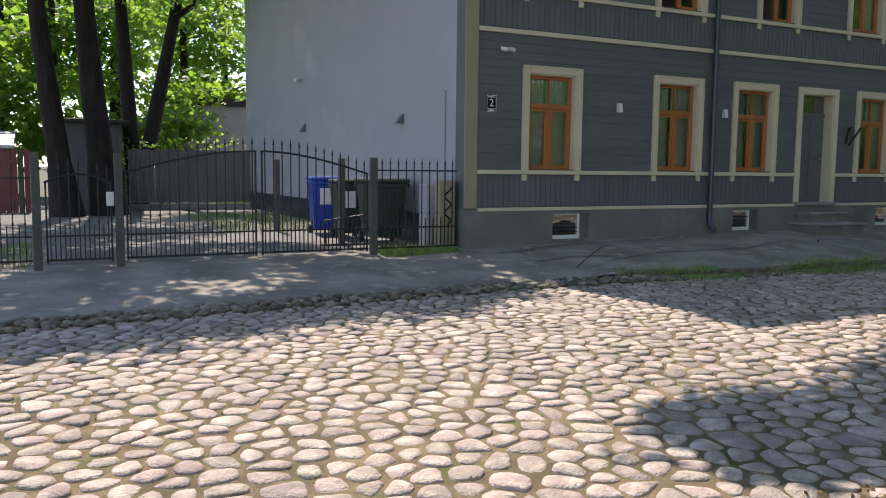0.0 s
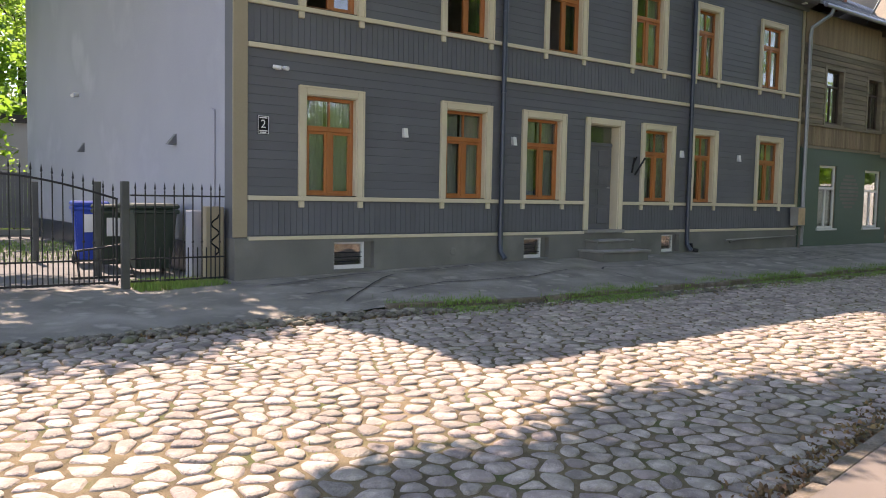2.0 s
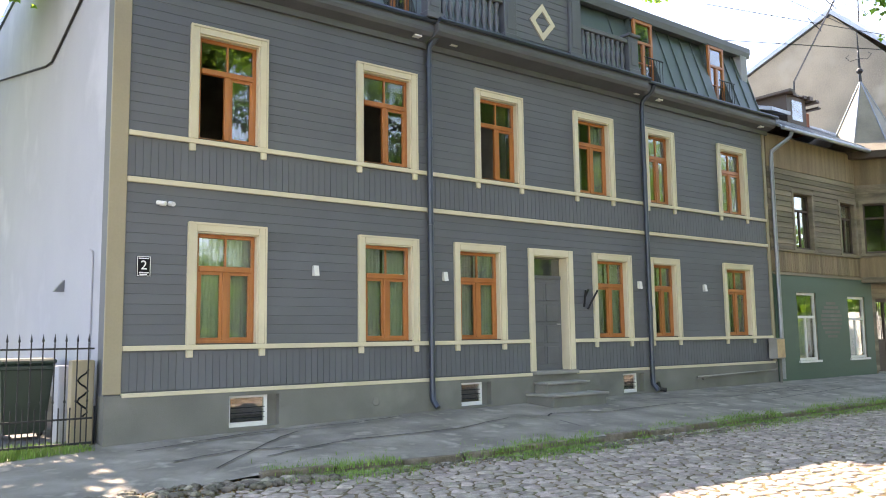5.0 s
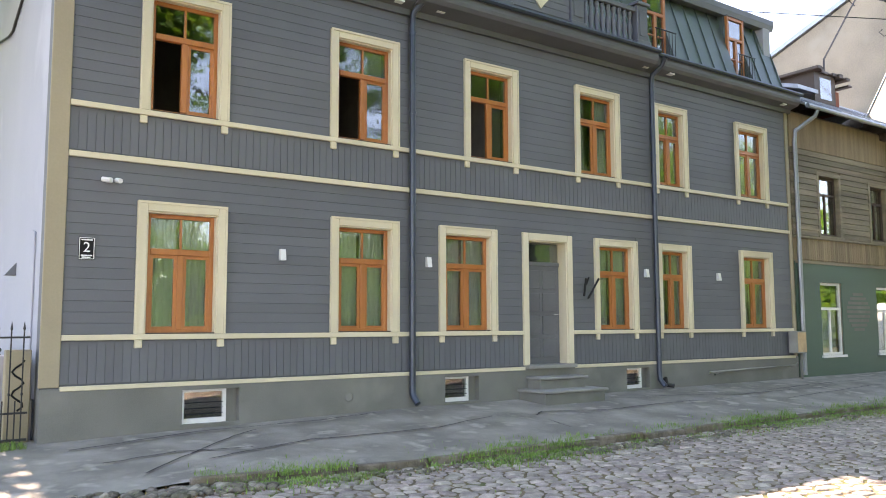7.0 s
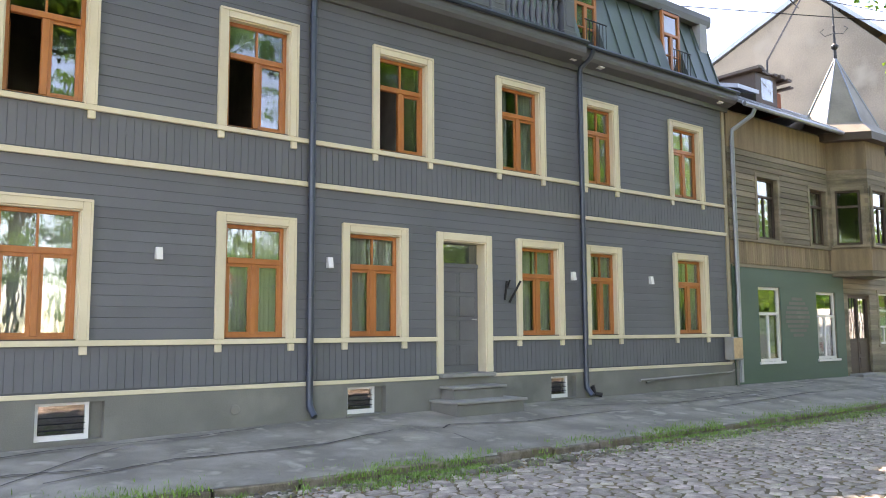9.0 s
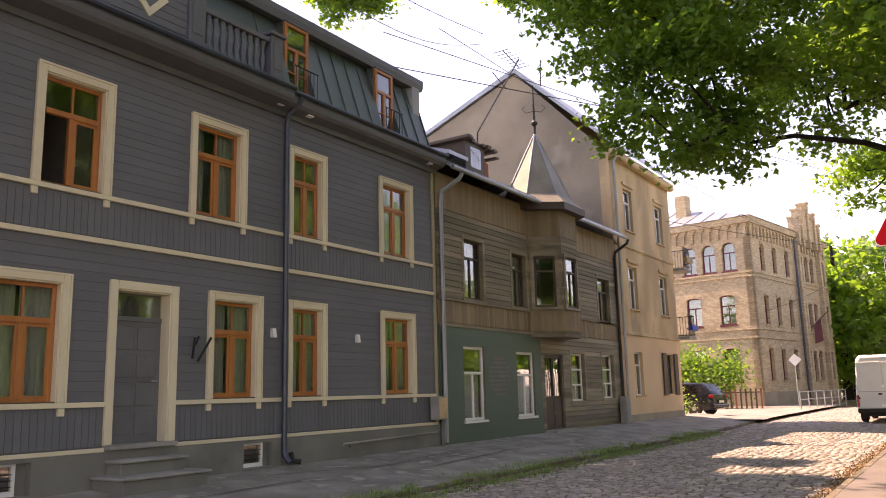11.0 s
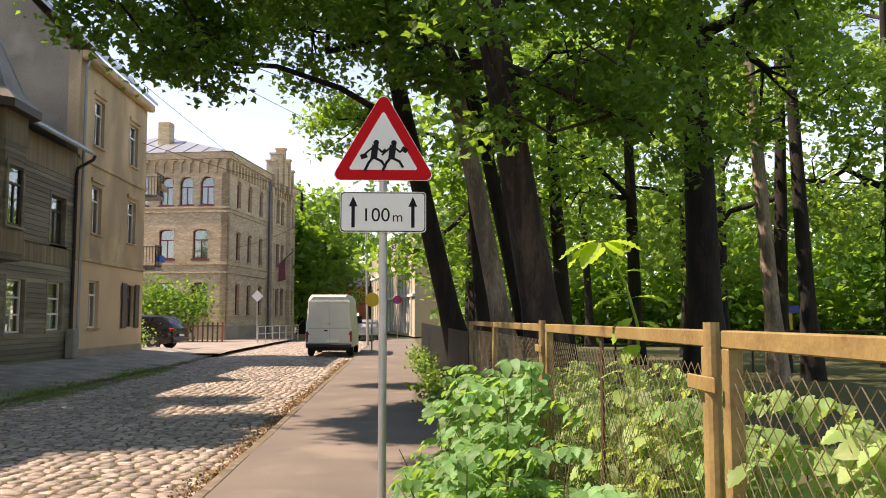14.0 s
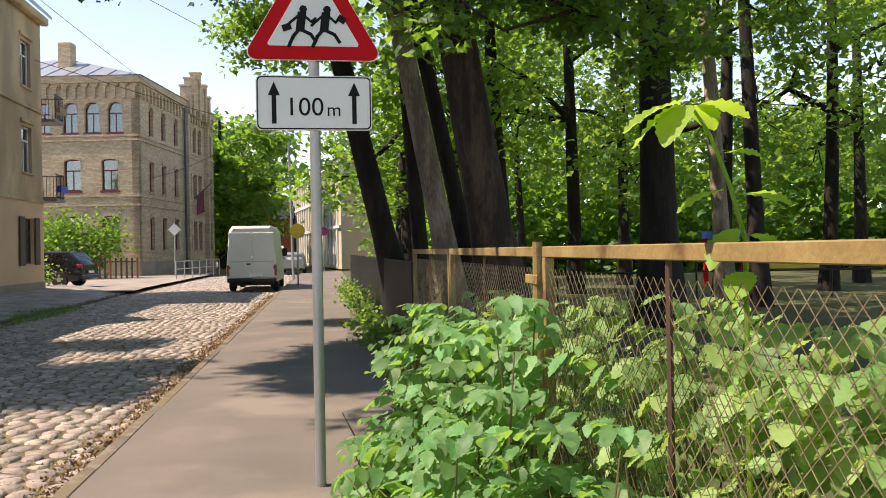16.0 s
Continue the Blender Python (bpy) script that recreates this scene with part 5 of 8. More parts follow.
for k in range(19):
    part("pilaster", B(0.35 + k * 2.1, 0.75 + k * 2.1, -0.14, -0.003, 0.2, 9.2, m=MF), M_white, far)
for z in (3.5, 6.4, 9.2):
    part("string_course", B(FX0, FX1, -0.2, -0.003, z, z + 0.25, m=MF), M_white, far)
part("wall_end", B(FX0, FX0 + 0.4, FY - 10, FY - 0.41, -0.1, 9.6), M_peach, far)
part("wall_end", B(FX1 - 0.4, FX1, FY - 10, FY - 0.41, -0.1, 9.6), M_beige, far)
part("wall_back", B(FX0, FX1, FY - 10.4, FY - 10, -0.1, 9.6), M_beige, far)
bm = bmesh.new()
prism(bm, [(FY + 0.4, 9.6), (FY - 5, 12.4), (FY - 10.6, 9.6)], 0, FX0 - 0.2, FX1 + 0.2)
part("roof", bm, M_zinc, far)
redh = thing("red_timber_house", "reddish two-storey house closing the street", "house")
rh = [(k * 2.0 + 0.8, k * 2.0 + 1.7, z, z + 1.5) for k in range(3) for z in (0.8, 3.5)]
MR = Matrix.Translation((112, 12.2, 0)) @ Matrix.Rotation(radians(-90), 4, "Z")
part("wall_front", holed(bmesh.new(), 0, 6.4, -0.2, 5.6, 0, 0.4, rh, MR), M_redbrick, redh)
for a, b, z0, z1 in rh:
    plain_window(redh, a, b, z0, z1, 0, M_white, (0.3,), 1, 0.1, 0.07, m=MR, label="white window")
part("wall_side", B(112, 124, 5.4, 5.8, -0.2, 5.6), M_redbrick, redh)
bm = bmesh.new()
prism(bm, [(111.3, 5.6), (116, 8), (124, 8), (124, 5.6)], 1, 5.2, 12.5)
part("roof", bm, M_iron, redh)


# ---- trees ----
def leaf_cloud(name, centres, size, material, parent, rng, spread=0.34, flat=0.6, lobes=True):
    """Many small leaves in one mesh. centres: array of (x, y, z, count)."""
    pts = []
    for x, y, z, n in centres:
        n = int(n)
        p = rng.normal(0, spread, (n, 3))
        p[:, 2] *= flat
        pts.append(p + (x, y, z))
    p = np.concatenate(pts)
    n = len(p)
    s = size * rng.uniform(0.65, 1.3, n)[:, None]
    up = rng.normal(0, 0.55, (n, 3)) + (0, 0, 0.75)
    up /= np.linalg.norm(up, axis=1)[:, None]
    d = rng.normal(0, 1, (n, 3)) + (0, 0, -0.5)
    d -= up * np.sum(d * up, axis=1)[:, None]
    d /= np.linalg.norm(d, axis=1)[:, None]
    r = np.cross(d, up)
    # outline in the leaf's own plane: along d, across r, drop along -up
    if lobes:
        shape = [(-0.5, 0, 0), (-0.15, 0.55, 0.1), (0.12, 0.26, 0.05), (0.6, 0, 0.16), (0.12, -0.26, 0.05), (-0.15, -0.55, 0.1)]
        fac = [(0, 3, 2, 1), (0, 5, 4, 3)]
    else:
        shape = [(-0.5, 0, 0), (-0.28, 0.34, 0.06), (0.1, 0.38, 0.08), (0.6, 0, 0.2), (0.1, -0.38, 0.08), (-0.28, -0.34, 0.06)]
        fac = [(0, 3, 2, 1), (0, 5, 4, 3)]
    v = np.stack([p + s * (a * d + b * r - c * up) for a, b, c in shape], axis=1).reshape(-1, 3)
    k = len(shape)
    base_i = (np.arange(n) * k)[:, None, None]
    f = (base_i + np.array(fac)[None]).reshape(-1, 4)
    return raw(name, v.tolist(), f.tolist(), material, parent)


def tree(at, height, radius, blobs, label, bark, leafm, lean=(0, 0), seed=1, leaf=0.13, per_clump=70, clumps=14, fork=0.45, group="park trees", limbs=True, spread=0.28, lobes=True):
    """A tapered trunk with limbs to the crown's clumps. blobs: (x, y, z, r[, density]) of the crown, in the world."""
    rng = np.random.default_rng(seed)
    t = thing("tree", label, "tree", group)
    x0, y0 = at
    z0 = -0.1 if y0 < 3 else 0.0
    bm = bmesh.new()
    n = 7
    path, rad = [], []
    for i in range(n + 1):
        s = i / n
        path.append(Vector((x0 + lean[0] * s + 0.06 * math.sin(seed + s * 5), y0 + lean[1] * s + 0.06 * math.cos(seed * 2 + s * 4), z0 + height * s)))
        rad.append(radius * ((1.0 + 0.45 * max(0, 0.12 - s) / 0.12) * (1 - 0.62 * s)))
    tube(bm, path, rad, 12)
    centres = []
    nodes = [(path[k].copy(), rad[k]) for k in range(n + 1) if k / n >= fork * 0.7]
    order = sorted(blobs, key=lambda b: math.hypot(b[0] - x0, b[1] - y0))
    for bx, by, bz, br, *dense in order:
        bc = Vector((bx, by, bz))
        # a limb from the nearest bough below it into the blob
        def cost(nd):
            return (nd[0] - bc).length + (2.5 if nd[0].z > bz + 0.5 else 0)
        a, ra = min(nodes, key=cost)
        r0 = max(0.03, min(ra * 0.62, radius * 0.5, 0.035 + 0.06 * br))
        if limbs:
            mid = a.lerp(bc, 0.5) + Vector((0, 0, 0.10 * (bc - a).length))
            jog = Vector(rng.normal(0, 0.2, 3))
            q1, q2 = a.lerp(mid, 0.5) + jog * 0.5, mid.lerp(bc, 0.5) - jog * 0.3
            tube(bm, [a, q1, mid + jog, q2, bc], [r0, r0 * 0.88, r0 * 0.74, r0 * 0.6, r0 * 0.45], 7)
            nodes += [(mid + jog, r0 * 0.74), (q2, r0 * 0.6), (bc, r0 * 0.5)]
        nc = max(9 if dense else 4, int(clumps * (br / 2.0) ** 2))
        for k in range(nc):
            d = Vector(rng.normal(0, 1, 3))
            d.normalize()
            c = bc + Vector((d.x, d.y, d.z * 0.8)) * br * rng.uniform(0.45, 1.0)
            centres.append((c.x, c.y, c.z, per_clump * rng.uniform(0.5, 1.4) * (dense[0] if dense else 1)))
            if limbs and k % 3 == 0:
                tube(bm, [bc.lerp(a, 0.12), bc.lerp(c, 0.5) + Vector(rng.normal(0, 0.12, 3)), c], [r0 * 0.3, r0 * 0.18, 0.006], 5)
    smoothed(part("trunk", bm, bark, t), 60)
    leaf_cloud("crown", centres, leaf, leafm, t, rng, spread, 0.5, lobes)
    return t


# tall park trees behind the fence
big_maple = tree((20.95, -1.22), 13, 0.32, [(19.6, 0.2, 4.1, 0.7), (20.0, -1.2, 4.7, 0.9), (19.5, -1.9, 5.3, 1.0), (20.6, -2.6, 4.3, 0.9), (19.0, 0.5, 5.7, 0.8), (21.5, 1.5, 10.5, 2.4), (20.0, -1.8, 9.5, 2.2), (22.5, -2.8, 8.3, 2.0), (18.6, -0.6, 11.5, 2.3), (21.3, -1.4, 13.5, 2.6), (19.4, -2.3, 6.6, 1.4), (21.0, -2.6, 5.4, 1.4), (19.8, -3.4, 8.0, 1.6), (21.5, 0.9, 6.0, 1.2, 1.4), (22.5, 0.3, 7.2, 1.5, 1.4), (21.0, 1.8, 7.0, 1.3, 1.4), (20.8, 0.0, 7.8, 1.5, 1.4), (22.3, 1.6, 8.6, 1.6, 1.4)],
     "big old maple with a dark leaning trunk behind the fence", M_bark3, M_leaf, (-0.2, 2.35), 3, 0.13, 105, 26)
tree((23.0, -0.79), 14, 0.20, [(23.5, 2.5, 12.5, 2.3), (24.0, -1.5, 11.5, 2.3), (22.2, 0.5, 14.2, 2.4)],
     "tall tree with pale grey-brown bark behind the fence", M_bark2, M_leaf2, (-0.1, 2.8), 4, 0.13, 90, 20)
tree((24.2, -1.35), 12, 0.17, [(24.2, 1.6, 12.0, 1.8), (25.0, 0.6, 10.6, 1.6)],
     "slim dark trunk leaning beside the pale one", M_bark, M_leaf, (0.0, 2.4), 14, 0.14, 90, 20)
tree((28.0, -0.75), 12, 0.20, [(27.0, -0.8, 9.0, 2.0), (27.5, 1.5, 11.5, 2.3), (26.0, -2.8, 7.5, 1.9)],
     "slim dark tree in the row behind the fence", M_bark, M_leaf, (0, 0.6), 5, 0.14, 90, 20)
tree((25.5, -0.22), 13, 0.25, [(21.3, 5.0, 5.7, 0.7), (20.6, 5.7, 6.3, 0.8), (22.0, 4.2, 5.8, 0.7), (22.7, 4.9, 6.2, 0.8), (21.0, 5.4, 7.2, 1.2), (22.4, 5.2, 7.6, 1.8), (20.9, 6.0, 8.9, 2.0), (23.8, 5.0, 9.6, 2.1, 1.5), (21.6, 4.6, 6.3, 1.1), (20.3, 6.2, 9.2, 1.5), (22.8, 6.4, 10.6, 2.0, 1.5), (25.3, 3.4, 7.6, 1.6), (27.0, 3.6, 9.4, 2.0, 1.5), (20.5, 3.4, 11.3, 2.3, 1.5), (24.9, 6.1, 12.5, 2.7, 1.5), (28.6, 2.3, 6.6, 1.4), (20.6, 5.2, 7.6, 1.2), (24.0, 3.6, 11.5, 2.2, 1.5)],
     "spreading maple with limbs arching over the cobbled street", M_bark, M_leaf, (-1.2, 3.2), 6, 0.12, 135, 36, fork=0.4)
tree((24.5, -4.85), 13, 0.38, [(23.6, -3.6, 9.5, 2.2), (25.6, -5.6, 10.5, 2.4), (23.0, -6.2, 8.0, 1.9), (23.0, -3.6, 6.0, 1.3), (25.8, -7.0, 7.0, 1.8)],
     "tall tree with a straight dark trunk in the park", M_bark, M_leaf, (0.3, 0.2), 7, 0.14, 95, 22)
tree((27.5, -7.7), 13, 0.21, [(27.7, -7.6, 11.5, 2.3), (29.2, -8.8, 9.5, 1.8)], "slim tree with a pale trunk deep in the park", M_bark2, M_leaf2, (0.4, 0.5), 8, 0.14, 80, 18)
tree((28.0, -8.9), 13, 0.22, [(28.6, -10.5, 11.0, 2.4), (30.6, -11.5, 8.5, 2.0)], "slim tree with a dark trunk deep in the park", M_bark, M_leaf2, (0.8, 0.2), 9, 0.14, 80, 18)
burr = bmesh.new()
for r_, c_ in ((0.17, 0.045), (0.09, 0.035)):
    ring_ = [(20.64 + 0.02 * math.sin(k), -0.42 + r_ * 0.8 * math.cos(k * 0.5236), 4.15 + r_ * 1.15 * math.sin(k * 0.5236)) for k in range(13)]
    tube(burr, ring_, c_, 6)
part("burr", burr, M_bark3, big_maple, "knotted ring of bark round an old branch scar")
# trees whose crowns only shade the street or show in the windows
tree((4.2, -3.0), 12, 0.38, [(4.9, 7.9, 6.6, 0.5, 1.2), (4.2, 8.25, 6.6, 0.35, 1.0), (3.9, 7.9, 6.5, 0.35, 1.0), (5.2, 7.6, 6.4, 0.5, 1.2), (5.8, 8.1, 6.7, 0.7, 1.2), (6.8, 8.2, 6.8, 0.75, 1.2), (8.0, 8.3, 7.2, 0.9, 1.2), (9.4, 8.4, 7.9, 1.0, 1.2), (7.2, 7.5, 6.7, 0.7, 1.2), (8.6, 7.7, 7.3, 0.8, 1.2), (6.3, 7.6, 6.6, 0.6, 1.2), (9.0, 8.0, 7.4, 0.8, 1.2), (5.4, 5.0, 8.0, 1.0), (5.0, 2.0, 9.5, 1.6), (2.5, -2.5, 10, 2.6), (6.5, -3.5, 10, 2.6), (4.0, -6.0, 9, 2.4)],
     "broad park tree reaching over the street", M_bark, M_leaf, (0.5, 1.5), 11, 0.13, 150, 60, spread=0.26)
# far clumps hang unseen over street and roof, added to shade path and road
tree((15.4, -3.7), 13, 0.38, [(14.0, -4.5, 10.0, 2.2), (15.5, -2.5, 12.0, 2.2), (16.5, 1.5, 12.6, 2.0), (17.2, 5.0, 13.0, 2.0), (17.6, 8.4, 12.4, 1.6, 2), (22.4, 9.0, 13.0, 1.2, 2), (21.1, 11.5, 13.5, 0.75, 5), (19.6, 11.1, 13.5, 0.65, 5), (22.3, 10.9, 13.3, 0.8, 4), (27.5, 11.2, 13.5, 0.8, 4), (20.1, 14.5, 13.5, 0.75, 5), (21.2, 15.3, 13.6, 0.9, 4), (19.6, 15.7, 13.5, 0.8, 4), (22.0, 14.0, 13.4, 0.5, 5), (24.9, 15.2, 13.5, 0.8, 4), (24.6, 16.4, 13.6, 0.8, 4)], "unseen broad park tree with a dark trunk, added for shade and reflections", M_bark, M_leaf, (0.3, 0.4), 12, 0.15, 80, 26)
tree((11.5, -9.5), 13, 0.36, [(11.0, -8.5, 4.5, 1.9), (12.8, -9.0, 6.5, 2.2), (10.2, -10.0, 8.0, 2.3), (12.0, -8.6, 10.0, 2.4), (13.8, -10.0, 4.0, 1.8)], "broad park tree with low leafy branches", M_bark, M_leaf, (0.3, 0.4), 15, 0.2, 60, 12)
tree((8.0, -13.0), 13, 0.36, [(7.2, -12.0, 4.0, 2.0), (8.8, -12.2, 6.6, 2.3), (6.6, -13.0, 9.0, 2.4), (9.4, -13.4, 10.4, 2.3)], "broad park tree with low leafy branches", M_bark, M_leaf, (-0.3, 0.2), 16, 0.2, 60, 12)
tree((-3.5, -6.0), 12, 0.38, [(-3.0, -4.5, 9, 2.8), (-5.0, -6.5, 8, 2.6), (-1.5, -8.0, 9, 2.6)], "unseen broad park tree with a dark trunk, added for shade and reflections", M_bark, M_leaf, (0.3, 0.4), 13, 0.2, 50, 10)
# deeper woods of the park, coarser leaves
deep = [(30.5, -3.2, 11), (34, -1.2, 12), (31, -9.5, 12), (35, -6.5, 13), (38, -3.0, 13), (33, -14, 13), (40, -10, 14), (45, -6, 14), (28, -15, 12), (37, -18, 14), (46, -14, 15), (44, -1.8, 12), (52, -9, 14), (24, -18, 12), (30, -22, 13), (42, -24, 15), (17, -14, 12), (5, -13, 12)]
rg = random.Random(5)
for i, (x, y, h) in enumerate(deep):
    bl = []
    for k in range(6):
        a = k * 1.05 + rg.random()
        bl.append((x + 2.3 * math.cos(a), y + 2.3 * math.sin(a), h * (0.34 + 0.11 * k) + rg.uniform(-0.6, 0.6), rg.uniform(1.7, 2.5)))
    # the paler leaf colour stands in for sun on the right and far trees
    tree((x, y), h, 0.24, bl, "leafy tree in the depth of the park" if y > -9 else "park tree with sunlight put into its yellow-green leaves", M_bark, M_leaf if y > -6 and x < 36 else M_leaf2, (rg.uniform(-0.5, 0.5), rg.uniform(-0.5, 0.5)), 30 + i, 0.21, 36, 16, spread=0.42)
# far trees behind the brick building and the houses
for i, (x, y, h) in enumerate([(94, 16, 15), (97, 11.5, 15), (104, 20, 16), (90, 30, 16), (88, 11.0, 14), (100, 28, 16), (126, 10, 15), (80, 34, 16)]):
    bl = []
    for k in range(9):
        a = k * 2.4 + rg.random()
        r = 2.6 + 0.8 * rg.random()
        bl.append((x + r * math.cos(a), y + r * math.sin(a), h * (0.2 + 0.088 * k), rg.uniform(2.6, 3.6)))
    tree((x, y), h, 0.35, bl, "tall green tree far behind the brick building", M_bark, M_leaf, (0, 0), 60 + i, 0.55, 32, 11, group="far trees", limbs=False, spread=0.8)
for i, (x, y, h) in enumerate([(17.5, 33.0, 15.5), (20.5, 32, 15.0), (31, 34, 14.5)]):
    bl = [(x + rg.uniform(-1.5, 1.5), y + rg.uniform(-1.5, 1.5), h - 1.2 - k * 1.1, 2.0) for k in range(6)]
    tree((x, y), h, 0.35, bl, "bright green tree rising behind the roofs", M_bark, M_leaf2, (0, 0), 80 + i, 0.26, 60, 12, group="far trees", limbs=False, spread=0.5)
woods = []
rw_ = random.Random(77)
for k in range(1000):
    a = rw_.uniform(-1.35, -0.02)
    d = rw_.uniform(44, 62)
    woods.append((12 + d * math.cos(a), d * math.sin(a) - 2, 9.0 * rw_.random() ** 1.5 + 0.2, 70))
tagged(leaf_cloud("far_woods", woods, 0.5, M_leaf, None, np.random.default_rng(5), 1.1, 0.8), "dense green woods closing the park", "woods", kind="stuff")
# yard trees left of the corner house
tree((0.45, 24.5), 11, 0.34, [(-1.5, 23.5, 9.0, 2.2), (0.8, 23.8, 10.0, 2.3), (-2.8, 25, 7.0, 1.8), (0.2, 24.5, 7.4, 1.0)], "yard tree with a dark forked trunk", M_bark, M_leaf, (-0.9, 0.3), 21, 0.2, 60, 13, group="yard trees", spread=0.4)
# clumps nearer than y 21 are added out of view to shade the pavement
tree((1.6, 25.0), 12, 0.40, [(1.4, 24.0, 9.5, 2.4), (2.8, 24.6, 7.6, 1.8), (0.6, 25.5, 8.3, 2.0), (-2.5, 17.2, 9.0, 1.5, 2.5), (-0.2, 17.0, 8.6, 1.5, 2.5), (1.8, 17.8, 9.0, 1.5, 2.5), (3.6, 17.0, 8.6, 1.3, 2.5), (5.0, 18.2, 9.4, 1.1, 2.5), (0.5, 20.0, 9.8, 1.6, 2.5), (3.0, 20.5, 9.6, 1.5, 2.5), (-3.2, 15.0, 9.2, 1.2, 3), (-1.2, 14.9, 9.1, 1.1, 3), (0.6, 15.0, 9.0, 1.1, 3), (2.2, 15.2, 9.0, 1.1, 3), (3.7, 15.6, 9.1, 1.0, 3), (5.0, 16.4, 9.2, 0.9, 3), (-2.0, 20.0, 9.6, 1.5, 2.5)], "thick dark yard tree in front of the shed", M_bark, M_leaf, (-0.9, 0.2), 22, 0.2, 60, 13, group="yard trees", spread=0.4)
tree((2.9, 29.5), 12, 0.30, [(2.6, 28.5, 8.2, 2.2), (4.3, 29, 9.4, 2.2)], "yard tree with a dark trunk", M_bark, M_leaf2, (-0.8, 0.2), 23, 0.2, 60, 13, group="yard trees", spread=0.4)
tree((3.0, 31.0), 12, 0.32, [(5.3, 30.3, 8.0, 1.7), (5.6, 30, 9.8, 2.3), (6.6, 30.5, 7.3, 1.4)], "leaning yard tree with low sunlit branches", M_bark, M_leaf2, (2.4, 0.2), 24, 0.2, 60, 13, group="yard trees", spread=0.4)
for i, (x, y, h) in enumerate([(-7, 42, 12), (-2, 46, 13), (4, 48, 13), (-12, 36, 12), (10, 50, 13), (-4, 36, 10), (0.5, 37, 11), (-1.5, 41, 13), (3.0, 39, 12), (7.0, 46, 13)]):
    bl = [(x + rg.uniform(-3, 3), y + rg.uniform(-2, 2), h * (0.24 + 0.12 * k), 1.9) for k in range(6)]
    tree((x, y), h, 0.3, bl, "tree in the gardens beyond the yard", M_bark, M_leaf, (0, 0), 90 + i, 0.3, 55, 13, group="garden trees", limbs=False, spread=0.6)


# ---- bushes ----
def bush(name, label, spots, size, n, material, spread=0.3, seed=1, lobes=False):
    rng = np.random.default_rng(seed)
    t = thing(name, label, "bush")
    st = bmesh.new()
    cs = []
    for x, y, z, r in spots:
        for k in range(max(3, int(5 * r * r * 4))):
            d = rng.normal(0, 1, 3)
            d /= np.linalg.norm(d)
            c = np.array((x, y, z)) + d * r * rng.uniform(0.4, 1.0)
            c[2] = max(c[2], 0.12)
            cs.append((c[0], c[1], c[2], n))
            if k % 3 == 0:
                tube(st, [(x + d[0] * 0.1, y + d[1] * 0.1, 0.0), ((x + c[0]) / 2, (y + c[1]) / 2, c[2] * 0.6), tuple(c)], [0.008, 0.006, 0.003], 4)
    part("stem", st, M_stem, t)
    leaf_cloud("foliage", cs, size, material, t, rng, spread, 0.8, lobes)
    return t


bush("roadside_bush", "bright yellow-green bush at the house corner", [(45.0, 13.1, 0.6, 0.6), (45.3, 12.8, 0.5, 0.5), (44.8, 13.6, 0.9, 0.6)], 0.1, 45, M_leaf2, 0.3, 3)
bush("roadside_bush", "tall loose bush against the brick building", [(62.0, 16.0, 1.6, 1.7), (62.5, 18.5, 2.2, 2.0), (62.0, 14.8, 2.8, 1.2), (62.3, 17.0, 3.0, 1.2)], 0.2, 24, M_leaf, 0.5, 4)
bush("ivy", "grass and weeds at the foot of the dark fence", [(22 + k * 1.3, 0.62, 0.2, 0.28) for k in range(14)], 0.09, 30, M_leaf2, 0.16, 5)


# ---- plants on the garden fence ----
def big_leaf_mesh(seed):
    """An oval toothed leaf with a pointed tip, a folded midrib and pleated veins, 1 long."""
    rg2 = random.Random(seed)
    bm = bmesh.new()
    n = 13
    rows = []
    for i in range(n + 1):
        s = i / n
        w = 0.33 * math.sin(math.pi * min(1.0, (0.06 + 0.94 * s) ** 0.82)) ** 0.8 if i < n else 0.0
        if i % 2 and 0 < i < n:
            w *= 1.13
        droop = -0.30 * s * s
        pk = 0.016 if i % 2 else -0.016
        r = [bm.verts.new((s + 0.05 * q * q, q * w, droop + 0.16 * w * abs(q) * (1.6 - abs(q)) + pk * (0.4 + abs(q)) + (0.02 * rg2.uniform(-1, 1) if abs(q) == 1 else 0))) for q in (-1, -0.5, 0, 0.5, 1)]
        rows.append(r)
    for a, b in zip(rows, rows[1:]):
        for k in range(4):
            bm.faces.new((a[k], b[k], b[k + 1], a[k + 1]))
    me = bpy.data.meshes.new("leaf")
    bm.to_mesh(me)
    bm.free()
    me.shade_smooth()
    return me


def leaf_arrays(seed):
    me = big_leaf_mesh(seed)
    v = np.array([tuple(q.co) for q in me.vertices])
    f = np.array([tuple(p.vertices) for p in me.polygons])
    bpy.data.meshes.remove(me)
    return v, f


LV, LF = leaf_arrays(2)


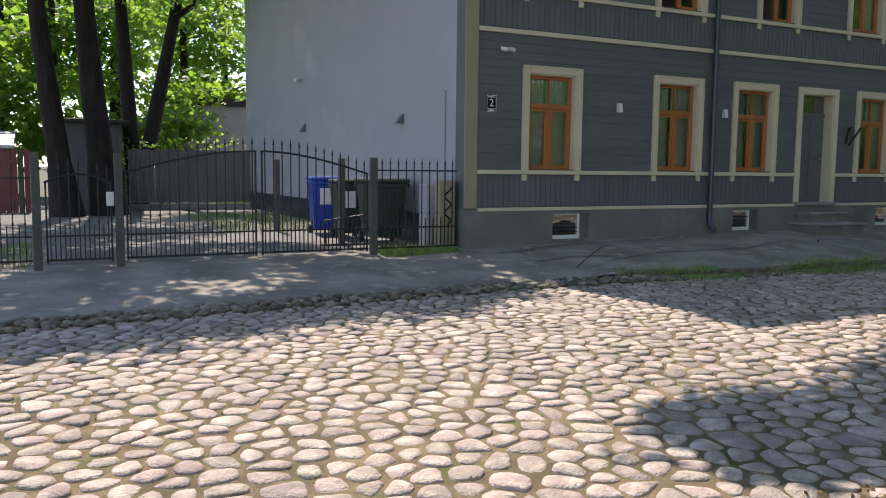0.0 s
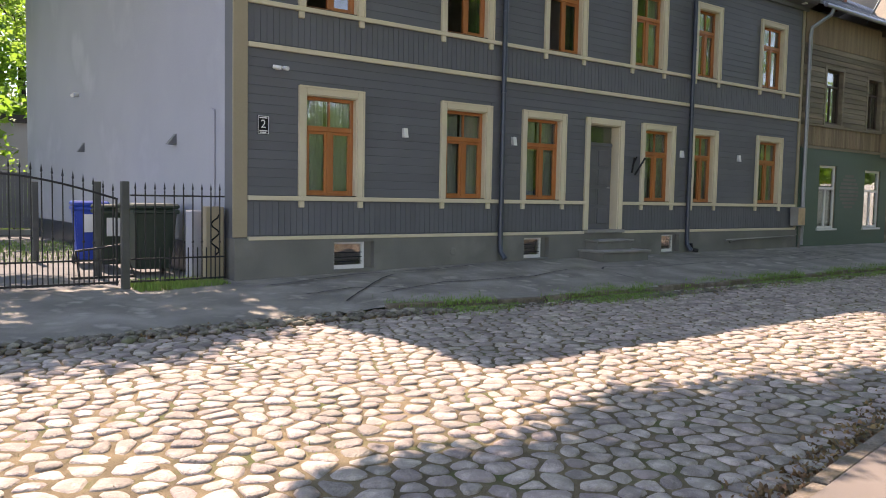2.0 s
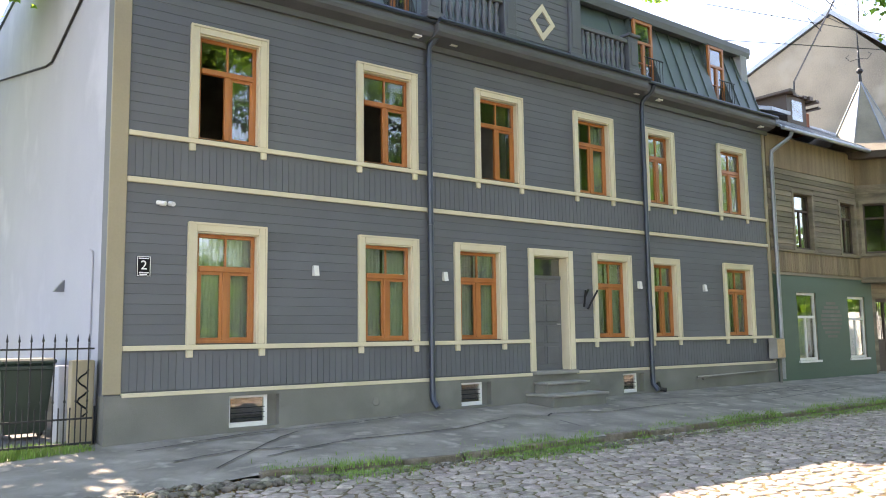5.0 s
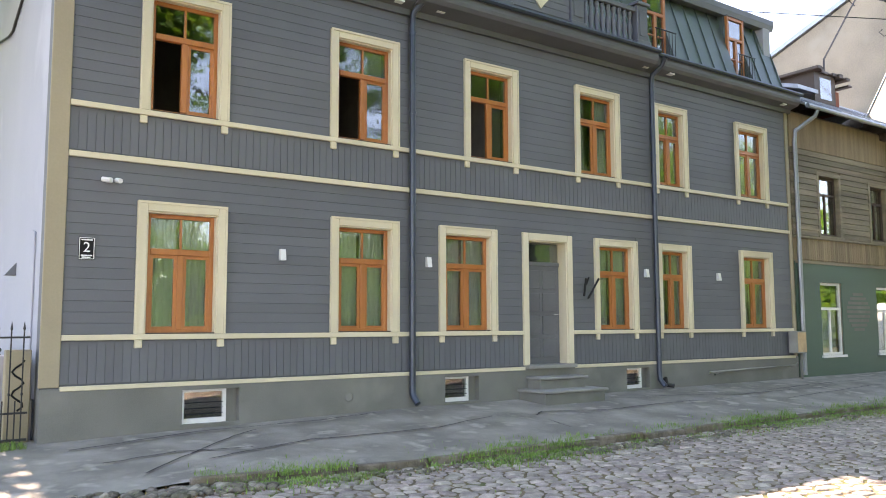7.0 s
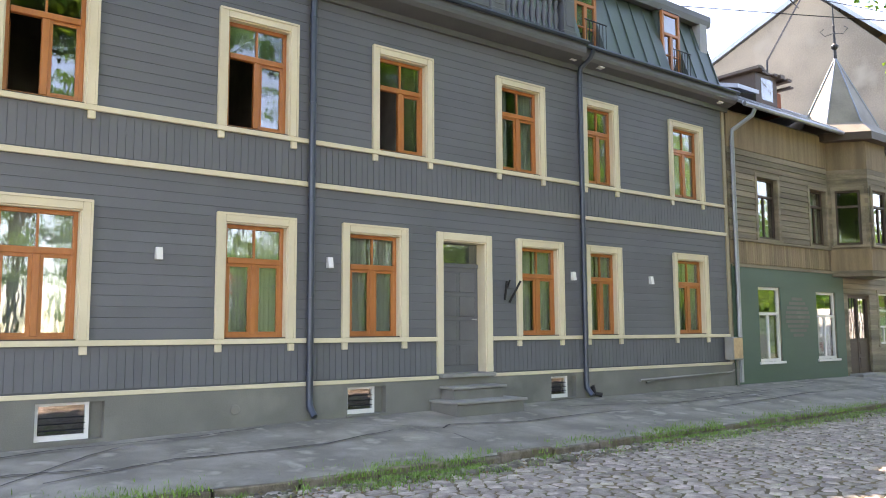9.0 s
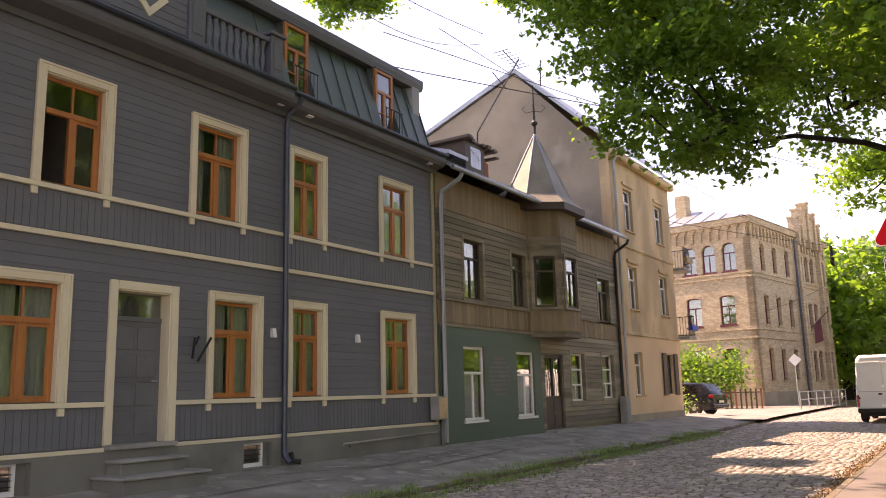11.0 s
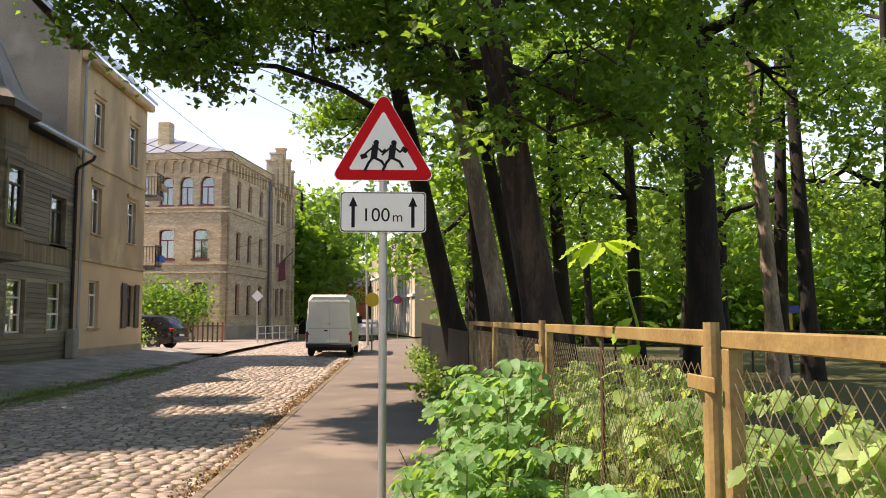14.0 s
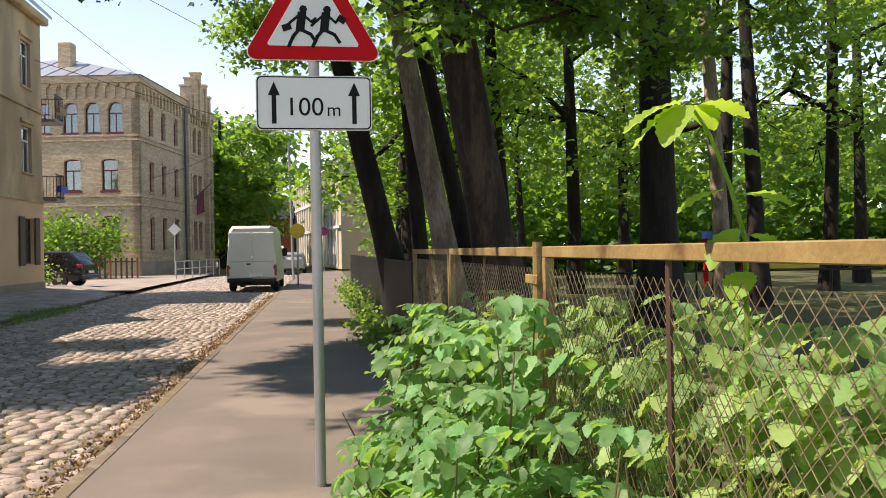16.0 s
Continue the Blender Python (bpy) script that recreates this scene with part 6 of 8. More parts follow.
def shrub(label, spots, count, seed, lo, hi, stems, material):
    """Large single leaves on canes. spots: boxes (x0, x1, y0, y1, z0, z1)."""
    rng = np.random.default_rng(seed)
    t = thing("raspberry_shrub", label, "shrub", "fence plants")
    vs, fs, off = [], [], 0
    vol = np.array([(b[1] - b[0]) * (b[3] - b[2]) * (b[5] - b[4]) for b in spots])
    for k, b in enumerate(spots):
        for i in range(max(1, int(stems * vol[k] / vol.sum()))):
            x, y = rng.uniform(b[0], b[1]), rng.uniform(b[2], b[3])
            top = rng.uniform(b[4] + 0.5 * (b[5] - b[4]), b[5])
            part("cane", tube(bmesh.new(), [(x + rng.normal(0, 0.1), y + rng.normal(0, 0.06), 0), (x, y, top * 0.6), (x + rng.normal(0, 0.1), y + rng.normal(0, 0.08), top)], [0.007, 0.006, 0.003], 5), M_stem, t)
        n = max(1, int(count * vol[k] / vol.sum() / 9))
        for p in rng.uniform((b[0], b[2], b[4]), (b[1], b[3], b[5]), (n, 3)):
            # an arching spray: leaves set alternately along a thin shoot, larger in the middle
            a = rng.normal(2.1, 0.9)
            run, rise = rng.uniform(0.22, 0.42), rng.uniform(-0.05, 0.16)
            d = np.array((math.cos(a), math.sin(a), 0.0))
            for q in range(9):
                u = (q + 0.5) / 9 - 0.5
                at = p + d * run * u + np.array((0, 0, rise * u - 0.5 * run * u * u))
                at[1] = at[1] if b[3] > 0.27 else min(at[1], 0.25)
                at[2] = max(at[2], 0.03)
                side = 1 if q % 2 else -1
                turn = a + side * rng.uniform(0.6, 1.15)
                sz = rng.uniform(lo, hi) * (1.0 - 0.9 * u * u) * (0.7 if q == 8 else 1.0)
                m = np.array(Matrix.Rotation(turn, 3, "Z") @ Matrix.Rotation(rng.normal(0.32, 0.3), 3, "Y") @ Matrix.Rotation(side * rng.normal(0.15, 0.3), 3, "X"))
                vs.append(LV @ m.T * sz + at)
                fs.append(LF + off)
                off += len(LV)
    raw("foliage", np.concatenate(vs).tolist(), np.concatenate(fs).tolist(), material, t, True)
    return t


shrub("lush raspberry canes with broad toothed leaves spilling over the footpath", [(13.0, 16.2, 0.34, 0.98, 0.04, 0.85), (13.2, 15.6, 0.34, 0.8, 0.8, 1.1), (13.3, 15.3, 0.92, 1.28, 0.03, 0.55), (12.3, 13.2, 0.34, 0.8, 0.02, 0.6), (16.0, 18.2, 0.34, 0.75, 0.05, 0.95), (13.2, 14.0, 0.34, 0.6, 1.08, 1.3), (14.0, 14.6, 0.5, 0.9, 1.05, 1.2)], 4000, 5, 0.06, 0.135, 90, M_shrub)
shrub("pale sunlit raspberry leaves tangled behind the wire mesh", [(9.2, 14.1, -0.6, 0.24, 0.0, 1.05), (9.2, 13.6, -0.45, 0.25, 0.8, 1.26), (14.4, 17.5, -0.4, 0.24, 0.05, 1.1)], 5600, 6, 0.06, 0.14, 130, M_shrub2)
shrub("raspberry canes pushing through the wire mesh", [(11.3, 13.0, 0.32, 0.6, 0.1, 0.9), (11.8, 12.7, 0.32, 0.5, 0.6, 1.0)], 160, 7, 0.07, 0.12, 14, M_shrub)
sprout = thing("sapling", "single tall shoot with large bright green leaves above the rail", "plant", "fence plants")
SAP = [(12.40, 0.19, 0.0), (12.40, 0.19, 0.9), (12.40, 0.19, 1.48), (12.41, 0.23, 1.64), (12.41, 0.29, 1.79), (12.41, 0.355, 1.885)]
part("stem", tube(bmesh.new(), SAP, [0.009, 0.008, 0.008, 0.007, 0.006, 0.004], 6), M_sprout, sprout)
for z, a, sz, tl in ((1.885, 1.65, 0.19, 0.2), (1.885, 1.15, 0.17, 0.45), (1.885, 2.2, 0.16, 0.6), (1.875, -1.5, 0.16, -0.05), (1.88, -0.9, 0.14, 0.15), (1.86, 0.3, 0.13, 0.3), (1.76, 1.5, 0.08, 0.0), (1.73, -1.5, 0.11, -0.2), (1.63, 1.6, 0.15, 0.15), (1.61, -1.5, 0.16, -0.1), (1.53, 1.9, 0.15, 0.6), (1.50, -1.3, 0.11, 0.1), (1.40, 2.4, 0.13, 0.4)):
    q = Vector((lerp_at(z, [(p[2], p[0]) for p in SAP]), lerp_at(z, [(p[2], p[1]) for p in SAP]), z))
    m = np.array(Matrix.Rotation(a, 3, "Z") @ Matrix.Rotation(tl, 3, "Y"))
    out = Vector(m @ np.array((0.025, 0, 0)))
    lf = raw("leaf", (LV @ m.T * sz + np.array(q + out)).tolist(), LF.tolist(), M_sprout, sprout, True)
    part("leaf_stalk", tube(bmesh.new(), [q, q + out * 1.2], 0.002, 4), M_stem, lf)


# ---- garden fence ----
def mesh_panel(x0, x1, y, z0, z1, seed):
    """Chain-link panel: rail, posts, woven wires."""
    t = thing("mesh_fence", "rusty yellow-brown fence panel with chain-link wire", "fence", "garden fence")
    part("top_rail", B(x0, x1, y - 0.025, y + 0.025, z1, z1 + 0.055, bevel=0.004), M_rust, t, "yellow-brown painted angle iron rail")
    for x in (x0, x1 - 0.05):
        part("post", B(x, x + 0.05, y - 0.025, y + 0.025, 0.0, z1 - 0.001, bevel=0.004), M_rust, t)
    part("stay", tube(bmesh.new(), [((x0 + x1) / 2, y + 0.0, 0.0), ((x0 + x1) / 2, y, z1)], 0.012, 6), M_rust2, t)
    bm = bmesh.new()
    wz0, wz1, p = z0, z1 - 0.06, 0.066
    k = x0 - (wz1 - wz0)
    while k < x1:
        for s in (1, -1):
            a0, a1 = k, k + (wz1 - wz0)
            lo, hi = max(a0, x0 + 0.05), min(a1, x1 - 0.05)
            if hi - lo > 0.03:
                za, zb = (wz0 + lo - a0, wz0 + hi - a0) if s > 0 else (wz1 - (lo - a0), wz1 - (hi - a0))
                tube(bm, [(lo, y + 0.004 * s, za), ((lo + hi) / 2, y + 0.004 * s + 0.01 * math.sin(k * 9), (za + zb) / 2), (hi, y + 0.004 * s, zb)], 0.0019, 3, False)
        k += p
    part("wire_mesh", bm, M_wire, t)
    return t


FY0 = 0.28
for i, (x0, x1) in enumerate(((5.0, 8.05), (8.1, 11.14), (11.26, 14.2), (14.33, 17.3), (17.36, 20.3))):
    mesh_panel(x0, x1, FY0, 0.06, 1.42, i)
for x in (11.2, 14.265):
    t = thing("fence_post", "rusted round fence post tied to the panels with an iron strap", "post", "garden fence")
    part("pole", tube(bmesh.new(), [(x, FY0 + 0.03, -0.02), (x, FY0 + 0.03, 1.5)], 0.026, 10), M_rust, t)
    part("strap", B(x - 0.08, x + 0.15, FY0 + 0.052, FY0 + 0.06, 1.28, 1.33, bevel=0.004), M_rust, t)
t = thing("picket_fence", "black iron picket fence along the footpath", "fence", "garden fence")
for z in (0.25, 1.15):
    part("rail", B(20.4, 46, 0.26, 0.29, z, z + 0.05), M_iron, t)
pk = bmesh.new()
box(pk, -0.035, 0.035, -0.012, 0.012, 0.05, 1.32, 0.004)
pk_me = bpy.data.meshes.new("picket")
pk.to_mesh(pk_me)
pk.free()
pk_me.materials.append(M_iron)
for k in range(230):
    piece("picket", pk_me, t, Matrix.Translation((20.45 + k * 0.11, 0.305, 0)))
t = thing("park_railing", "thin dark railing deep in the park", "railing")
for z in (0.75, 1.15):
    part("rail", tube(bmesh.new(), [(30, -18, z), (31, -2.5, z)], 0.03, 6), M_iron, t)
for k in range(9):
    part("post", tube(bmesh.new(), [(30 + k / 8, -18 + k * 1.9, 0), (30 + k / 8, -18 + k * 1.9, 1.15)], 0.03, 6), M_iron, t)
play = thing("playground_frame", "small bright playground frame in red, yellow and blue", "playground")
part("roof", B(36.5, 38.0, -13.3, -12.3, 1.7, 1.95), M_blue, play)
for x, y, m_ in ((36.6, -13.2, M_signr), (37.9, -13.2, M_signy), (36.6, -12.4, M_signy), (37.9, -12.4, M_signr)):
    part("leg", B(x - 0.07, x + 0.07, y - 0.07, y + 0.07, 0, 1.699), m_, play)
part("slide", B(36.2, 36.5, -16.5, -13.4, 0.6, 0.8, m=None), M_signy, play)
part("slide_support", B(36.25, 36.45, -16.4, -16.2, 0, 0.6), M_signr, play)

# ---- road sign on the footpath ----
SX, SY = 15.29, 1.45
SS = 1.19  # size of the sign against the small standard one
sign = thing("road_sign", "warning triangle with running figures above a 100 m plate", "sign", at=(0, 0, 0))
smoothed(part("pole", tube(bmesh.new(), [(SX + 0.03, SY, -0.02), (SX + 0.036, SY, 3.2)], 0.035, 12), M_steel, sign, "galvanised round pole"))


def tri(r, cr, cz, n=5):
    """Rounded triangle pointing up: points in (y, z) seen from -x."""
    out = []
    for k in range(3):
        a = math.pi / 2 + k * 2 * math.pi / 3
        cx, cy = (r - 2 * cr) * math.cos(a), (r - 2 * cr) * math.sin(a)
        for q in range(n + 1):
            b = a - math.pi / 3 + 2 * math.pi / 3 * q / n
            out.append((SY - (cx + cr * math.cos(b)), cz + cy + cr * math.sin(b)))
    return out


TZ = 2.917
bm = bmesh.new()
prism(bm, tri(0.505, 0.05, TZ), 0, SX - 0.012, SX - 0.002)
part("triangle", bm, M_signr, sign, "red bordered triangle with white rim")
for r, cr, m_, d in ((0.513, 0.05, M_signw, 0.001), (0.335, 0.014, M_signw, 0.0148)):
    bm = bmesh.new()
    prism(bm, tri(r, cr, TZ), 0, SX - (0.015 if d > 0.005 else 0.009), SX - (0.0125 if d > 0.005 else 0.0035))
    part("triangle_face", bm, m_, sign)


def plate_bar(bm, pts, w, lift=0.0):
    """A flat stroke through points given as (right, up) on the sign's face."""
    for (a, b), (c, d) in zip(pts, pts[1:]):
        l = math.hypot(c - a, d - b) or 1
        ux, uz = (c - a) / l, (d - b) / l
        px, pz = -uz * w / 2, ux * w / 2
        e = w * 0.25
        q = [(a - ux * e + px, b - uz * e + pz), (c + ux * e + px, d + uz * e + pz), (c + ux * e - px, d + uz * e - pz), (a - ux * e - px, b - uz * e - pz)]
        prism(bm, [(SY - r_, z_) for r_, z_ in q], 0, SX - 0.0195 - lift, SX - 0.0155)


for ox in (-0.062, 0.062):
    bm = bmesh.new()

    def pt(u, v):
        return ((ox + u) * SS, TZ + (v - 0.045) * SS)
    hd = [pt(0.012 + 0.021 * math.cos(k * 0.7854), 0.096 + 0.021 * math.sin(k * 0.7854)) for k in range(8)]
    prism(bm, [(SY - r_, z_) for r_, z_ in hd], 0, SX - 0.0195, SX - 0.0155)
    strokes = [([(0.005, 0.07), (-0.005, -0.01)], 0.045), ([(-0.002, -0.01), (0.05, -0.035), (0.075, -0.075)], 0.017), ([(-0.01, -0.01), (-0.04, -0.045), (-0.065, -0.1)], 0.018), ([(0.02, 0.06), (0.055, 0.03), (0.075, 0.05)], 0.013), ([(-0.015, 0.06), (-0.05, 0.03), (-0.07, 0.01)], 0.013)]
    strokes.append(([(-0.088, -0.005), (-0.06, 0.005)] if ox < 0 else [(0.075, 0.055), (0.098, 0.04)], 0.034))
    for q, (line, w) in enumerate(strokes):
        plate_bar(bm, [pt(u, v) for u, v in line], w * SS, 0.0003 * q)
    part("pictogram", bm, M_signk, sign, "black running figure pictogram")
PZ0, PZ1, PW = 2.225, 2.565, 0.357


def rrect(w, z0, z1, r):
    out = []
    for cx, cz, a0 in ((w - r, z1 - r, 0), (-w + r, z1 - r, 90), (-w + r, z0 + r, 180), (w - r, z0 + r, 270)):
        for q in range(4):
            a = radians(a0 + q * 30)
            out.append((SY - (cx + r * math.cos(a)), cz + r * math.sin(a)))
    return out


bm = bmesh.new()
prism(bm, rrect(PW, PZ0, PZ1, 0.03), 0, SX - 0.012, SX - 0.002)
part("plate", bm, M_signw, sign, "white plate reading 100 m")
bm = bmesh.new()
prism(bm, rrect(PW - 0.006, PZ0 + 0.006, PZ1 - 0.006, 0.028), 0, SX - 0.0145, SX - 0.0125)
part("plate_border", bm, M_signk, sign)
bm = bmesh.new()
prism(bm, rrect(PW - 0.014, PZ0 + 0.014, PZ1 - 0.014, 0.024), 0, SX - 0.0165, SX - 0.0147)
part("plate_face", bm, M_signw, sign)
for s in (-1, 1):
    bm = bmesh.new()
    c = s * 0.247
    prism(bm, [(SY - r_, z_) for r_, z_ in ((c - 0.037, 2.44), (c + 0.037, 2.44), (c, 2.525))], 0, SX - 0.0195, SX - 0.0167)
    prism(bm, [(SY - r_, z_) for r_, z_ in ((c - 0.014, 2.265), (c + 0.014, 2.265), (c + 0.014, 2.445), (c - 0.014, 2.445))], 0, SX - 0.0196, SX - 0.0167)
    part("arrow", bm, M_signk, sign)
FACE_W = Matrix.Rotation(radians(-90), 4, "Z") @ Matrix.Rotation(radians(90), 4, "X")
words("100", 0.16, Matrix.Translation((SX - 0.0185, SY + 0.06, 2.365)) @ FACE_W, M_signk, sign, 0.0012)
words("m", 0.12, Matrix.Translation((SX - 0.0185, SY - 0.12, 2.35)) @ FACE_W, M_signk, sign, 0.0012)
for z in (2.3, 2.48, 2.8):
    part("clamp", B(SX - 0.001, SX + 0.07, SY - 0.05, SY + 0.05, z, z + 0.03), M_steel, sign)


# ---- gate, fence and yard beside the corner house ----
GY = 12.3
gp = bmesh.new()
box(gp, -0.055, 0.055, -0.055, 0.055, -0.05, 1.6, 0.008)
gp_me = bpy.data.meshes.new("gate_post")
gp.to_mesh(gp_me)
gp.free()
gp_me.materials.append(M_post)
for x, y in ((-0.2, 12.1), (0.86, 12.2), (4.8, 12.3), (4.84, 14.0)):
    ob = new("gate_post", gp_me)
    ob.location = (x, y, 0.05)
    tagged(ob, "grey-green square steel gate post", "post", "gate posts")
ob = new("gate_post", gp_me)
ob.location = (4.55, 17.48, 0.05)
tagged(ob, "dark square post inside the yard", "post")
bar_me = {}


def bar_mesh(h, spear):
    key = (round(h, 2), spear)
    if key not in bar_me:
        bm = bmesh.new()
        box(bm, -0.008, 0.008, -0.008, 0.008, 0, h)
        if spear:
            lathe(bm, [(0.004, h), (0.017, h + 0.03), (0.012, h + 0.06), (0.001, h + 0.13)], 6)
            box(bm, -0.014, 0.014, -0.014, 0.014, h * 0.42, h * 0.42 + 0.03)
        me = bpy.data.meshes.new("bar")
        bm.to_mesh(me)
        bm.free()
        me.materials.append(M_iron)
        bar_me[key] = me
    return bar_me[key]


def iron_run(name, label, x0, x1, top, n, arch=None, low=0.52):
    """A run of bars with spear heads; short bars between them below."""
    t = thing(name, label, "fence" if "fence" in name else "gate", "yard fence")
    g = 0.08
    rails = [(g, 0.03), (low - 0.1, 0.025)]
    if arch is None:
        rails.append((top - 0.12, 0.025))
    for z, h in rails:
        part("rail", B(x0, x1, GY - 0.015, GY + 0.015, z + 0.05, z + 0.05 + h), M_iron, t)
    if arch:
        bm = bmesh.new()
        pts = [(x0 + (x1 - x0) * k / 12, GY, 0.05 + top - 0.12 + arch(k / 12)) for k in range(13)]
        tube(bm, pts, 0.016, 6)
        part("arched_rail", bm, M_iron, t)
        for x in (x0 + 0.02, x1 - 0.02):
            part("stile", B(x - 0.012, x + 0.012, GY - 0.02, GY + 0.02, 0.1, 0.05 + top - 0.12 + arch(0 if x < (x0 + x1) / 2 else 1)), M_iron, t)
    for k in range(n):
        s = (k + 0.5) / n
        x = x0 + (x1 - x0) * s
        h = top + (arch(s) if arch else 0)
        piece("bar", bar_mesh(h - 0.1, True), t, Matrix.Translation((x, GY, 0.12)))
        if k < n - 1:
            piece("bar", bar_mesh(low, False), t, Matrix.Translation((x + (x1 - x0) / n / 2, GY, 0.12)))
    return t


iron_run("yard_fence", "black iron spear fence beside the house corner", 4.88, 6.34, 1.5, 10)
iron_run("yard_fence", "black iron spear fence with grass behind it", -4.5, -0.27, 1.35, 28)
iron_run("wicket_gate", "black iron wicket gate with an arched rail", -0.1, 0.78, 1.3, 7, lambda s: 0.12 * math.sin(math.pi * s))
iron_run("yard_gate", "black iron gate leaf with an arched rail and spear heads", 0.95, 2.86, 1.45, 14, lambda s: 0.34 * math.sin(math.pi / 2 * s))
iron_run("yard_gate", "black iron gate leaf with an arched rail and spear heads", 2.92, 4.70, 1.45, 13, lambda s: 0.34 * math.sin(math.pi / 2 * (1 - s)))
lock = bmesh.new()
box(lock, 0.7, 0.8, GY - 0.05, GY + 0.05, 0.9, 1.1, 0.01)
tagged(part("letter_box", lock, M_white), "small white box on the wicket post", "box")


def wheelie_bin(x, y, turn, m_, label, w=0.58, h=1.02, paper=True):
    t = thing("wheelie_bin", label, "bin", "bins by the wall", at=(x, y, 0.05))
    t.rotation_euler = (0, 0, radians(turn))
    bm = bmesh.new()
    a, b = w / 2 * 0.8, w / 2
    lo = [(-a, -a * 1.05), (a, -a * 1.05), (a, a * 1.05), (-a, a * 1.05)]
    hi = [(-b, -b * 1.2), (b, -b * 1.2), (b, b * 1.2), (-b, b * 1.2)]
    v0 = [bm.verts.new((p[0], p[1], 0.1)) for p in lo]
    v1 = [bm.verts.new((p[0], p[1], h * 0.92)) for p in hi]
    for k in range(4):
        bm.faces.new((v0[k], v0[(k + 1) % 4], v1[(k + 1) % 4], v1[k]))
    bm.faces.new(v0[::-1])
    bm.faces.new(v1)
    bmesh.ops.bevel(bm, geom=list(bm.edges), offset=0.025, segments=2, affect="EDGES")
    smoothed(part("body", bm, m_, t), 50)
    part("rim", B(-b - 0.03, b + 0.03, -b * 1.2 - 0.03, b * 1.2 + 0.03, h * 0.86, h * 0.92, bevel=0.015), m_, t)
    bm = B(-b - 0.03, b + 0.03, -b * 1.2 - 0.04, b * 1.2 + 0.03, h * 0.925, h, bevel=0.03)
    part("lid", bm, m_, t)
    part("lid_handle", tube(bmesh.new(), [(-0.12, b * 1.2 + 0.03, h * 0.9), (-0.12, b * 1.2 + 0.1, h * 0.95), (0.12, b * 1.2 + 0.1, h * 0.95), (0.12, b * 1.2 + 0.03, h * 0.9)], 0.014, 6), m_, t)
    for s in (-1, 1):
        wb = lathe(bmesh.new(), [(0.02, -0.03), (0.1, -0.03), (0.1, 0.03), (0.02, 0.03)], 14)
        bmesh.ops.transform(wb, matrix=Matrix.Translation((s * (a + 0.03), a * 0.9, 0.1)) @ Matrix.Rotation(radians(90), 4, "Y"), verts=wb.verts)
        part("wheel", wb, M_black, t)
    if paper:
        part("sticker", B(-0.14, 0.12, -b * 1.13 - 0.012, -b * 1.13 - 0.002, h * 0.52, h * 0.8), M_white, t, "white paper notice")
    return t


wheelie_bin(5.36, 16.65, -8, M_blue, "blue plastic wheelie bin with a white notice", 0.6, 1.24)
wheelie_bin(5.46, 15.48, -4, M_binG, "dark green plastic wheelie bin with a white notice", 0.54, 1.2)
wheelie_bin(5.8, 14.4, 0, M_binG, "large dark green plastic waste container", 0.74, 1.24, False)
cab = thing("utility_cabinet", "white metal utility cabinet behind the fence", "cabinet")
part("body", B(5.98, 6.3, 12.75, 13.05, 0.05, 1.2, bevel=0.012), M_stucco, cab)
part("cabinet_door", B(6.0, 6.28, 12.738, 12.749, 0.15, 1.15, bevel=0.004), M_stucco, cab)
brd = thing("utility_cabinet", "pale olive upright box with dark looping graffiti", "cabinet")
part("body", B(6.08, 6.38, 12.40, 12.62, 0.05, 1.28, bevel=0.012), M_tan, brd)
bm = bmesh.new()
tube(bm, [(6.23 + 0.07 * math.sin(k * 1.1), 12.397, 0.5 + k * 0.05) for k in range(14)], 0.014, 5)
part("scrawl", bm, M_signk, brd)
# back of the yard
shed = thing("garden_shed", "grey board shed with a flat dark roof", "shed")
for k in range(14):
    part("board", B(0.35 + k * 0.13, 0.35 + k * 0.13 + 0.125, 26.9, 26.93, 0.05, 2.75), M_shed, shed)
part("wall", B(0.35, 2.17, 26.94, 29.5, 0.05, 2.75), M_shed, shed)
part("roof", B(0.1, 2.4, 26.6, 29.8, 2.75, 2.88, bevel=0.02), M_iron, shed)
scr = thing("board_fence", "dark grey board fence closing the yard", "fence")
for k in range(34):
    x = 2.45 + k * 0.118
    part("board", B(x, x + 0.108, 28.2, 28.225, 0.25, 2.0 + 0.015 * (k % 3)), M_door, scr)
for z in (0.5, 1.7):
    part("rail", B(2.4, 6.4, 28.23, 28.27, z, z + 0.08), M_door, scr)
part("kerb", B(2.4, 6.4, 28.0, 28.3, 0.0, 0.2), M_concrete, scr)
red = thing("board_fence", "dark red-brown board fence at the side of the yard", "fence")
for k in range(30):
    x = -5.5 + k * 0.17
    part("board", B(x, x + 0.15, 27.0, 27.03, 0.05, 1.9 + 0.05 * (k % 2)), M_redframe if k % 4 else M_brownwood, red)
for i in range(9):
    x = 2.6 + i * 0.5
    rng = np.random.default_rng(200 + i)
    t = thing("thuja", "young green thuja behind the board fence", "shrub", "thuja row")
    part("stem", tube(bmesh.new(), [(x, 29.2, 0), (x, 29.2, 2.3)], [0.03, 0.01], 5), M_bark, t)
    cs = [(x, 29.2, 0.3 + 0.16 * k, 26 * (1.15 - k / 14)) for k in range(14)]
    leaf_cloud("foliage", cs, 0.12, M_leaf2, t, rng, 0.12, 1.0, False)
gar = thing("garage", "pale rendered outbuilding with a dark flat roof", "outbuilding")
part("wall", B(5.2, 9.5, 40, 44, 0, 4.4), M_stucco, gar)
part("roof", B(5.0, 9.7, 39.8, 44.2, 4.4, 4.75), M_iron, gar)
low = thing("outbuilding", "low red brick outbuilding in the gardens", "outbuilding")
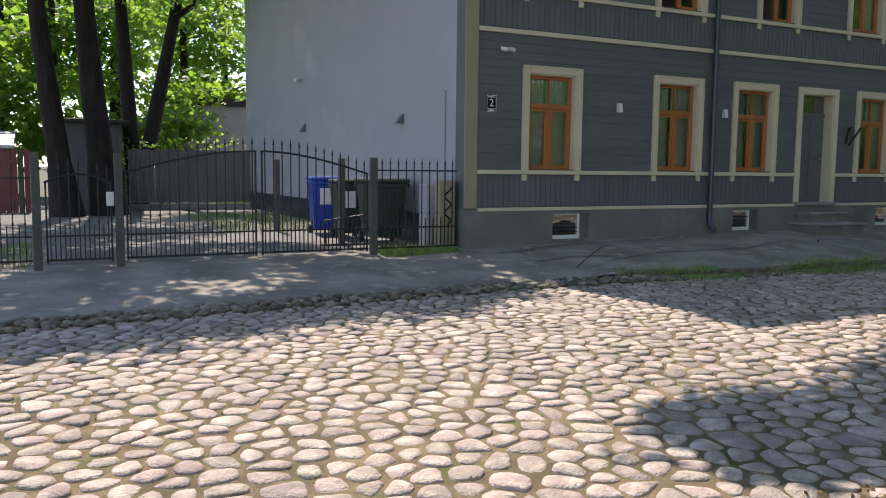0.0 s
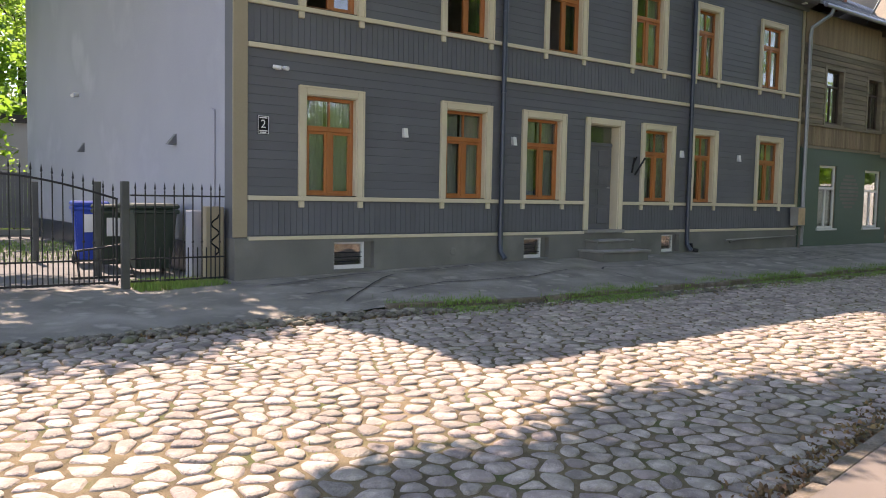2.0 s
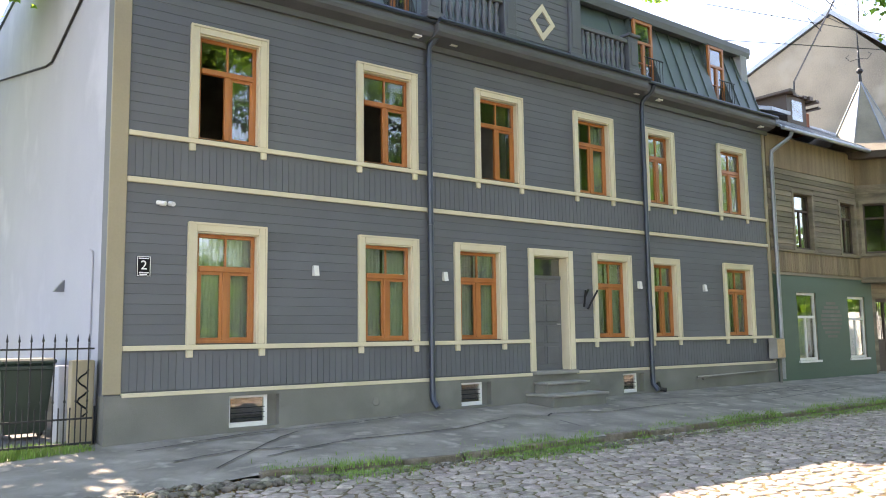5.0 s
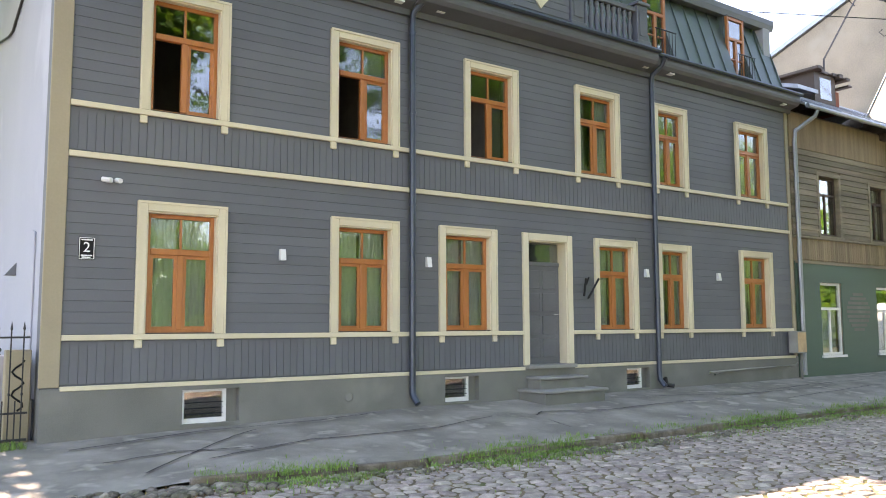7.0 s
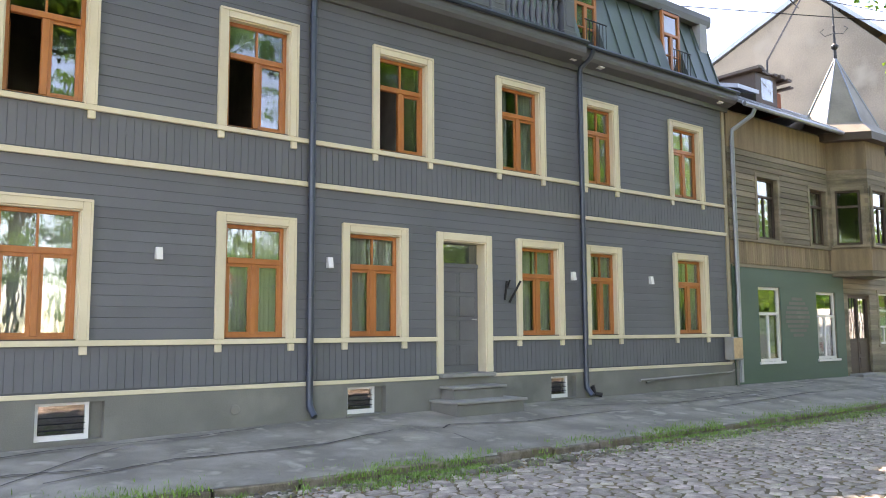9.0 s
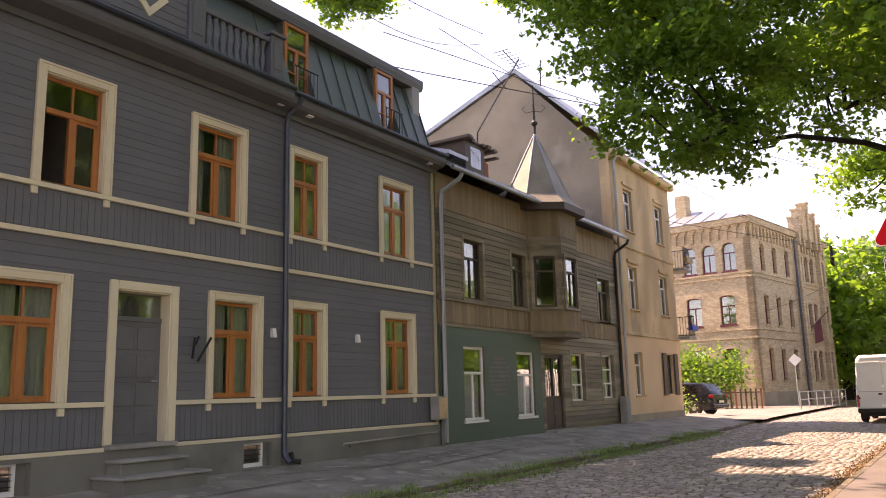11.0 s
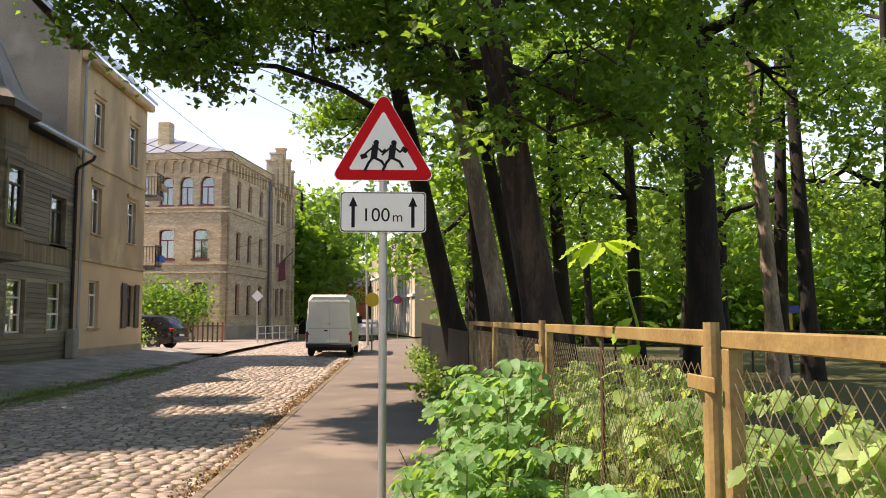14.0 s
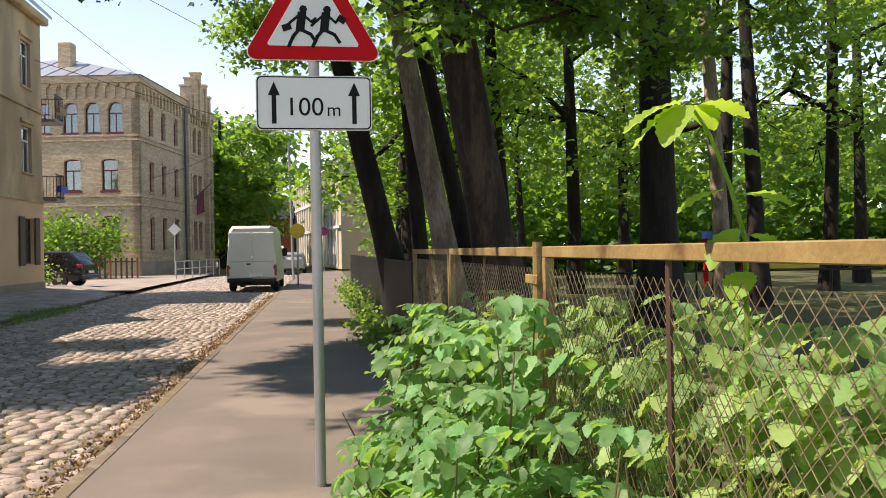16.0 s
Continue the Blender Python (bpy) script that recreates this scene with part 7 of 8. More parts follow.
part("wall", B(3.4, 5.0, 43, 46, 0, 3.4), M_redbrick, low)
part("roof", B(3.2, 5.15, 42.8, 46.2, 3.4, 3.6), M_zinc, low)
low = thing("outbuilding", "low shed with a pale corrugated roof behind the red fence", "outbuilding")
part("wall", B(-6, -1.2, 30, 33, 0, 2.0), M_brownwood, low)
bm = bmesh.new()
prism(bm, [(29.6, 2.0), (33.4, 2.6), (33.4, 2.7), (29.6, 2.1)], 0, -6.3, -0.9)
part("roof", bm, M_zinc, low)
sledge = thing("bicycle_rack", "low dark metal rack on the yard paving", "rack")
part("frame", tube(bmesh.new(), [(4.6, 14.2, 0.05), (4.5, 14.0, 0.5), (5.1, 13.6, 0.62), (5.3, 13.5, 0.1)], 0.02, 6), M_iron, sledge)
part("foot", B(4.4, 5.4, 13.8, 13.9, 0.05, 0.09), M_iron, sledge)


# ---- parked vehicles ----
def wheel(parent, x, y, r, w, z=None):
    tb = lathe(bmesh.new(), [(r * 0.62, -w / 2), (r * 0.94, -w / 2), (r, -w / 3), (r, w / 3), (r * 0.94, w / 2), (r * 0.62, w / 2)], 20)
    m = Matrix.Translation((x, y, r if z is None else z)) @ Matrix.Rotation(radians(90), 4, "X")
    bmesh.ops.transform(tb, matrix=m, verts=tb.verts)
    wl = smoothed(part("wheel", tb, M_black, parent), 40)
    rb = lathe(bmesh.new(), [(0.04, -w / 2 - 0.006), (r * 0.6, -w / 2 + 0.01), (r * 0.61, w / 2 - 0.01), (0.04, w / 2 + 0.006)], 16)
    bmesh.ops.transform(rb, matrix=m, verts=rb.verts)
    part("rim", rb, M_rim, wl)


def shell(sections, material, name, parent, bevel=0.0):
    """Skin over cross sections: each a list of (x, y, z) rings of equal length."""
    bm = bmesh.new()
    rings = [[bm.verts.new(p) for p in s] for s in sections]
    for a, b in zip(rings, rings[1:]):
        for k in range(len(a)):
            bm.faces.new((a[k], a[(k + 1) % len(a)], b[(k + 1) % len(b)], b[k]))
    bm.faces.new(rings[0][::-1])
    bm.faces.new(rings[-1])
    bmesh.ops.recalc_face_normals(bm, faces=bm.faces)
    return smoothed(part(name, bm, material, parent), 35)


VX, VY, VZ = 42.0, 4.22, -0.05
van = thing("van", "white panel van parked at the kerb, seen from behind", "van", at=(VX, VY, VZ))


def vring(x, w, z0, z1, tuck):
    r = 0.16
    return [(x, -w, z0), (x, -w, z0 + 0.5), (x, -w * 0.985, 1.2), (x, -w * tuck, z1 - r), (x, -w * tuck + r * 0.8, z1), (x, w * tuck - r * 0.8, z1), (x, w * tuck, z1 - r), (x, w * 0.985, 1.2), (x, w, z0 + 0.5), (x, w, z0)]


shell([vring(0.0, 0.93, 0.42, 2.46, 0.86), vring(0.12, 0.97, 0.40, 2.56, 0.88), vring(3.6, 0.98, 0.38, 2.58, 0.89), vring(4.5, 0.97, 0.38, 2.4, 0.88), vring(5.1, 0.95, 0.4, 1.5, 0.93), vring(5.7, 0.85, 0.4, 1.1, 0.9)], M_van, "body", van)
for s in (-1, 1):
    dm = bmesh.new()
    box(dm, -0.03, 0.01, s * 0.02 if s > 0 else -0.86, 0.86 if s > 0 else -0.02, 0.55, 2.3, 0.015)
    d_ = part("rear_door", dm, M_van, van)
    part("window", B(-0.036, -0.031, 0.1 if s > 0 else -0.74, 0.74 if s > 0 else -0.1, 1.45, 2.1, bevel=0.003), M_van, d_, "blanked rear window panel")
    part("hinge", B(-0.05, -0.03, s * 0.84 - 0.03, s * 0.84 + 0.03, 0.9, 0.98), M_black, d_)
    tl = part("tail_light", B(-0.035, 0.05, s * 0.89 - 0.05, s * 0.89 + 0.05, 0.62, 1.05, bevel=0.02), M_taill, van)
    part("mud_flap", B(0.75, 0.78, s * 0.8 - 0.15, s * 0.8 + 0.15, 0.12, 0.5), M_black, van)
    part("mirror", B(4.6, 4.75, s * 1.02 - 0.12, s * 1.02 + 0.12, 1.35, 1.7, bevel=0.04), M_black, van)
part("door_handle", B(-0.05, -0.031, 0.05, 0.2, 1.05, 1.11), M_black, van)
part("badge", lathe(bmesh.new(), [(0.07, 0), (0.07, 0.01)], 12), M_rim, van).matrix_basis = Matrix.Translation((-0.035, 0, 1.35)) @ Matrix.Rotation(radians(-90), 4, "Y")
part("swage", B(-0.036, -0.028, -0.84, 0.84, 1.16, 1.19), M_steel, van)
part("number_plate", B(-0.042, -0.031, -0.42, 0.1, 0.6, 0.71), M_signw, van)
part("bumper", B(-0.12, 0.1, -0.93, 0.93, 0.38, 0.54, bevel=0.03), M_black, van)
part("tow_bar", tube(bmesh.new(), [(0.1, 0, 0.36), (-0.22, 0, 0.36), (-0.22, 0, 0.44)], 0.03, 6), M_black, van)
part("underbody", B(0.1, 5.4, -0.8, 0.8, 0.25, 0.42), M_black, van)
for x in (1.1, 4.75):
    for y in (-0.84, 0.84):
        wheel(van, x, y, 0.34, 0.22)

suv = thing("car", "black estate car parked nose-in beside the ochre house", "car", at=(48.6, 12.0, 0.06))
suv.rotation_euler = (0, 0, radians(80))


def cring(x, w, z0, zb, zt, tuck):
    return [(x, -w * 0.92, z0), (x, -w, z0 + 0.25), (x, -w * 0.98, zb), (x, -w * tuck, zt - 0.06), (x, -w * tuck + 0.1, zt), (x, w * tuck - 0.1, zt), (x, w * tuck, zt - 0.06), (x, w * 0.98, zb), (x, w, z0 + 0.25), (x, w * 0.92, z0)]


shell([cring(0, 0.8, 0.4, 0.85, 1.0, 0.9), cring(0.15, 0.9, 0.3, 0.95, 1.18, 0.88), cring(0.6, 0.93, 0.25, 1.0, 1.60, 0.74), cring(2.6, 0.94, 0.25, 1.0, 1.66, 0.76), cring(3.5, 0.94, 0.25, 0.98, 1.1, 0.9), cring(4.6, 0.86, 0.3, 0.85, 0.95, 0.85), cring(4.75, 0.7, 0.4, 0.7, 0.8, 0.8)], M_car, "body", suv)
for s in (-1, 1):
    wb = bmesh.new()
    a = [(0.75, 1.06), (2.9, 1.06), (2.45, 1.52), (0.95, 1.5)]
    for y in (s * 0.90,):
        vs = [wb.verts.new((p[0], s * (0.935 - 0.42 * (p[1] - 1.0)), p[1])) for p in a]
        wb.faces.new(vs)
    bmesh.ops.solidify(wb, geom=list(wb.faces), thickness=0.012)
    part("side_window", wb, M_carglass, suv)
    part("tail_light", B(-0.02, 0.2, s * 0.78 - 0.1, s * 0.78 + 0.1, 0.86, 1.02, bevel=0.02), M_taill, suv)
rw = bmesh.new()
rw.faces.new([rw.verts.new(p) for p in ((0.17, -0.7, 1.2), (0.17, 0.7, 1.2), (0.52, 0.6, 1.55), (0.52, -0.6, 1.55))])
bmesh.ops.solidify(rw, geom=list(rw.faces), thickness=0.02)
part("rear_window", rw, M_carglass, suv)
part("bumper", B(-0.06, 0.2, -0.86, 0.86, 0.35, 0.55, bevel=0.04), M_car, suv)
part("number_plate", B(-0.075, -0.062, -0.26, 0.26, 0.62, 0.73), M_signw, suv)
for x in (0.95, 3.75):
    for y in (-0.84, 0.84):
        wheel(suv, x, y, 0.36, 0.22)
fc = thing("car", "silver car parked far down the street", "car", at=(66, 3.6, 0))
shell([cring(0, 0.75, 0.35, 0.8, 0.95, 0.9), cring(0.5, 0.85, 0.25, 0.9, 1.4, 0.74), cring(2.4, 0.86, 0.25, 0.9, 1.45, 0.76), cring(3.2, 0.85, 0.25, 0.88, 1.0, 0.9), cring(4.2, 0.75, 0.3, 0.7, 0.8, 0.85)], M_steel, "body", fc)
part("rear_window", B(0.2, 0.26, -0.6, 0.6, 1.0, 1.3), M_carglass, fc)
for x in (0.8, 3.3):
    for y in (-0.75, 0.75):
        wheel(fc, x, y, 0.3, 0.2)

# ---- far signs, poles and railings ----
for x, y, h, kind in ((70.0, 1.5, 3.25, "round"), (44.5, 2.55, 2.65, "yellow"), (63.0, 10.85, 3.2, "diamond")):
    t = thing("road_sign", {"round": "round red and blue no stopping sign on a thin pole", "yellow": "small yellow sign on a thin pole", "diamond": "pale diamond sign on a grey pole"}[kind], "sign")
    part("pole", tube(bmesh.new(), [(x + 0.04, y, 0), (x + 0.04, y, h)], 0.035, 8), M_steel, t)
    if kind == "diamond":
        part("plate", B(x - 0.01, x + 0.005, y - 0.28, y + 0.28, h - 0.45, h + 0.11, m=Matrix.Translation((x, y, h - 0.17)) @ Matrix.Rotation(radians(45), 4, "X") @ Matrix.Translation((-x, -y, -h + 0.17))), M_signw, t)
        continue
    for r, m_, d in ((0.32, M_signr if kind == "round" else M_signy, 0.0), (0.24, M_signb if kind == "round" else M_signy, 0.008)):
        db = lathe(bmesh.new(), [(r, 0), (r, 0.006)], 20)
        bmesh.ops.transform(db, matrix=Matrix.Translation((x - d, y, h - 0.3)) @ Matrix.Rotation(radians(-90), 4, "Y"), verts=db.verts)
        part("disc", db, m_, t)
    if kind == "round":
        for a in (45, -45):
            part("stroke", B(-0.007, 0.0, -0.24, 0.24, -0.03, 0.03, m=Matrix.Translation((x - 0.0155 - (0.001 if a > 0 else 0), y, h - 0.3)) @ Matrix.Rotation(radians(a), 4, "X")), M_signr, t)
t = thing("lamp_post", "slim grey lamp post far down the footpath", "lamp")
part("pole", tube(bmesh.new(), [(55, 3.15, -0.1), (55.1, 3.3, 8.0), (55.1, 4.3, 8.6)], [0.08, 0.06, 0.04], 8), M_steel, t)
part("lamp_head", B(54.95, 55.25, 4.3, 4.9, 8.55, 8.68, bevel=0.03), M_steel, t)
t = thing("street_railing", "pale tubular railing at the street corner", "railing")
for k in range(7):
    part("post", tube(bmesh.new(), [(58 + k * 1.6, 9.9 - k * 0.2, 0), (58 + k * 1.6, 9.9 - k * 0.2, 1.05)], 0.035, 6), M_steel, t)
for z in (0.6, 1.05):
    part("rail", tube(bmesh.new(), [(58, 9.9, z), (67.6, 8.7, z)], 0.03, 6), M_steel, t)
t = thing("low_fence", "low rusty fence in front of the brick building", "fence")
for k in range(20):
    part("picket", B(59 + 0.02, 59.06, 12.2 + k * 0.3, 12.3 + k * 0.3, 0.1, 1.3), M_redbrick if k % 5 == 0 else M_rust2, t)
part("rail", B(59.06, 59.1, 12.2, 18.0, 1.05, 1.12), M_rust2, t)
# wires over the street
for i, (p, q) in enumerate((((22.5, 12.6, 9.6), (45, -3, 9.5)), ((24, 14, 11.5), (60, 2, 12)), ((30, 16, 14.5), (70, 8, 9.5)), ((42, 12, 8.8), (60, -2, 8)), ((23.6, 15, 12.5), (33, 16, 15)), ((50, 3.4, 8.3), (66, 13, 6.5)), ((16, 14, 13), (33.2, 16, 15.5)))):
    pts = [Vector(p).lerp(Vector(q), k / 10) - Vector((0, 0, 0.5 * math.sin(math.pi * k / 10))) for k in range(11)]
    tagged(part("overhead_wire", tube(bmesh.new(), pts, 0.012, 4), M_iron), "thin dark wire across the street", "wire", "overhead wires")

# ---- kerbs, grass and litter ----
ks = bmesh.new()
box(ks, -0.46, 0.46, -0.06, 0.06, -0.16, 0.0, 0.014)
ks_me = bpy.data.meshes.new("kerb_stone")
ks.to_mesh(ks_me)
ks.free()
ks_me.materials.append(M_kerb)
kerb = thing("kerb", "low worn concrete kerb along the house pavement", "kerb", kind="structure")
kerb2 = thing("kerb", "low worn stone kerb along the footpath", "kerb", kind="structure")
rk = random.Random(8)
for k in range(60):
    x = -12 + k * 0.95
    a = math.atan2(kerb_far(x + 0.4) - kerb_far(x - 0.4), 0.8)
    if x < 7.2:
        continue
    piece("kerb_stone", ks_me, kerb, Matrix.Translation((x, kerb_far(x) + 0.1 + rk.uniform(-0.02, 0.02), land(x, kerb_far(x) + 0.1) + 0.02 + rk.uniform(-0.03, 0.015))) @ Matrix.Rotation(a + rk.uniform(-0.02, 0.02), 4, "Z"))
for k in range(80):
    x = -12 + k * 0.95
    a = math.atan2(kerb_near(x + 0.4) - kerb_near(x - 0.4), 0.8)
    piece("kerb_stone", ks_me, kerb2, Matrix.Translation((x, kerb_near(x) - 0.1, 0.004 + rk.uniform(-0.015, 0.006))) @ Matrix.Rotation(a, 4, "Z"))
# crack lines in the pavement
for pts in (((8.0, 10.2), (9.5, 10.6), (11.5, 10.5), (13.0, 10.9)), ((7.2, 9.9), (8.6, 11.2), (9.2, 11.6)), ((12.5, 11.6), (13.6, 10.7), (13.9, 10.9), (15.2, 10.6), (18, 10.7)), ((17, 11.4), (19.5, 10.9), (23, 10.8)), ((20, 10.2), (24, 10.6), (29, 10.5)), ((6.9, 10.6), (7.8, 10.75), (8.8, 10.5)), ((6.7, 11.45), (8.4, 11.8), (10.2, 11.72), (11.4, 11.9)), ((9.8, 11.0), (10.1, 10.6), (10.4, 9.6)), ((16.2, 11.5), (17.6, 10.9), (17.9, 10.2)), ((13.2, 10.9), (13.5, 10.3), (13.4, 9.6)), ((19.6, 11.6), (20.4, 11.0), (22.5, 11.2), (25.5, 11.3))):
    bm = bmesh.new()
    fine = []
    for p, q in zip(pts, pts[1:]):
        for k in range(8):
            fine.append((p[0] + (q[0] - p[0]) * k / 8, p[1] + (q[1] - p[1]) * k / 8 + 0.05 * noise.noise(Vector((p[0] + k * 0.7, p[1], 3)))))
    for p, q in zip(fine, fine[1:]):
        w = 0.02 + 0.012 * noise.noise(Vector((p[0] * 2, p[1] * 2, 7)))
        vs = [bm.verts.new((u, v + s, land(u, v) + 0.0165 + 0.012 * noise.noise(Vector((u * 0.7, v * 0.7, 0))))) for (u, v), s in ((p, -w), (q, -w), (q, w), (p, w))]
        bm.faces.new(vs)
    tagged(part("pavement_crack", bm, M_joint), "dark tar-filled crack in the asphalt pavement", "crack", "pavement cracks", "structure")


def blades(name, label, spots, hi, material, seed, lean=0.5, width=0.006):
    """Grass: spots are (x, y, z)."""
    rng = np.random.default_rng(seed)
    p = np.array(spots)
    n = len(p)
    a = rng.uniform(0, 6.283, n)
    h = hi * rng.uniform(0.35, 1.0, n)
    dx, dy = np.cos(a), np.sin(a)
    l = lean * h * rng.uniform(0.2, 1, n)
    w = width * rng.uniform(0.7, 1.5, n)
    v = np.stack([np.stack([p[:, 0] - dy * w, p[:, 1] + dx * w, p[:, 2]], 1), np.stack([p[:, 0] + dy * w, p[:, 1] - dx * w, p[:, 2]], 1),
                  np.stack([p[:, 0] + dx * l * 0.4 + dy * w * 0.7, p[:, 1] + dy * l * 0.4 - dx * w * 0.7, p[:, 2] + h * 0.65], 1), np.stack([p[:, 0] + dx * l * 0.4 - dy * w * 0.7, p[:, 1] + dy * l * 0.4 + dx * w * 0.7, p[:, 2] + h * 0.65], 1),
                  np.stack([p[:, 0] + dx * l, p[:, 1] + dy * l, p[:, 2] + h], 1)], axis=1).reshape(-1, 3)
    f = []
    for i in range(n):
        b = i * 5
        f += [(b, b + 1, b + 2, b + 3), (b + 3, b + 2, b + 4)]
    ob = raw(name, v.tolist(), f, material)
    return tagged(ob, label, "grass", kind="stuff")


rng = np.random.default_rng(17)
gs, dr = [], []
while len(gs) < 26000:
    x = rng.uniform(7.6, 36)
    y = kerb_far(x) + rng.normal(-0.1, 0.26)
    den = noise.noise(Vector((x * 0.55, 0, 4))) + 0.35 + (0.35 if 8.5 < x < 14 else 0) + (0.25 if x > 16 else 0)
    if den + 0.9 * noise.noise(Vector((x * 2.2, y * 3, 1))) > rng.uniform(0.25, 1.0):
        gs.append((x, y, land(x, y) - 0.02))
blades("grass", "tufts of green grass growing along the broken kerb", gs, 0.088, M_grass, 3, 0.8, 0.005)
gs = []
for k in range(9000):
    u = rng.uniform(0, 1)
    if u < 0.35:
        x, y = rng.uniform(4.9, 6.3), rng.uniform(11.9, 12.9)
    elif u < 0.7:
        x, y = rng.uniform(-4, -0.3), rng.uniform(12.3, 16)
    else:
        x, y = rng.uniform(3.5, 6.3), rng.uniform(17, 24)
    gs.append((x, y, 0.03))
blades("grass", "grass patches beside the gate and the bins", gs, 0.14, M_grass, 4)
gs = []
for k in range(9000):
    x = 10 + 30 * rng.random() ** 1.6
    y = rng.uniform(0.1, 0.75) if rng.random() < 0.8 else rng.uniform(-1.5, 0.1)
    gs.append((x, y, 0.0))
blades("grass", "long pale grass along the foot of the garden fence", gs, 0.3, M_grass, 5)
lit = []
for k in range(4500):
    x = rng.uniform(-6, 8) if k % 3 else rng.uniform(8, 34)
    lit.append((x, kerb_far(x) - (0.12 if x < 8 else 0.3) + rng.normal(-0.1, 0.16), land(x, kerb_far(x) - 0.25) + 0.0))
for k in range(9000):
    x = rng.uniform(3, 40)
    lit.append((x, kerb_near(x) + rng.normal(0.05, 0.13), land(x, kerb_near(x) + 0.1) + 0.0))
blades("leaf_litter", "dry brown leaf litter gathered along the kerb", lit, 0.035, M_drygrass, 6, 1.6, 0.012)
lit = []
for k in range(6000):
    x, s = rng.uniform(-6, 34), rng.random()
    y = kerb_near(x) + (kerb_far(x) - kerb_near(x)) * s
    if noise.noise(Vector((x * 0.8, y * 0.8, 9))) > 0.02:
        lit.append((x, y, land(x, y) - 0.025))
blades("joint_grass", "short grass sprouting in the joints between the cobbles", lit, 0.045, M_grass, 7, 1.0, 0.005)

# ---- rubble along the broken road edge ----
def rubble(label, spots, seed):
    """Half-buried stones: spots are (x, y, z, radius)."""
    src = bmesh.new()
    bmesh.ops.create_icosphere(src, subdivisions=1, radius=1.0)
    src.verts.ensure_lookup_table()
    bv, bf = np.array([tuple(v.co) for v in src.verts]), np.array([[v.index for v in f.verts] for f in src.faces])
    src.free()
    rng_ = np.random.default_rng(seed)
    vs_, fs_ = [], []
    for n_, (x, y, z, r) in enumerate(spots):
        a = rng_.uniform(0, 6.283)
        c, sn = math.cos(a), math.sin(a)
        q = bv * (r * rng_.uniform(0.9, 1.5), r * rng_.uniform(0.7, 1.0), r * rng_.uniform(0.4, 0.65)) * rng_.uniform(0.82, 1.12, (len(bv), 1))
        vs_.append(q @ np.array(((c, sn, 0), (-sn, c, 0), (0, 0, 1))) + (x, y, z))
        fs_.append(bf + n_ * len(bv))
    ob = raw("rubble", np.concatenate(vs_).tolist(), np.concatenate(fs_).tolist(), M_rubble, None, True)
    return tagged(ob, label, "stones", kind="stuff")


rng = np.random.default_rng(41)
rub = []
for k in range(950):
    x = rng.uniform(-8, 8.2)
    y = kerb_far(x) + 0.1 + rng.uniform(-0.62, 0.05)
    rub.append((x, y, land(x, min(y, kerb_far(x) - 0.01)) + 0.012 + 0.02 * rng.random(), rng.uniform(0.04, 0.085)))
for k in range(900):
    x = rng.uniform(8.0, 33)
    y = kerb_far(x) + rng.normal(-0.28, 0.12) - (0.12 if 12.2 < x < 15.5 else 0)
    rub.append((x, y, land(x, min(y, kerb_far(x) - 0.01)) + 0.005, rng.uniform(0.02, 0.06) * (1.5 if 12.2 < x < 14 else 1)))
rubble("loose dark stones and rubble along the broken road edge", rub, 42)

# ---- cobbles: single stones where the walk begins, joined further off ----
rs = random.Random(31)
SP = 0.176


def cell_of(p, near):
    """The part of a square round p that is nearer to p than to any neighbour."""
    poly = [(p[0] - 0.2, p[1] - 0.2), (p[0] + 0.2, p[1] - 0.2), (p[0] + 0.2, p[1] + 0.2), (p[0] - 0.2, p[1] + 0.2)]
    for q in near:
        nx, ny = q[0] - p[0], q[1] - p[1]
        l = math.hypot(nx, ny)
        if l > 0.42:
            continue
        nx, ny = nx / l, ny / l
        lim = nx * p[0] + ny * p[1] + l / 2 - 0.0115
        out = []
        for a, b in zip(poly, poly[1:] + poly[:1]):
            da, db = nx * a[0] + ny * a[1] - lim, nx * b[0] + ny * b[1] - lim
            if da <= 0:
                out.append(a)
            if da * db < 0:
                s = da / (da - db)
                out.append((a[0] + (b[0] - a[0]) * s, a[1] + (b[1] - a[1]) * s))
        poly = out
        if len(poly) < 3:
            return []
    return poly


def corner_cut(poly, k=0.22):
    out = []
    for a, b in zip(poly, poly[1:] + poly[:1]):
        if math.hypot(b[0] - a[0], b[1] - a[1]) < 0.02:
            out.append(((a[0] + b[0]) / 2, (a[1] + b[1]) / 2))
        else:
            out.append((a[0] + (b[0] - a[0]) * k, a[1] + (b[1] - a[1]) * k))
            out.append((a[0] + (b[0] - a[0]) * (1 - k), a[1] + (b[1] - a[1]) * (1 - k)))
    return out


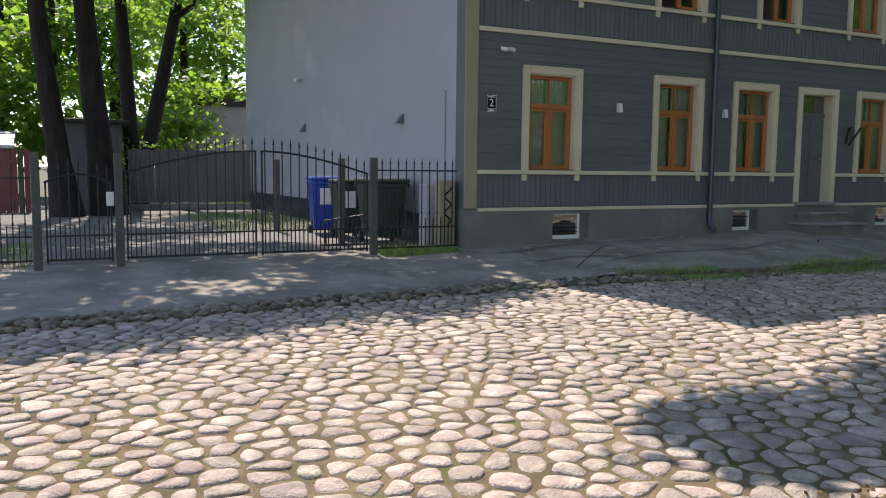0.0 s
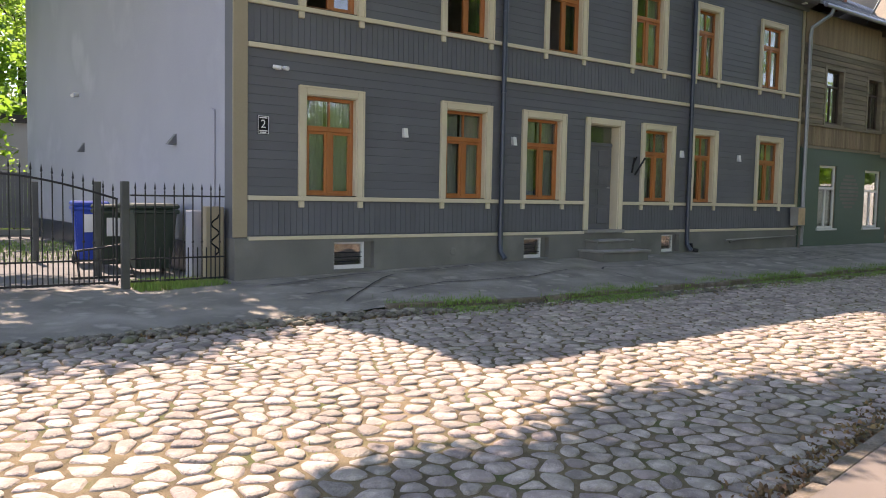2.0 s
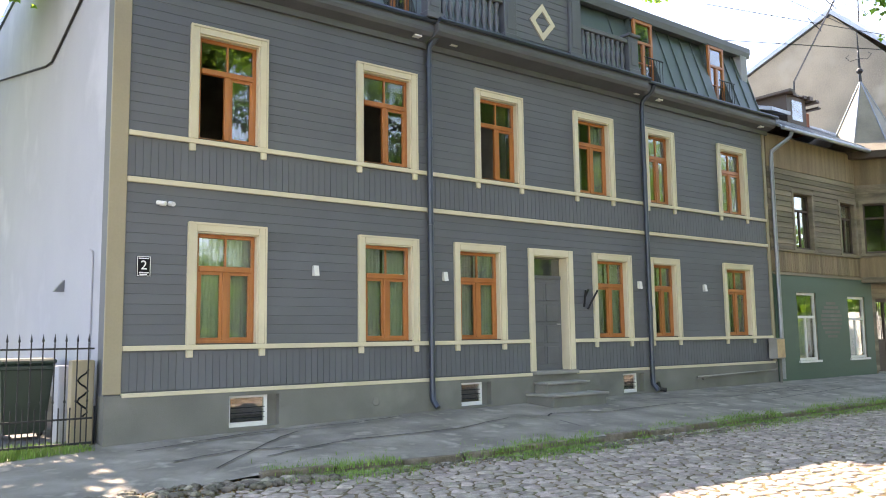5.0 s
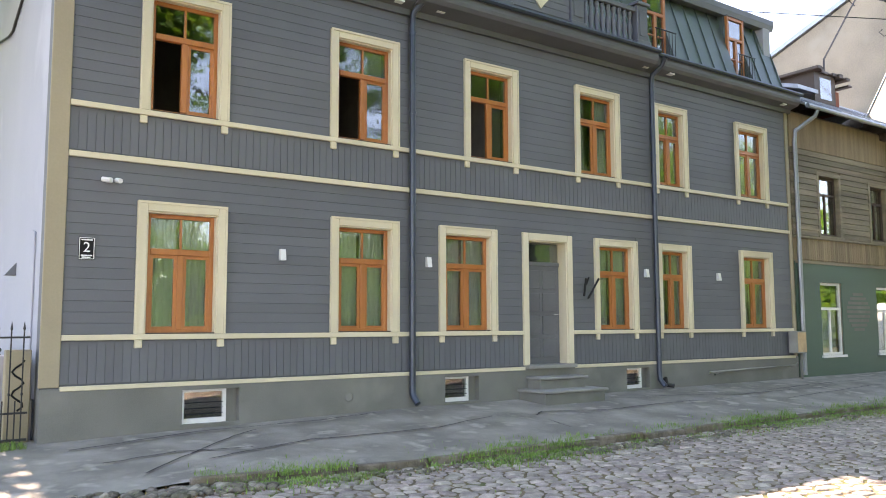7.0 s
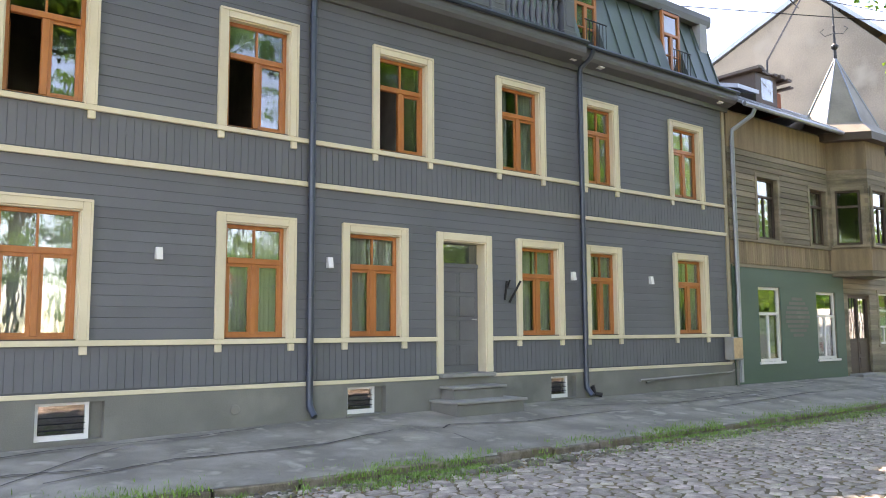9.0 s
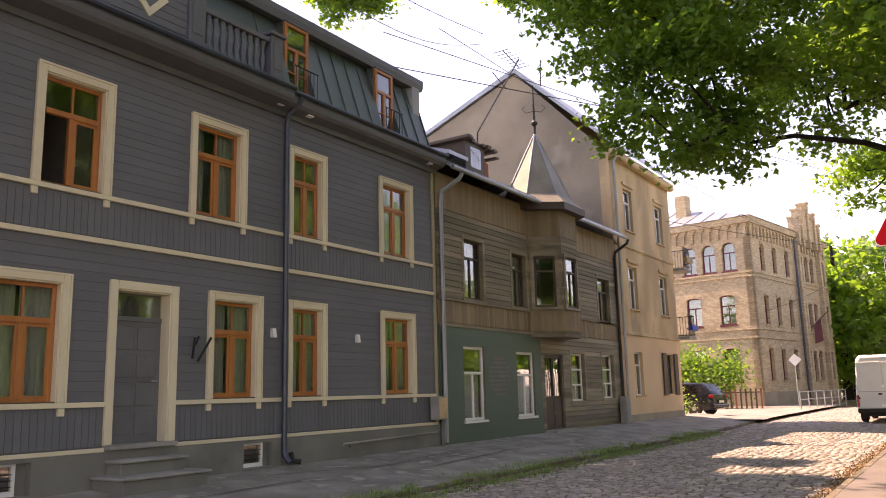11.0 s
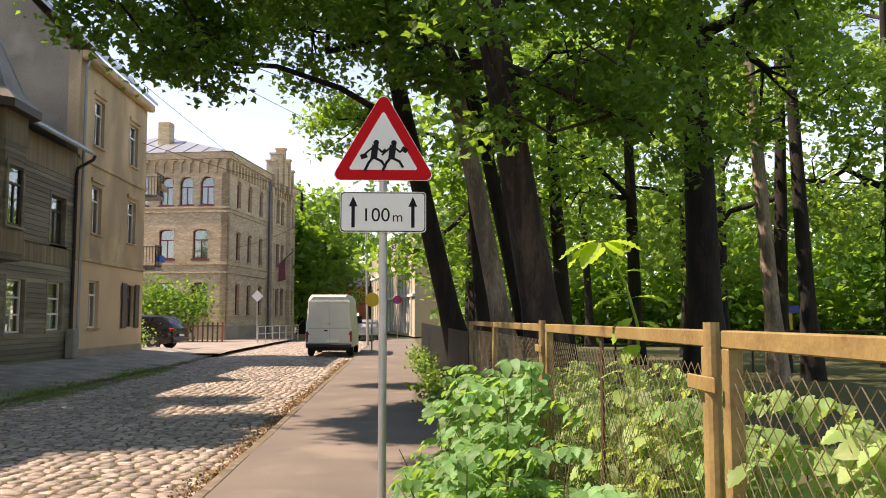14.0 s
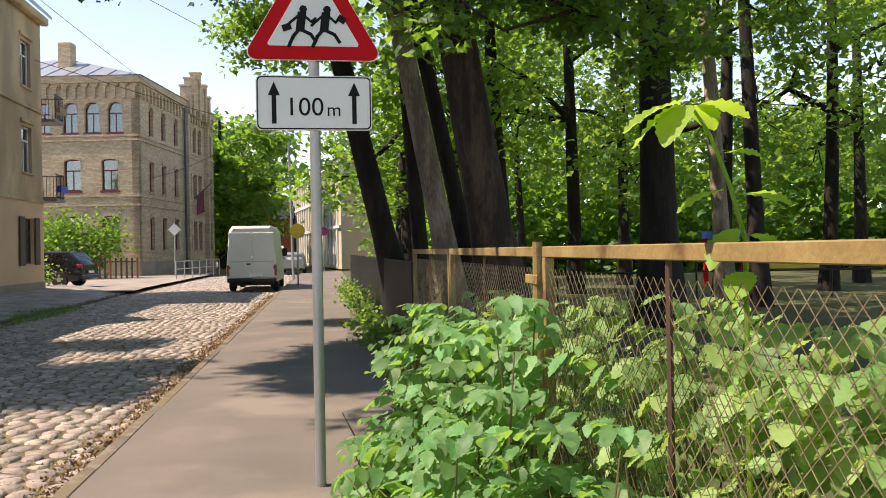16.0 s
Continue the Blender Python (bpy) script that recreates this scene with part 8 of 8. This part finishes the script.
grid = {}
nx_, ny_ = int(68 / SP), int(8 / SP)
for i in range(nx_):
    for j in range(ny_):
        x = -8 + (i + (0.5 if j % 2 else 0)) * SP * 1.08 + rs.uniform(-0.066, 0.066)
        y = 1.8 + j * SP * 0.94 + rs.uniform(-0.05, 0.05) + 0.08 * math.sin(x * 0.9)
        if rs.random() > 0.06:
            grid[(i, j)] = (x, y)
near_n, vs, fs, off = 0, [], [], 0
for (i, j), p in grid.items():
    x, y = p
    if not kerb_near(x) + 0.03 < y < kerb_far(x) + (0.0 if x > 7 else 0.12):
        continue
    around = [grid[(i + a, j + b)] for a in (-2, -1, 0, 1, 2) for b in (-2, -1, 0, 1, 2) if (a or b) and (i + a, j + b) in grid]
    poly = cell_of(p, around)
    if len(poly) < 3:
        continue
    poly = corner_cut(poly)
    n = len(poly)
    cx, cy = sum(q[0] for q in poly) / n, sum(q[1] for q in poly) / n
    z = land(x, y) + 0.012 * noise.noise(Vector((x * 0.7, y * 0.7, 0))) + rs.uniform(-0.007, 0.007)
    tx, ty = rs.uniform(-0.07, 0.07), rs.uniform(-0.07, 0.07)
    h = rs.uniform(0.003, 0.009)
    poly = [(cx + (q[0] - cx) * g, cy + (q[1] - cy) * g) for q in poly for g in (1 - 0.16 * abs(noise.noise(Vector((q[0] * 31, q[1] * 31, 2.0)))),)]
    v, f = [], []
    rings = ((1.0, -0.055), (0.975, -0.011), (0.88, -0.001), (0.5, h * 0.6)) if x < 13 else ((1.0, -0.03), (0.88, 0.0))
    for k_, dz in rings:
        for q in poly:
            dx, dy = (q[0] - cx) * k_, (q[1] - cy) * k_
            v.append((dx, dy, dz + (tx * dx + ty * dy if dz > -0.05 else 0) + (0.004 * noise.noise(Vector((q[0] * 23, q[1] * 23, k_ * 5))) if dz > -0.02 else 0)))
    v.append((0, 0, h * 0.62))
    for r in range(len(rings) - 1):
        for k in range(n):
            a, b = r * n + k, r * n + (k + 1) % n
            f.append((a, b, b + n, a + n))
    for k in range(n):
        f.append(((len(rings) - 1) * n + k, (len(rings) - 1) * n + (k + 1) % n, len(rings) * n))
    if near_n < 300 and 1.4 < x < 5.0 and y < 5.2:
        me = bpy.data.meshes.new("cobble")
        me.from_pydata(v, [], f)
        me.materials.append(M_cobble1)
        me.shade_smooth()
        piece("cobble", me, road, Matrix.Translation((cx, cy, z)))
        near_n += 1
    else:
        vs += [(a + cx, b + cy, c + z) for a, b, c in v]
        fs += [tuple(q + off for q in face) for face in f]
        off += len(v)
rest = raw("cobbles", vs, fs, M_cobble, road, True)
tagged(rest, "rounded granite cobbles in warm greys", kind="stuff")

# ---- weatherboards of the corner house ----
unit = bmesh.new()
vv = [unit.verts.new(p) for p in ((0, 0, 0), (1, 0, 0), (1, 0, 1), (0, 0, 1), (0, -1, 0.04), (1, -1, 0.04), (1, -0.45, 0.97), (0, -0.45, 0.97))]
for f in ((4, 5, 6, 7), (0, 1, 5, 4), (7, 6, 2, 3), (0, 4, 7, 3), (1, 2, 6, 5)):
    unit.faces.new([vv[k] for k in f])
bd_me = bpy.data.meshes.new("board")
unit.to_mesh(bd_me)
bd_me.materials.append(M_board)
bd2_me = bpy.data.meshes.new("board")
unit.to_mesh(bd2_me)
bd2_me.materials.append(M_oldwood1)
UV, UF = np.array([tuple(v.co) for v in unit.verts]), [(4, 5, 6, 7), (0, 1, 5, 4), (7, 6, 2, 3), (0, 4, 7, 3), (1, 2, 6, 5)]
unit.free()


def spans(x0, x1, gaps):
    cuts = [x0]
    for a, b in sorted(gaps):
        cuts += [a - 0.001, b + 0.001]
    cuts.append(x1)
    return [(a, b) for a, b in zip(cuts[::2], cuts[1::2]) if b - a > 0.02]


def boards(z0, z1, pitch, gaps_of, single, parent, face, x0, x1, joined_mat, proud=0.007, me=None):
    vs, fs, off = [], [], 0
    n = round((z1 - z0) / pitch)
    p = (z1 - z0) / n
    for r in range(n):
        z = z0 + r * p
        for a, b in spans(x0, x1, gaps_of(z + p / 2)):
            m = Matrix.Translation((a, face - 0.001, z)) @ Matrix.Diagonal((b - a, proud, p * 0.993, 1))
            if single:
                piece("board", me or bd_me, parent, m)
            else:
                q = np.array(m)
                vs.append(UV @ q[:3, :3].T + q[:3, 3])
                fs += [tuple(k + off for k in f) for f in UF]
                off += 8
    if vs:
        ob = raw("siding", np.concatenate(vs).tolist(), fs, joined_mat, parent)
        tagged(ob, "painted weatherboards", kind="stuff")


boards(Z_SILL + 0.002, Z_BELT - 0.082, 0.147, lambda z: [g for g in W_G] + [DOOR] if z < GW[1] + 0.01 else [], True, house, FA, xl, xr, M_slate)
boards(Z_SILL2 + 0.002, 6.97, 0.147, lambda z: [g for g in W_U] if z < UW[1] + 0.01 else [], True, house, FA, xl, xr, M_slate)


def upright(z0, z1, x0, x1, pitch, gaps, single, parent, face, mat_):
    vs, fs, off = [], [], 0
    for a, b in spans(x0, x1, gaps):
        n = max(1, round((b - a) / pitch))
        p = (b - a) / n
        for k in range(n):
            m = Matrix.Translation((a + k * p, face - 0.001, z0)) @ Matrix.Diagonal((p * 0.94, 0.013, z1 - z0, 1))
            if single:
                piece("board", bd_me, parent, m)
            else:
                q = np.array(m)
                vs.append(UV @ q[:3, :3].T + q[:3, 3])
                fs += [tuple(j + off for j in f) for f in UF]
                off += 8
    if vs:
        tagged(raw("siding", np.concatenate(vs).tolist(), fs, mat_, parent), "upright boards", kind="stuff")


upright(Z_BASE + 0.032, Z_SILL - 0.078, xl, xr, 0.112, [DOOR], True, house, FA, M_slate)
upright(Z_BELT + 0.002, Z_SILL2 - 0.078, xl, xr, 0.112, [], False, house, FA, M_slate)
# weatherboards of the old timber house
unit_old = lambda z: [(a - 0.1, b + 0.1) for a, b, c, d in B_LOW + B_UP if c - 0.08 < z < d + 0.1] + ([(OX0 - 0.01, OX1 + 0.01)] if z > 3.1 else []) + ([(BX0, 29.3), (B_DOOR[0], B_DOOR[1])] if z < 2.62 else ([(BX0, 29.3)] if z < 3.2 else []))


def merged(gaps):
    out = []
    for a, b in sorted(gaps):
        if out and a <= out[-1][1] + 0.03:
            out[-1] = (out[-1][0], max(out[-1][1], b))
        else:
            out.append((a, b))
    return out


boards(0.35, 3.19, 0.15, lambda z: merged(unit_old(z)), True, oldhouse, FB, BX0 + 0.01, BX1 - 0.01, M_oldwood, 0.03, bd2_me)
boards(3.86, 6.14, 0.15, lambda z: merged(unit_old(z)), True, oldhouse, FB, BX0 + 0.01, BX1 - 0.01, M_oldwood, 0.03, bd2_me)
upright(3.22, 3.79, BX0 + 0.01, BX1 - 0.01, 0.1, [(OX0, OX1)], False, oldhouse, FB - 0.004, M_brownband)
